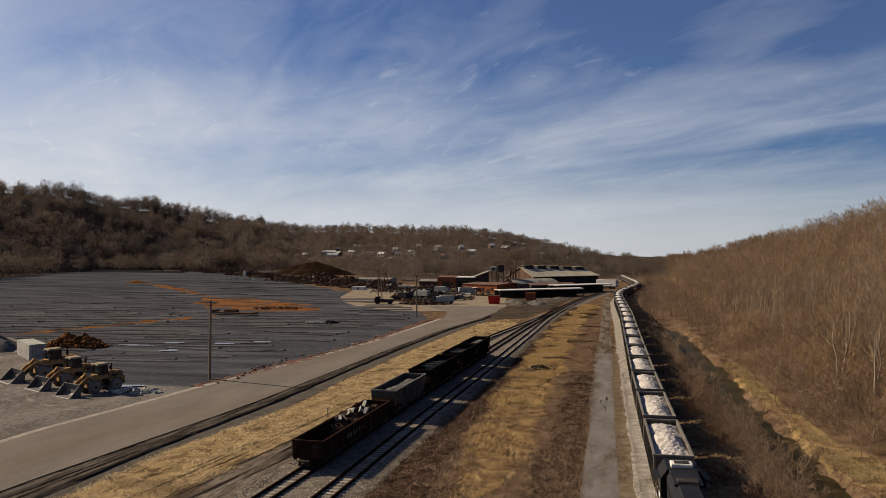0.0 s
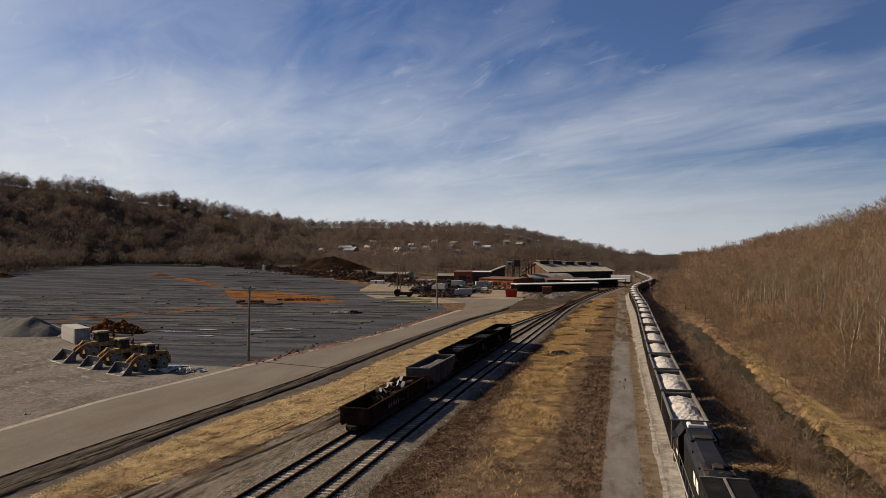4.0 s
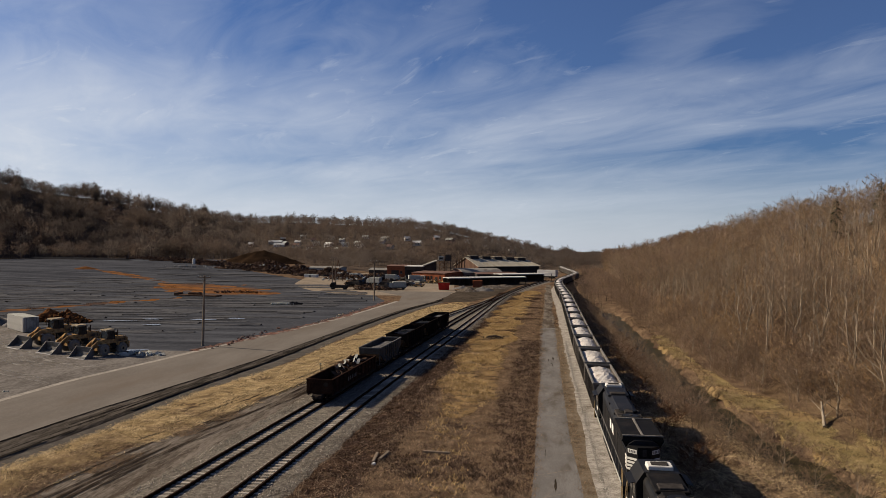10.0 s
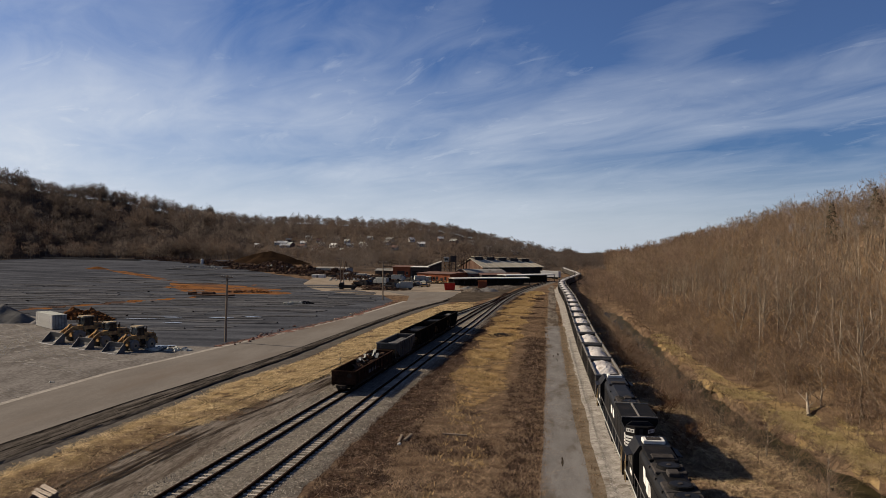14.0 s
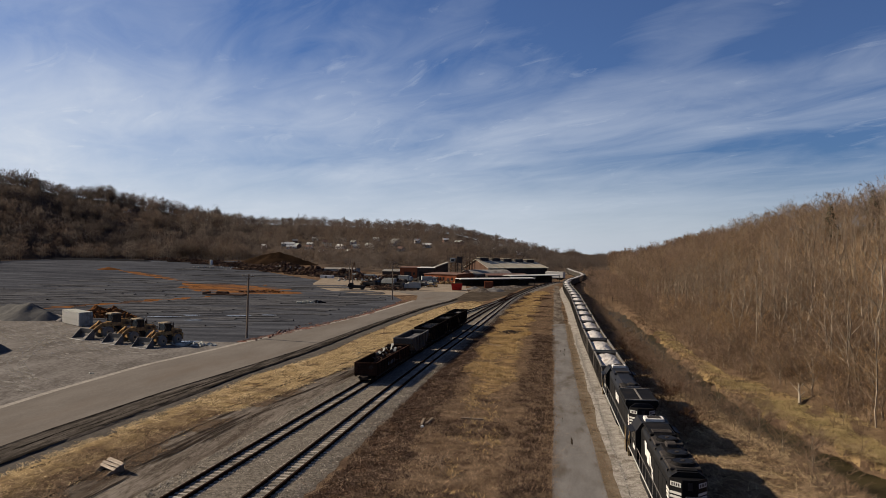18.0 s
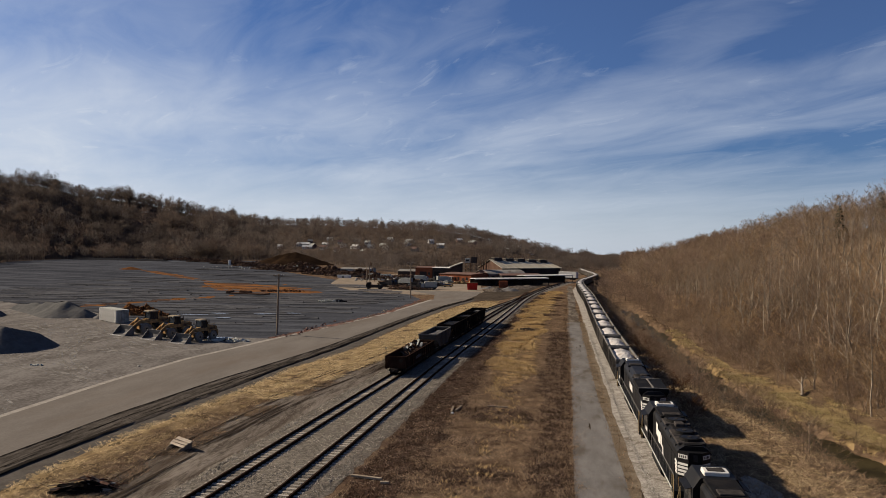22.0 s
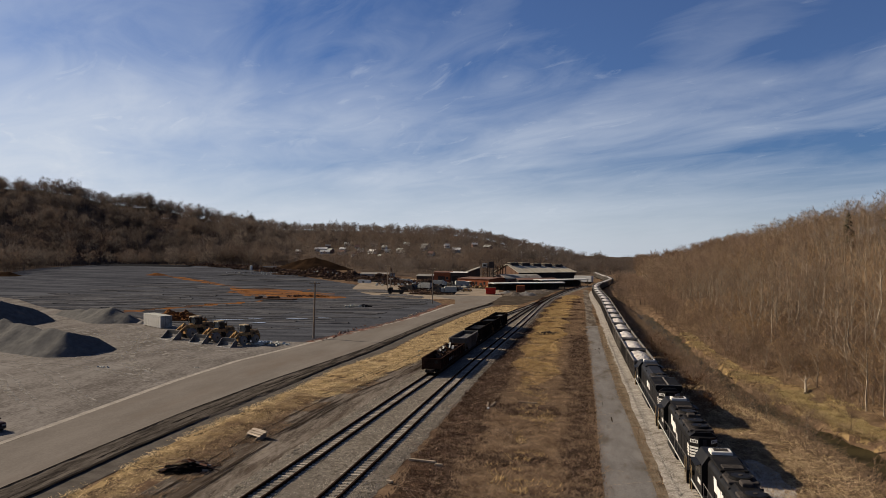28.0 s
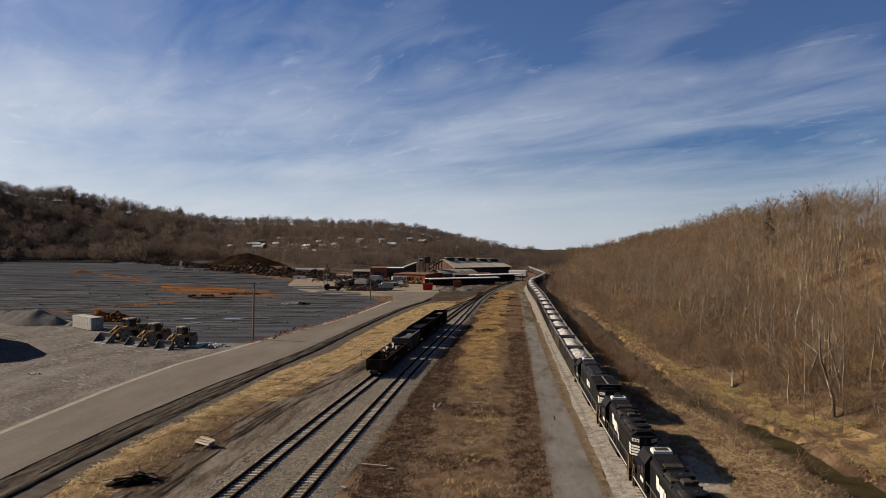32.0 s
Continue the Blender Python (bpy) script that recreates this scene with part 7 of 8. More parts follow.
utility_pole(12.2, "pair of leaning wooden utility poles by the plant yard", 1, True).matrix_basis = pose(-66.5, 233, 0, 0, 0, 10)


# ---------------------------------------------------------------- beside the tracks
pal = thing("timber_stack", "tilted deck of weathered grey boards on the straw", "timber", "", pose(-9.0, -39.4, 0.05, 0, 0, -30) @ Matrix.Scale(0.85, 4))
for k in range(1, 4):
    o = part("board", Mesh().chamfer(-1.5 + 0.08 * (k % 2), -0.15, 0, 1.45 - 0.1 * (k % 3), 0.15, 0.07, 0.015), M["grey_board"], pal)
    o.matrix_basis = pose(0.05 * k, -0.48 + 0.32 * k, 0.2 + 0.19 * k, 31, 0, (1, -2, 2, -1)[k])
o = part("board", Mesh().chamfer(-1.35, -0.16, 0, 1.35, 0.16, 0.08, 0.015), M["grey_board"], pal)
o.matrix_basis = pose(0.1, 0.70, 0.78, -40, 0, -3)
for x in (-1.1, 1.0):
    part("bearer", Mesh().prism_x([(-0.75, 0.0), (0.85, 0.0), (0.85, 0.62), (0.5, 0.72), (-0.75, 0.08)], x - 0.07, x + 0.07), M["pole_wood"], pal)
for x in (-0.75, -0.35):
    part("leg", Mesh().box(x - 0.04, -0.72, -0.05, x + 0.04, -0.62, 0.26), M["pole_wood"], pal)

jr = random.Random(8)
junk = thing("junk_heap", "charred heap of black rubber and broken brown wood on straw", "junk heap", "", pose(-10.1, -51.0, 0.05, 0, 0, 24) @ Matrix.Scale(0.84, 4))
dome = lambda u, v: 0.85 * max(0.0, 1 - (u / 2.5) ** 2 - (v / 1.35) ** 2)
part("ash_bed", Mesh().loft([[(2.5 * q * math.cos(a * 0.4488) * (1 + 0.14 * math.sin(3 * a)), 1.35 * q * math.sin(a * 0.4488) * (1 + 0.16 * math.cos(2 * a)), z) for a in range(14)] for q, z in ((1.08, 0.0), (0.9, 0.14), (0.6, 0.42), (0.25, 0.62), (0.05, 0.66))]), M["char"], junk, "black ash")
for k in range(44):
    u, v = jr.uniform(-2.1, 2.1), jr.uniform(-1.1, 1.2)
    mt = Matrix.Translation((u, v, 0.06 + dome(u, v))) @ Euler((-0.5 * v + jr.uniform(-0.3, 0.3), 0.25 * u + jr.uniform(-0.3, 0.3), jr.uniform(-0.5, 0.5))).to_matrix().to_4x4()
    w, ln, bend = jr.uniform(0.10, 0.26), jr.uniform(0.35, 0.95), jr.uniform(-0.3, 0.15)
    rings = [[mt @ Vector((t * ln, sx * w * (1 - 0.25 * abs(t)), bend * t * t + dz)) for sx, dz in ((-1, 0), (1, 0), (1, 0.05), (-1, 0.05))] for t in (-1, -0.4, 0.3, 1)]
    low = v < -0.35 and -1.4 < u < 1.5
    part("black_sheet" if low else "bent_board", Mesh().loft(rings), M["char" if low else ("burnt_wood", "pole_wood", "scrap", "burnt_wood")[k % 4]], junk)
for k in range(34):
    u, v = jr.uniform(-2.3, 3.2), jr.uniform(-0.6, 1.5)
    mt = Matrix.Translation((u, v, 0.1 + dome(u, v))) @ Euler((jr.uniform(-0.3, 0.3), jr.uniform(-0.35, 0.35), jr.uniform(-0.8, 0.9))).to_matrix().to_4x4()
    ln, r = jr.uniform(0.3, 0.95), jr.uniform(0.025, 0.065)
    part("broken_stick", Mesh().tube(mt @ Vector((-ln, 0, 0)), mt @ Vector((ln, 0, jr.uniform(-0.1, 0.1))), r, r * 0.6, 5), M[("burnt_wood", "pole_wood", "burnt_wood", "debris_wood")[k % 4]], junk)
part("pale_rag", Mesh().chamfer(0.9, -0.5, 0.3, 1.35, -0.1, 0.46, 0.08), M["dusty_white"], junk)
part("pale_rag", Mesh().chamfer(1.9, 0.5, 0.2, 2.5, 0.75, 0.3, 0.05), M["dusty_white"], junk)


def loose_tie(x, y, a, ln, mat, label, tilt=0):
    o = thing("loose_timber", label, "timber", "", pose(x, y, 0.1, tilt, 0, a))
    part("beam", Mesh().chamfer(-ln / 2, -0.12, 0, ln / 2, 0.12, 0.17, 0.03), mat, o)
    return o


loose_tie(9.6, -44.6, -10, 2.6, M["debris_wood"], "pale loose timber in the scrub")
loose_tie(11.3, -45.6, 5, 0.7, M["debris_wood"], "short pale timber piece in the scrub")
loose_tie(13.1, -18.8, 84, 2.4, M["pole_wood"], "dark discarded tie standing in the scrub", 12)
loose_tie(12.8, -21.3, 80, 0.35, M["white_paint"], "small white block in the scrub")
loose_tie(12.5, -19.5, 95, 2.6, M["pole_wood"], "dark discarded tie in the scrub", 8)
loose_tie(17.3, -17.2, -4, 2.4, M["pole_wood"], "dark timber lying in dry grass")
loose_tie(8.2, -51, -20, 0.6, M["debris_wood"], "pale splinter beside the ballast")
rubble("scrub_sticks", 16.5, 62, 2.6, 2.4, 110, 0.1, 0.35, M["truck_steel"], "dark tangle of sticks in golden grass", "sticks", 71, 0.6)

car = thing("parked_car", "dark maroon car parked at the edge of the gravel yard", "car", "", pose(-38.6, -41.8, 0.06, 0, 0, 66) @ Matrix.Scale(1.1, 4))
part("body", Mesh().loft([[(-0.82, -2.3, 0.3), (0.82, -2.3, 0.3), (0.86, 2.3, 0.3), (-0.86, 2.3, 0.3)], [(-0.9, -2.4, 0.55), (0.9, -2.4, 0.55), (0.9, 2.4, 0.55), (-0.9, 2.4, 0.55)], [(-0.88, -2.3, 0.85), (0.88, -2.3, 0.85), (0.88, 2.35, 0.92), (-0.88, 2.35, 0.92)], [(-0.78, -2.1, 0.93), (0.78, -2.1, 0.93), (0.8, 2.25, 1.0), (-0.8, 2.25, 1.0)]]), M["maroon_paint"], car)
cabin = part("cabin", Mesh().loft([[(-0.8, -1.15, 0.93), (0.8, -1.15, 0.93), (0.8, 1.95, 0.98), (-0.8, 1.95, 0.98)], [(-0.66, -0.35, 1.42), (0.66, -0.35, 1.42), (0.66, 1.45, 1.44), (-0.66, 1.45, 1.44)]]), M["glass_dark"], car, "dark windows")
part("roof", Mesh().chamfer(-0.68, -0.4, 1.43, 0.68, 1.5, 1.5, 0.04), M["maroon_paint"], car)
for sx in (-1, 1):
    for y0, y1 in ((-1.12, -0.36), (0.5, 0.5), (1.92, 1.46)):
        part("pillar", Mesh().tube((sx * 0.8, y0, 0.94), (sx * 0.665, y1, 1.44), 0.045, n=6), M["maroon_paint"], cabin)
    for wy in (-1.5, 1.45):
        w = part("wheel", Mesh().tube((sx * 0.7, wy, 0.32), (sx * 0.92, wy, 0.32), 0.32, n=16), M["tyre"], car)
        part("rim", Mesh().tube((sx * 0.9, wy, 0.32), (sx * 0.94, wy, 0.32), 0.2, n=12), M["rim_steel"], w)
    part("headlight", Mesh().box(sx * 0.66 - 0.16, -2.42, 0.6, sx * 0.66 + 0.16, -2.36, 0.76), M["dusty_white"], car)
    part("tail_light", Mesh().box(sx * 0.7 - 0.12, 2.36, 0.65, sx * 0.7 + 0.12, 2.42, 0.85), M["red_box"], car)
    part("mirror", Mesh().chamfer(sx * 0.98 - 0.09, -0.95, 0.98, sx * 0.98 + 0.09, -0.82, 1.12, 0.02), M["maroon_paint"], car)
part("bumper", Mesh().box(-0.85, -2.48, 0.32, 0.85, -2.38, 0.52), M["dark_metal"], car)


# ---------------------------------------------------------------- the plant
def frame_at(p, q):
    """A pose at p whose x axis runs to q (both x, y), and the distance."""
    d = Vector((q[0] - p[0], q[1] - p[1]))
    return pose(p[0], p[1], 0, 0, 0, math.degrees(math.atan2(d.y, d.x))), d.length


def pitched(name, m, w, d, eave, ridge, wall, roof, label, group="plant buildings", doors=(), windows=(), over=0.4, flat=False):
    """A hall of width w along local x and depth d along local y; ridge along x."""
    b = thing(name, label, "building", group, m)
    prof = [(0, -0.2), (0, eave), (d / 2, ridge - 0.12), (d, eave), (d, -0.2)]
    part("wall", Mesh().prism_x(prof, 0, w), wall, b)
    t = 0.12
    part("roof_slope", Mesh().prism_x([(-over, eave - over * (ridge - eave) / (d / 2)), (d / 2, ridge), (d / 2, ridge + t), (-over, eave + t - over * (ridge - eave) / (d / 2))], -over, w + over), roof, b)
    part("roof_slope", Mesh().prism_x([(d + over, eave - over * (ridge - eave) / (d / 2)), (d + over, eave + t - over * (ridge - eave) / (d / 2)), (d / 2, ridge + t), (d / 2, ridge)], -over, w + over), roof, b)
    for x, ww, h, mat in doors:
        part("door", Mesh().box(x, -0.06, 0.0, x + ww, -0.003, h), M[mat], b)
    for x, z, ww, h, mat in windows:
        wd = part("window", Mesh().box(x, -0.05, z, x + ww, -0.003, z + h), M[mat], b)
        part("sill", Mesh().box(x - 0.08, -0.12, z - 0.1, x + ww + 0.08, -0.003, z), M["dusty_white"], wd)
    return b


# brick office, lit side to the yard
m, w = frame_at((-41.5, 288), (-23.0, 276.5))
pitched("brick_office", m, w, 21, 4.1, 4.7, M["brick"], M["brown_roof"], "low red brick office building with white-framed doors",
        doors=((7.4, 2.2, 2.4, "dark_metal"), (15.5, 1.6, 2.2, "dark_metal")), windows=tuple((x, 1.1, 1.2, 1.5, "glass_dark") for x in (1.2, 3.4, 5.4, 10.6, 12.6, 18.2)))
aw = thing("door_canopy", "small white canopy over the office door", "canopy", "", m @ pose(8.5, -0.75, 2.5))
part("canopy_top", Mesh().chamfer(-1.5, -0.7, 0, 1.5, 0.7, 0.18, 0.04), M["white_paint"], aw)
for x in (-1.3, 1.3):
    part("post", Mesh().tube((x, -0.6, -2.5), (x, -0.6, 0), 0.06, n=6), M["white_paint"], aw)
m, w = frame_at((-59, 309), (-49, 307.5))
pitched("brick_garage", m, w, 12, 6.6, 7.2, M["brick"], M["brown_roof"], "brick garage with a wide dark door", doors=((2.6, 4.2, 4.4, "dark_metal"),), windows=((7.6, 2.6, 1.2, 1.4, "glass_dark"),))
m, w = frame_at((-48.6, 306), (-38.2, 304))
pitched("dark_shed", m, w, 12, 6.6, 7.0, M["dark_metal"], M["white_roof"], "dark open shed with a pale flat roof", doors=((1.0, 3.6, 4.6, "black_paint"), (5.6, 3.6, 4.6, "black_paint")))
# shed whose roof climbs towards the tower
m, w = frame_at((-38.0, 304.5), (-31.6, 306))
sh = thing("lean_shed", "dark shed with a pale roof climbing towards the tower", "building", "plant buildings", m)
part("wall", Mesh().loft([[(0, 0, 0), (w, 0, 0), (w, 10, 0), (0, 10, 0)], [(0, 0, 6.8), (w, 0, 9.4), (w, 10, 9.4), (0, 10, 6.8)]]), M["dark_metal"], sh)
part("roof", Mesh().loft([[(-0.4, -0.6, 6.75), (w + 0.5, -0.6, 9.52), (w + 0.5, 10.6, 9.52), (-0.4, 10.6, 6.75)], [(-0.4, -0.6, 7.2), (w + 0.5, -0.6, 9.95), (w + 0.5, 10.6, 9.95), (-0.4, 10.6, 7.2)]]), M["grey_roof"], sh)


def arched_hall(m, w, d, eave, top, wall, roof, label):
    """A hall whose roof is a low arch over its width d, drawn out along local x."""
    b = thing("arched_hall", label, "building", "plant buildings", m)
    arc = [(d * k / 14, eave + (top - eave) * math.sin(math.pi * k / 14) ** 0.8) for k in range(15)]
    part("wall", Mesh().prism_x([(0, -0.2)] + arc + [(d, -0.2)], 0, w), wall, b)
    shell = [(y - 0.15 if k == 0 else y + 0.15 if k == 14 else y, z + 0.02) for k, (y, z) in enumerate(arc)]
    part("roof_shell", Mesh().prism_x(shell + [(y, z + 0.28) for y, z in reversed(shell)], -0.5, w + 0.3), roof, b, "arched sheet roof")
    for k in range(4):
        part("wall_window", Mesh().box(1.5 + k * w / 4.5, -0.05, 1.4, 3.2 + k * w / 4.5, -0.004, 3.0), M["glass_dark"], b)
    return b


m, w = frame_at((-15.0, 288), (3.5, 300))
arched_hall(m, w, 16, 3.9, 5.9, M["brown_roof"], M["grey_roof"], "low hall with an arched grey-brown roof beside the office")
m, w = frame_at((-8, 286), (12, 294))
pitched("brown_hall", m, w, 10, 3.6, 4.4, M["dark_metal"], M["brown_roof"], "lower brown-roofed annex with dark walls")
# mill: its gable end faces the yard, its long side the tracks
m, w = frame_at((-11.0, 325), (21.7, 349))
mill = thing("rolling_mill", "large dark mill hall with tan roof and dark vents", "building", "plant buildings", m)
MD, EV, R0, R1 = 27.0, 6.3, 11.0, 9.4
part("long_wall", Mesh().box(0.0, 0.0, -0.2, w, 0.3, EV), M["dark_metal"], mill)
part("back_wall", Mesh().box(0.0, MD - 0.3, -0.2, w, MD, EV), M["dark_metal"], mill)
part("gable_wall", Mesh().prism_x([(0.3, -0.2), (0.3, EV), (MD / 2, R0 - 0.1), (MD - 0.3, EV), (MD - 0.3, -0.2)], 0.0, 0.3), M["gable_brown"], mill, "rust-brown sheet gable")
part("far_gable", Mesh().prism_x([(0.3, -0.2), (0.3, EV), (MD / 2, R1 - 0.1), (MD - 0.3, EV), (MD - 0.3, -0.2)], w - 0.3, w), M["gable_brown"], mill)
for y0, y1 in ((-0.9, MD / 2), (MD + 0.9, MD / 2)):
    rp = part("roof_slope", Mesh().loft([[(-0.8, y0, EV - 0.25), (w + 0.8, y0, EV - 0.25), (w + 0.8, y1, R1), (-0.8, y1, R0)], [(-0.8, y0, EV), (w + 0.8, y0, EV), (w + 0.8, y1, R1 + 0.2), (-0.8, y1, R0 + 0.2)]]), M["tan_roof"], mill, "weathered tan sheet roof")
    for k in range(13):
        t = (k + 0.5) / 13
        zr = R0 + (R1 - R0) * t
        part("roof_seam", Mesh().loft([[(t * w - 0.06, y0, EV + 0.01), (t * w + 0.06, y0, EV + 0.01), (t * w + 0.06, y1, zr + 0.2), (t * w - 0.06, y1, zr + 0.2)], [(t * w - 0.06, y0, EV + 0.1), (t * w + 0.06, y0, EV + 0.1), (t * w + 0.06, y1, zr + 0.3), (t * w - 0.06, y1, zr + 0.3)]]), M["tan_roof"], rp)
for k in range(5):
    t = (k + 0.5) / 5
    zr = R0 + (R1 - R0) * t
    v_ = part("ridge_vent", Mesh().prism_x([(MD / 2 - 2.6, zr - 0.9), (MD / 2 - 1.7, zr + 1.25), (MD / 2 + 1.7, zr + 1.25), (MD / 2 + 2.6, zr - 0.9)], t * w - 2.7, t * w + 2.7), M["dark_metal"], mill, "dark ridge vent")
    part("vent_cap", Mesh().box(t * w - 2.9, MD / 2 - 1.9, zr + 1.25, t * w + 2.9, MD / 2 + 1.9, zr + 1.36), M["tan_roof"], v_)
for k in range(13):
    part("wall_panel", Mesh().box(0.3 + k * w / 13.2, -0.09, 0.3, 0.2 + (k + 0.93) * w / 13.2, -0.004, EV - 0.4), M["dark_metal"], mill)
for k, (y, h) in enumerate(((3.0, 3.2), (9.5, 4.4), (17.5, 4.4), (23.5, 3.0))):
    part("gable_opening", Mesh().box(-0.06, y, 0.2, -0.004, y + 2.6, h), M["black_paint"], mill, "dark doorway")
for k in range(3):
    part("gable_chimney", Mesh().tube((-1.2, 17 + 3 * k, 0), (-1.2, 17 + 3 * k, 10.6 - 0.4 * k), 0.35, n=10), M["rust_inside"], mill, "rusty stack")

# hoist tower
tw = thing("hoist_tower", "open steel hoist tower with a pale cabin on top", "tower", "", pose(-27.4, 297, 0) @ Matrix.Scale(0.95, 4))
for sx in (-1.6, 1.6):
    for sy in (-1.6, 1.6):
        part("leg", Mesh().tube((sx, sy, 0), (sx * 0.8, sy * 0.8, 10.5), 0.16, n=6), M["rust_inside"], tw)
for k in range(5):
    z = 1.0 + 2.0 * k
    part("brace", Mesh().tube((-1.55, -1.55, z), (1.5, -1.5, z + 2), 0.09, n=5).tube((1.55, -1.55, z), (-1.5, -1.5, z + 2), 0.09, n=5), M["yellow_paint"], tw)
    part("platform", Mesh().box(-1.7, -1.7, z + 1.9, 1.7, 1.7, z + 2.0), M["rust_inside"], tw)
part("cabin", Mesh().chamfer(-1.6, -1.6, 10.5, 1.2, 1.6, 13.0, 0.1), M["dusty_white"], tw)
part("cabin_window", Mesh().box(-1.2, -1.64, 11.2, 0.8, -1.59, 12.3), M["glass_dark"], tw)
part("hopper_box", Mesh().chamfer(2.0, -1.8, 10.2, 5.0, 1.6, 13.8, 0.1), M["dark_metal"], tw)
for sx in (2.3, 4.7):
    part("box_leg", Mesh().box(sx - 0.15, -0.2, 0, sx + 0.15, 0.1, 10.2), M["dark_metal"], tw)


def loading_canopy(x0, y0, x1, y1, z, depth, label):
    m, w = frame_at((x0, y0), (x1, y1))
    c = thing("loading_canopy", label, "canopy", "plant canopies", m)
    part("roof_sheet", Mesh().prism_x([(-depth / 2, z - 0.5), (-depth / 2, z - 0.12), (0, z + 0.15), (depth / 2, z - 0.12), (depth / 2, z - 0.5), (0, z - 0.2)], 0, w), M["white_roof"], c, "white sheet roof")
    n = max(3, int(w / 5))
    for k in range(n + 1):
        for sy in (-1, 1):
            part("post", Mesh().box(k * w / n - 0.12, sy * depth * 0.42 - 0.12, -0.1, k * w / n + 0.12, sy * depth * 0.42 + 0.12, z - 0.3), M["dark_metal"], c)
    part("back_wall", Mesh().box(0.2, depth * 0.45, -0.1, w - 0.2, depth * 0.45 + 0.1, z - 0.45), M["dark_metal"], c)
    return c


loading_canopy(-18.5, 247, 15.2, 266, 3.6, 7, "long white-roofed loading canopy on dark posts")
loading_canopy(2, 284, 26.5, 302, 4.0, 8, "second white-roofed canopy behind the first")
tl = thing("white_trailer", "white box trailer beside the tracks", "trailer", "", pose(26.5, 330, 0, 0, 0, -25))
part("box", Mesh().chamfer(-5.5, -1.4, 1.3, 5.5, 1.4, 4.6, 0.1), M["white_paint"], tl)
part("frame", Mesh().box(-5.4, -1.0, 0.9, 5.4, 1.0, 1.3), M["dark_metal"], tl)
for x in (-4.2, -3.0, 3.5):
    part("wheel", Mesh().tube((x, -1.3, 0.5), (x, 1.3, 0.5), 0.5, n=12), M["tyre"], tl)
part("landing_leg", Mesh().box(1.4, -0.8, 0, 1.6, 0.8, 0.9), M["dark_metal"], tl)

rb = thing("red_dumpster", "bright red steel dumpster beside dirt heaps", "dumpster", "", pose(-14.5, 213, 0, 0, 0, 8))
part("tub", Mesh().loft([[(-2.0, -1.5, 0.1), (2.0, -1.5, 0.1), (2.0, 1.5, 0.1), (-2.0, 1.5, 0.1)], [(-2.3, -1.6, 2.9), (2.3, -1.6, 2.9), (2.3, 1.6, 2.9), (-2.3, 1.6, 2.9)]]), M["red_box"], rb)
part("lid", Mesh().box(-2.25, -1.55, 2.9, 2.25, 1.55, 3.05), M["rust_inside"], rb, "dull lid")
for x in (-1.4, -0.5, 0.5, 1.4):
    part("rib", Mesh().box(x - 0.06, -1.72, 0.2, x + 0.06, -1.56, 2.85), M["red_box"], rb)
rr = thing("rust_bin", "rusty red-brown scrap bin by the canopy", "bin", "", pose(-3.0, 235, 0, 0, 0, 5))
part("tub", Mesh().chamfer(-2.0, -1.5, 0.0, 2.0, 1.5, 3.0, 0.1), M["brick"], rr)
for x in (-1.5, 0, 1.5):
    part("rib", Mesh().box(x - 0.07, -1.62, 0.1, x + 0.07, -1.5, 2.9), M["brick"], rr)
for k, (x, y, r, h) in enumerate(((-4, 205, 5, 2.2), (1.5, 210, 4.5, 2.4), (4, 226, 6, 2.2), (-8, 222, 4, 1.8), (8, 240, 5, 1.6))):
    mound("slag_mound", x, y, r, r * 0.8, h * 0.7, M["grey_stone"] if k % 2 else M["dirt"], "grey slag heap beside the plant tracks", "slag heap", 80 + k, 1.1, 10, 24, 0.35)


def truck(m, colour, label, box=False):
    """A parked lorry or van: chassis, cab, body, wheels."""
    b = thing("parked_truck", label, "truck", "vehicles in the plant yard", m)
    part("chassis", Mesh().box(-3.4, -0.9, 0.6, 3.4, 0.9, 0.9), M["dark_metal"], b)
    c = part("cab", Mesh().loft([[(2.0, -1.1, 0.9), (3.7, -1.1, 0.9), (3.7, 1.1, 0.9), (2.0, 1.1, 0.9)], [(2.0, -1.1, 2.0), (3.6, -1.1, 2.0), (3.6, 1.1, 2.0), (2.0, 1.1, 2.0)], [(2.0, -1.0, 2.8), (3.0, -1.0, 2.8), (3.0, 1.0, 2.8), (2.0, 1.0, 2.8)]]), colour, b)
    part("windshield", Mesh().add([(3.62, -0.95, 2.02), (3.62, 0.95, 2.02), (3.08, 0.9, 2.72), (3.08, -0.9, 2.72)], [(0, 1, 2, 3)]), M["glass_dark"], c)
    part("body", Mesh().chamfer(-3.5, -1.2, 0.95, 1.8, 1.2, 3.3 if box else 1.8, 0.06), colour if box else M["dark_metal"], b)
    for x in (-2.4, 2.8):
        part("wheel", Mesh().tube((x, -1.15, 0.5), (x, 1.15, 0.5), 0.5, n=12), M["tyre"], b)
    return b


yr = random.Random(12)
for k in range(15):
    x, y = yr.uniform(-60, -30), yr.uniform(206, 268)
    truck(pose(x, y, 0.06, 0, 0, yr.uniform(-30, 30) + (180 if k % 2 else 0)), M[("dark_metal", "black_paint", "car_black", "rust_inside", "dark_metal", "dusty_white")[k % 6]], ("dark dump truck parked in the plant yard", "old dark lorry in the plant yard", "white box truck in the plant yard")[2 if k % 6 == 5 else k % 2], k % 6 == 5)
rubble("yard_scrap", -40, 207, 10, 3.5, 420, 0.15, 0.7, M["scrap"], "dark scrap and machine parts along the yard", "scrap", 91, 1.2, 0.1)
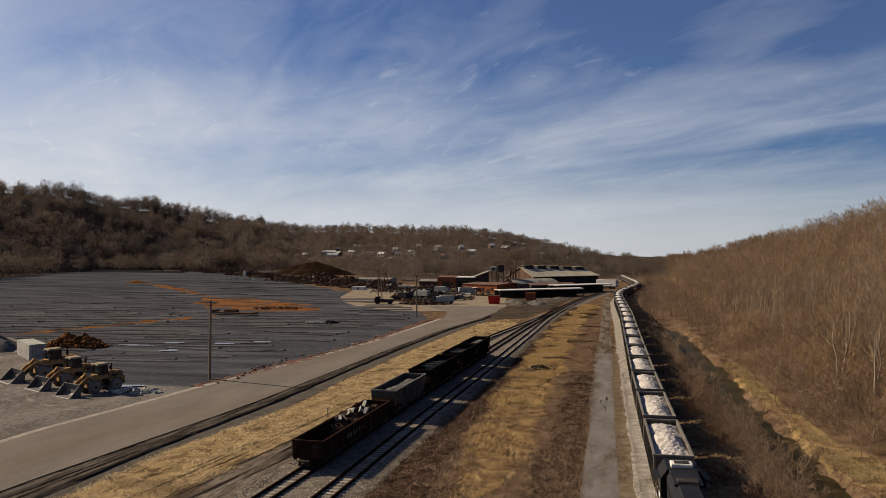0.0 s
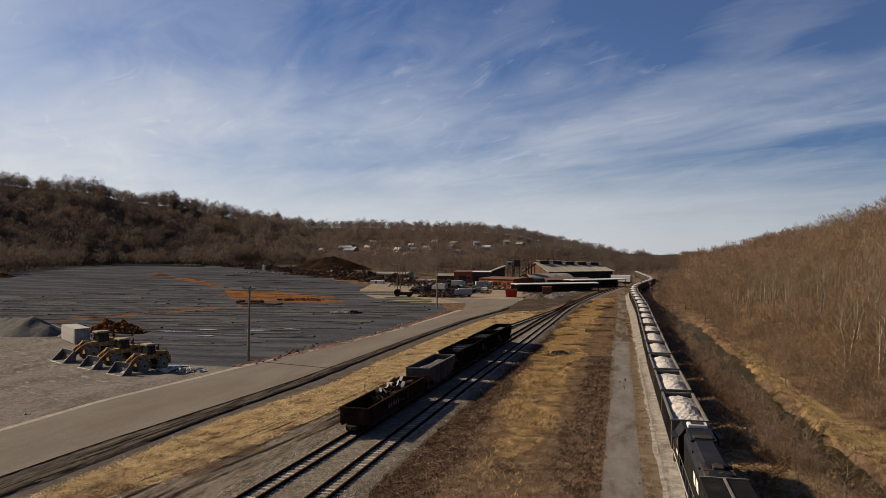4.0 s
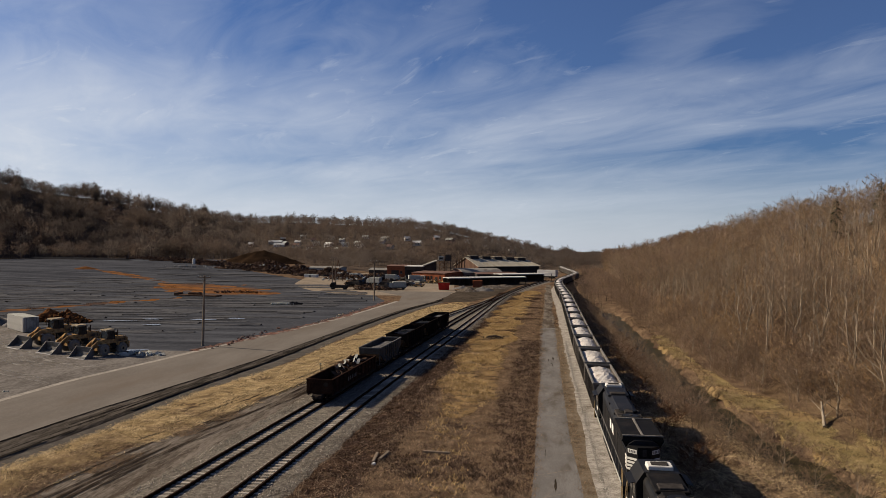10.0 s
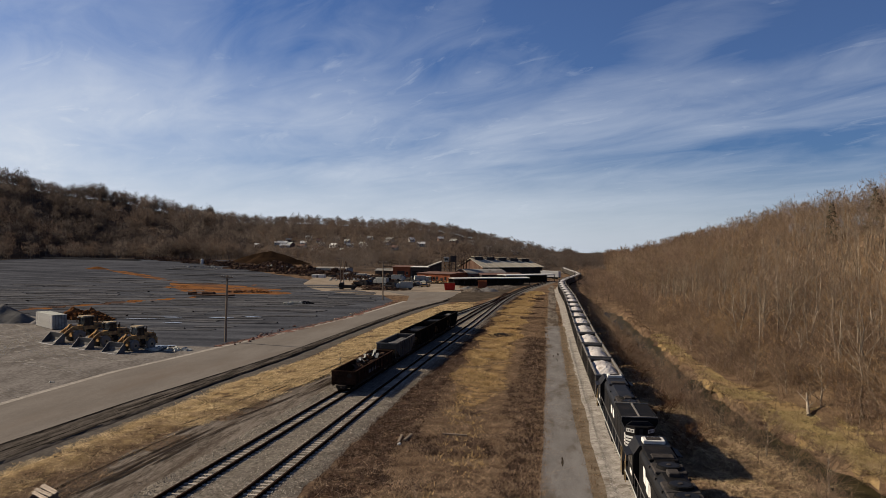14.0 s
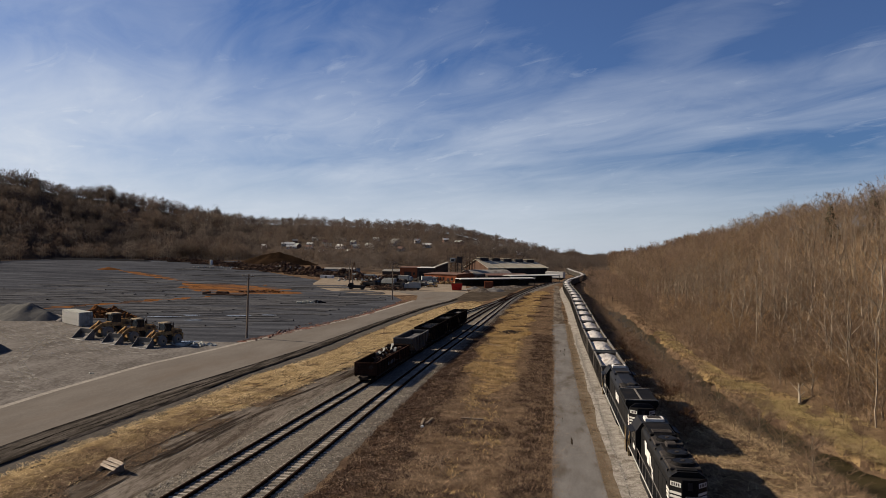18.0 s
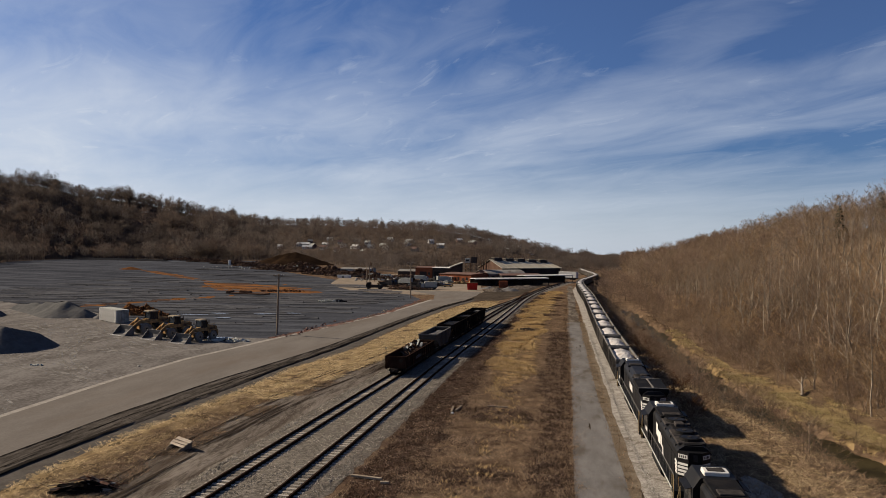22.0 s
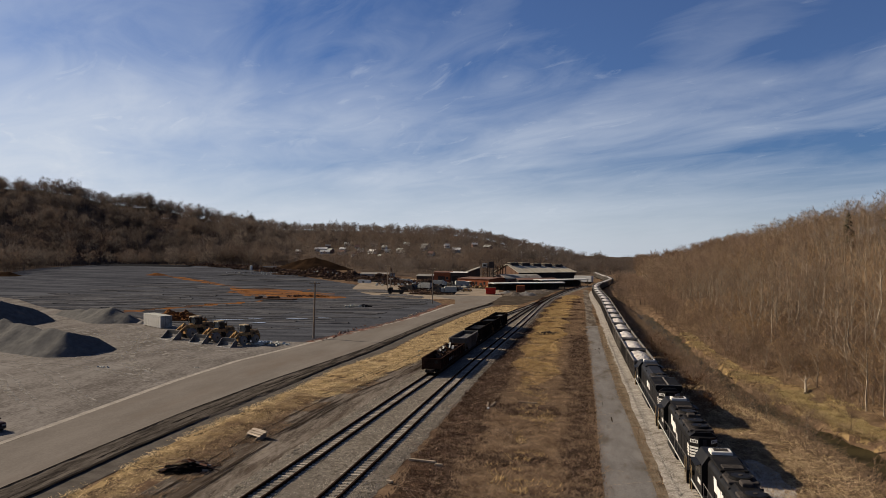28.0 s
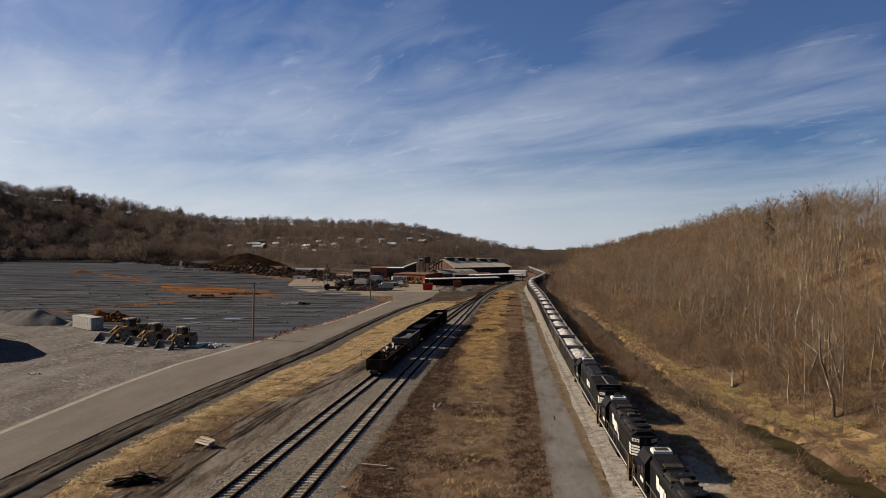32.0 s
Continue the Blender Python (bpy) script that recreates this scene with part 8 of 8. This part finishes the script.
rubble("yard_scrap", -54, 262, 14, 7, 600, 0.2, 0.9, M["scrap"], "dark scrap heap behind parked trucks", "scrap", 92, 2.0, 0.1)
rubble("yard_pipes", -26, 262, 5, 3, 80, 0.3, 1.0, M["yellow_paint"], "yellow machinery beside the brick office", "machinery", 93, 1.5, 0.1)
rubble("yard_scrap", -72, 284, 14, 7, 700, 0.2, 0.8, M["scrap"], "dark machinery parts and scrap beyond the pole pair", "scrap", 94, 2.2, 0.1)
rubble("yard_scrap", -48, 224, 9, 5, 400, 0.15, 0.6, M["scrap"], "low dark scrap between parked trucks", "scrap", 95, 1.2, 0.1)
rubble("yard_scrap", -40, 246, 12, 9, 420, 0.15, 0.7, M["scrap"], "dark machine parts laid out in the plant yard", "scrap", 98, 1.0, 0.1)
rubble("yard_scrap", -62, 300, 12, 5, 420, 0.2, 0.8, M["scrap"], "dark scrap against the garage wall", "scrap", 99, 2.4, 0.1)
rubble("pale_scrap", -66, 276, 20, 12, 70, 0.3, 1.0, M["dusty_white"], "pale sheets and panels among the machinery", "scrap", 96, 1.6, 0.1)
rubble("pale_scrap", -42, 236, 12, 16, 30, 0.2, 0.7, M["dusty_white"], "pale parts scattered in the plant yard", "scrap", 97, 0.8, 0.1)
for k in range(9):
    truck(pose(-88 + 6.4 * k + yr.uniform(-2, 2), 300 - 3.2 * k + yr.uniform(-4, 4), 0.1, 0, 0, yr.uniform(-60, 60)), M[("dark_metal", "dusty_white", "black_paint", "dusty_white", "rust_inside")[k % 5]], ("dark lorry among the scrap", "white box truck among the scrap")[1 if k % 5 in (1, 3) else 0], k % 5 in (1, 3))

# ---------------------------------------------------------------- scrap yard and houses beyond the lot
mound("soil_mound", -170, 414, 31, 16, 8.8, M["soil"], "large brown soil mound behind the scrap yard", "soil mound", 101, 1.05, 18, 50, 0.2)
for k, (x, y, rx, ry, n, h) in enumerate(((-268, 436, 22, 7, 200, 2.2), (-236, 414, 20, 7, 220, 2.8), (-206, 392, 20, 7, 240, 3.2), (-184, 374, 16, 7, 240, 3.6), (-157, 348, 18, 8, 320, 4.2), (-136, 334, 16, 7, 260, 3.6), (-114, 318, 15, 7, 260, 3.2), (-98, 306, 13, 6, 220, 3.0), (-150, 372, 16, 7, 220, 5.0), (-118, 336, 14, 7, 220, 4.5), (-94, 322, 12, 6, 200, 4.0), (-78, 296, 10, 6, 180, 2.6))):
    rubble("scrap_heap", x, y, rx, ry, int(n * 2.4), 0.25, 1.0, M["scrap"], "dark heap of rusty scrap metal at the lot's far edge", "scrap heap", 110 + k, h)
rubble("pale_scrap", -150, 350, 60, 10, 110, 0.25, 0.9, M["dusty_white"], "pale sheets among the scrap heaps", "scrap", 130, 2.5)
tk = thing("white_tank", "small white upright tank beside the scrap heaps", "tank", "", pose(-207, 384, float(ground_z(-207, 384))) @ Matrix.Scale(0.75, 4))
part("shell", Mesh().tube((0, 0, 0), (0, 0, 4.2), 1.2, n=18), M["white_paint"], tk)
part("cap", Mesh().tube((0, 0, 4.2), (0, 0, 4.7), 1.2, 0.4, n=18), M["white_paint"], tk)

pitched("white_shed", pose(-112, 336, 0.3, 0, 0, -8), 20, 10, 4.2, 4.9, M["dusty_white"], M["grey_roof"], "long white metal shed behind the scrap", doors=((2, 3.5, 3.4, "dark_metal"), (15, 3.5, 3.4, "dark_metal")))
pitched("grey_shed", pose(-72, 322, 0.2, 0, 0, -6), 11, 9, 3.8, 4.8, M["dark_metal"], M["grey_roof"], "grey shed among parked machinery")
sg = thing("white_van_body", "white box body standing at the yard edge", "box body", "", pose(-95.5, 292, 0.2, 0, 0, -8))
part("box", Mesh().chamfer(-3.6, -1.2, 0.0, 3.6, 1.2, 2.3, 0.06), M["white_paint"], sg)
part("door", Mesh().box(-0.8, -1.24, 0.3, 0.4, -1.19, 1.9), M["rim_steel"], sg)
af = thing("a_frame_hoist", "tall steel A-frame hoist by the scrap yard", "hoist", "", pose(-74, 268, 0))
for s in (-1, 1):
    part("leg", Mesh().tube((s * 2.2, 0, 0), (0, 0, 10.5), 0.18, n=6), M["rust_inside"], af)
part("tie_bar", Mesh().tube((-1.2, 0, 5), (1.2, 0, 5), 0.12, n=6), M["rust_inside"], af)

hr = random.Random(5)


def house(x, y, w, d, turn, wall, roof):
    z = float(ground_z(x, y))
    h = thing("house", hr.choice(("small white frame house among hillside trees", "pale hillside house with a grey gabled roof")), "house", "houses on the hill", pose(x, y, z - 0.3, 0, 0, turn) @ Matrix.Scale(0.62, 4))
    part("wall", Mesh().prism_x([(0, 0), (0, 4.6), (d / 2, 7.0), (d, 4.6), (d, 0)], 0, w), wall, h)
    for a, b in (((-0.5, 4.2), (d / 2, 7.05)), ((d + 0.5, 4.2), (d / 2, 7.05))):
        part("roof", Mesh().prism_x([a, b, (b[0], b[1] + 0.25), (a[0], a[1] + 0.25)], -0.5, w + 0.5), roof, h)
    for k in range(3):
        part("window", Mesh().box(1.2 + k * (w - 2.4) / 3, -0.05, 2.0, 2.4 + k * (w - 2.4) / 3, -0.004, 3.6), M["glass_dark"], h)
    part("chimney", Mesh().box(w * 0.6, d * 0.55, 5.5, w * 0.6 + 0.8, d * 0.55 + 0.8, 8.0), M["brick"], h)


for x, y, w in HOUSES:
    house(x, y, w, 8, hr.uniform(-35, 25), M[hr.choice(("white_paint", "white_paint", "dusty_white", "brown_roof"))], M[hr.choice(("white_roof", "dusty_white", "grey_roof", "brown_roof"))])


# ---------------------------------------------------------------- grass
def tufts(name, n, x0, x1, y0, y1, keep, blades, h0, h1, width, spread, mat, label, category, seed, flat=0.0):
    """Many tufts of thin blades joined into one mesh."""
    rng = np.random.RandomState(seed)
    xs, ys = rng.uniform(x0, x1, n * 3), rng.uniform(y0, y1, n * 3)
    ok = keep(xs, ys)
    xs, ys = xs[ok][:n], ys[ok][:n]
    k = len(xs)
    zs = ground_z(xs, ys) + 0.04
    a = rng.uniform(0, 6.2832, (k, blades))
    h = rng.uniform(h0, h1, (k, 1)) * rng.uniform(0.6, 1.1, (k, blades))
    lean = rng.uniform(0.15, 0.75, (k, blades)) + flat
    bx = xs[:, None] + rng.randn(k, blades) * spread
    by = ys[:, None] + rng.randn(k, blades) * spread
    bz = np.repeat(zs[:, None], blades, 1)
    sx, sy = -np.sin(a) * width, np.cos(a) * width
    tip = np.stack([bx + np.cos(a) * h * lean, by + np.sin(a) * h * lean, bz + h / (1 + flat)], -1)
    p0 = np.stack([bx - sx, by - sy, bz - 0.02], -1)
    p1 = np.stack([bx + sx, by + sy, bz - 0.02], -1)
    v = np.stack([p0, p1, tip], 2).reshape(-1, 3)
    f = np.arange(len(v)).reshape(-1, 3)
    return tagged(new(name, big_mesh(name, v, f, mat)), label, category, "", "stuff")


gcol = {k: material(k, a, b, 0.5, 0.95, vary=0.4, island=True) for k, a, b in (
    ("blade_gold", (0.45, 0.312, 0.142), (0.68, 0.485, 0.235)),
    ("blade_brown", (0.185, 0.125, 0.078), (0.36, 0.255, 0.163)),
    ("blade_dark", (0.050, 0.031, 0.025), (0.120, 0.080, 0.062)),
    ("blade_stalk", (0.20, 0.145, 0.105), (0.38, 0.29, 0.21)),
    ("blade_straw", (0.42, 0.305, 0.150), (0.80, 0.62, 0.36)),
    ("blade_marsh", (0.30, 0.232, 0.108), (0.45, 0.352, 0.175)))}
clump = np.vectorize(lambda x, y, s: noise.noise(Vector((x * s, y * s, 3.3))))
gold_l, gold_r = (lambda y: line(GOLD_L, y)), (lambda y: line(GOLD_R, y))
tufts("golden_tufts", 20000, 11, 24, -62, 210, lambda x, y: (clump(x, y, 0.22) > -0.2) & (x > gold_l(y) + 0.5 + np.sin(y * 0.31) + np.where(y < 0, 1.5, 0)) & (x < gold_r(y) - 1.2 + np.sin(y * 0.23) + 2 * clump(x, y, 0.1)) & (np.random.RandomState(1).rand(len(x)) < np.clip((y + 2) / 45, 0.07, 1)), 7, 0.2, 0.6, 0.045, 0.3, gcol["blade_gold"], "tall golden dry grass tufts", "grass", 201, 0.5)
tufts("brown_tufts", 27000, 9, 25.6, -75, 200, lambda x, y: (x > 13 + clump(x, y, 0.3) * 1.5 - 2.5 * (np.random.RandomState(4).rand(len(x)) < 0.3)) & (clump(x, y, 0.25) > -0.8) & (np.random.RandomState(2).rand(len(x)) < np.clip(1 - (y + 20) / 260, 0.3, 1)), 5, 0.12, 0.35, 0.035, 0.22, gcol["blade_brown"], "brown dry grass tufts", "grass", 202, 0.9)
tufts("dark_brush", 24000, 8.6, 25.4, -75, 200, lambda x, y: (x < line(((-140, 14.6), (-40, 14), (0, 13.4), (70, 13), (200, 17)), y) + 1.2 * clump(x, y, 0.3)) | ((x > 21.8 + 1.5 * clump(x, y, 0.15)) & (y < 60)) | (clump(x, y, 0.12) > 0.33), 7, 0.12, 0.4, 0.026, 0.28, gcol["blade_dark"], "dark brown scrub stalks", "scrub", 203, 0.4)
tufts("straw_mulch", 22000, -17, 3, -75, 140, lambda x, y: (x > line(STRAW_L, y) - 0.5) & (x < line(STRAW_R, y) + 0.6) & (clump(x, y, 0.35) > -0.35) & (np.random.RandomState(6).rand(len(x)) < np.where(y > -18, 1.0, np.clip(1.15 - (x - line(STRAW_L, y)) / 5.0, 0.1, 1)) * np.clip((y + 95) / 70, 0.45, 1)), 6, 0.12, 0.32, 0.035, 0.28, gcol["blade_straw"], "loose straw mulch lying in clumps", "straw", 204, 1.6)
tufts("weed_patches", 7000, -16, -5, -80, -5, lambda x, y: (clump(x, y, 0.2) > -0.1) & (x > line(STRAW_L, y) + 1.5) & (x < line(STRAW_R, y) + 2.2), 6, 0.1, 0.3, 0.03, 0.25, gcol["blade_brown"], "brown weeds between straw and dirt", "weeds", 205, 0.9)
tufts("bank_grass", 22000, 34.8, 50, -75, 200, lambda x, y: (x < along(CREEK, y) - 3.0) & (np.random.RandomState(3).rand(len(x)) < np.clip(1 - (y + 20) / 240, 0.3, 1)), 5, 0.15, 0.5, 0.04, 0.25, gcol["blade_brown"], "brown grass on the bank above the creek", "grass", 206, 0.8)
tufts("marsh_tufts", 14000, 46, 66, -62, 80, lambda x, y: (x > along(CREEK, y) + 2.6) & (clump(x, y, 0.16) > -0.15) & (x < along(CREEK, y) + np.where(y < 20, 10.5, 5.0)), 6, 0.15, 0.45, 0.04, 0.3, gcol["blade_marsh"], "yellow matted grass along the creek", "grass", 207, 1.0)
tufts("bank_fringe", 9000, 40, 62, -62, 120, lambda x, y: ((x > along(CREEK, y) + 1.6) & (x < along(CREEK, y) + 4.6)) | ((x > along(CREEK, y) - 4.6) & (x < along(CREEK, y) - 2.4)), 6, 0.15, 0.5, 0.035, 0.25, gcol["blade_brown"], "tangled grass hanging over the creek banks", "grass", 211, 0.7)
tufts("path_weeds", 4200, 24.6, 31.2, -75, 120, lambda x, y: ((x < line(PATH_L, y) + 0.35 + 0.5 * clump(x, y, 0.5)) | (np.abs(x - line(PATH_R, y) - 0.35) < 0.5)), 5, 0.08, 0.25, 0.03, 0.2, gcol["blade_brown"], "weeds along the path edges", "weeds", 208, 0.6)

patch("concrete_slab", 38.6, -46.6, 1.8, 4.6, 0.1, 0.09, M["concrete"], "pale grey concrete pad beside the locomotives", "pad", 77, 28)
tufts("pale_stalks", 1500, 8.4, 25.2, -78, 60, lambda x, y: (x < 14.5) | (x > 21.5) | (clump(x, y, 0.2) > 0.2), 2, 0.6, 1.7, 0.018, 0.3, gcol["blade_stalk"], "pale broken stalks lying in the scrub", "stalks", 209, 3.5)
tufts("bank_stalks", 2600, 34.8, 46, -78, 40, lambda x, y: x < along(CREEK, y) - 3, 3, 0.5, 1.1, 0.02, 0.3, gcol["blade_straw"], "pale flattened grass stalks on the bank", "grass", 210, 3.0)

# switch stand beside the siding, fallen trunk on the creek bank
st = thing("switch_stand", "small rusty switch stand beside the siding track", "switch stand", "", pose(-5.1, 21.4, 0.05) @ Matrix.Scale(0.6, 4))
part("base", Mesh().chamfer(-0.45, -0.2, 0.0, 0.45, 0.2, 0.16, 0.04), M["tie_wood"], st)
part("mast", Mesh().tube((0, 0, 0.16), (0, 0, 1.5), 0.05, n=8), M["truck_steel"], st)
part("lever", Mesh().tube((0, 0, 0.5), (0.6, 0, 0.25), 0.03, n=6), M["truck_steel"], st)
part("target", Mesh().tube((0, -0.03, 1.55), (0, 0.03, 1.55), 0.22, n=14), M["dusty_white"], st, "pale round target")
lg = thing("fallen_trunk", "bleached fallen trunk leaning on the creek bank", "fallen trunk", "", pose(55.2, 2.0, float(ground_z(55.2, 2.0)) + 0.12))
part("stem", Mesh().tube((0, 0, 0), (1.6, 5.6, 1.5), 0.2, 0.1, 9), M["bark_pale"], lg)
for p, q in (((0.9, 3.2, 0.9), (0.2, 4.6, 1.9)), ((1.2, 4.3, 1.15), (2.3, 5.0, 2.0)), ((0.5, 1.8, 0.5), (1.3, 2.1, 1.2))):
    part("branch", Mesh().tube(p, q, 0.07, 0.02, 6), M["bark_pale"], lg)

# rust-brown bushes on the bank beside the locomotives
bush_meshes = [big_mesh("stems", *k[1], material("bush_twig", (0.10, 0.055, 0.032), (0.17, 0.095, 0.055), 0.3, 0.95, vary=0.25, island=True)) for k in [bare_tree(140 + i, 2.6, 16, 8, 4, 0.014, 0.75, 0.04, 0.12, 0.02, 3, True) for i in range(3)]]
for i, (x, y, s_) in enumerate(((37.6, -22.0, 1.0), (38.4, -20.6, 0.8), (37.0, -11.5, 0.9), (38.2, -9.0, 1.0), (36.8, 1.5, 0.8), (37.8, 12.0, 1.0), (37.2, 26.0, 1.1), (38.0, 40.0, 1.0))):
    bush = thing("bush", "rust-brown leafless bush beside the coal train", "bush", "bushes beside the train", pose(x, y, float(ground_z(x, y)) - 0.05, 0, 0, 70 * i) @ Matrix.Scale(s_, 4))
    part("stem_tangle", bush_meshes[i % 3], None, bush)


def parked_car(m, paint, label):
    """A small saloon car: body, cabin, wheels."""
    c = thing("parked_car", label, "car", "cars in the plant yard", m)
    part("body", Mesh().loft([[(-0.85, -2.2, 0.3), (0.85, -2.2, 0.3), (0.85, 2.2, 0.3), (-0.85, 2.2, 0.3)], [(-0.88, -2.25, 0.6), (0.88, -2.25, 0.6), (0.88, 2.25, 0.6), (-0.88, 2.25, 0.6)], [(-0.8, -2.1, 0.92), (0.8, -2.1, 0.92), (0.8, 2.15, 0.95), (-0.8, 2.15, 0.95)]]), paint, c)
    cb_ = part("cabin", Mesh().loft([[(-0.78, -1.1, 0.92), (0.78, -1.1, 0.92), (0.78, 1.7, 0.94), (-0.78, 1.7, 0.94)], [(-0.64, -0.35, 1.4), (0.64, -0.35, 1.4), (0.64, 1.2, 1.4), (-0.64, 1.2, 1.4)]]), M["glass_dark"], c)
    part("roof", Mesh().chamfer(-0.66, -0.4, 1.4, 0.66, 1.25, 1.46, 0.03), paint, cb_)
    for sx in (-1, 1):
        for wy in (-1.4, 1.4):
            part("wheel", Mesh().tube((sx * 0.7, wy, 0.31), (sx * 0.9, wy, 0.31), 0.31, n=12), M["tyre"], c)


for k, (x, y, a) in enumerate(((-30.5, 262, 60), (-33.5, 264.5, 60), (-36.5, 267, 58), (-39.5, 269.5, 62), (-28, 232, 80), (-31.5, 236, 75), (-34, 246, 70), (-45, 252, 20), (-58, 246, 100), (-61, 240, 95))):
    parked_car(pose(x, y, 0.06, 0, 0, a), M[("dark_metal", "dusty_white", "maroon_paint", "black_paint", "yellow_paint")[k % 5]], ("dark saloon car parked in the plant yard", "dusty white car parked in the plant yard", "maroon car parked in the plant yard", "black car parked in the plant yard", "yellow car parked in the plant yard")[k % 5])
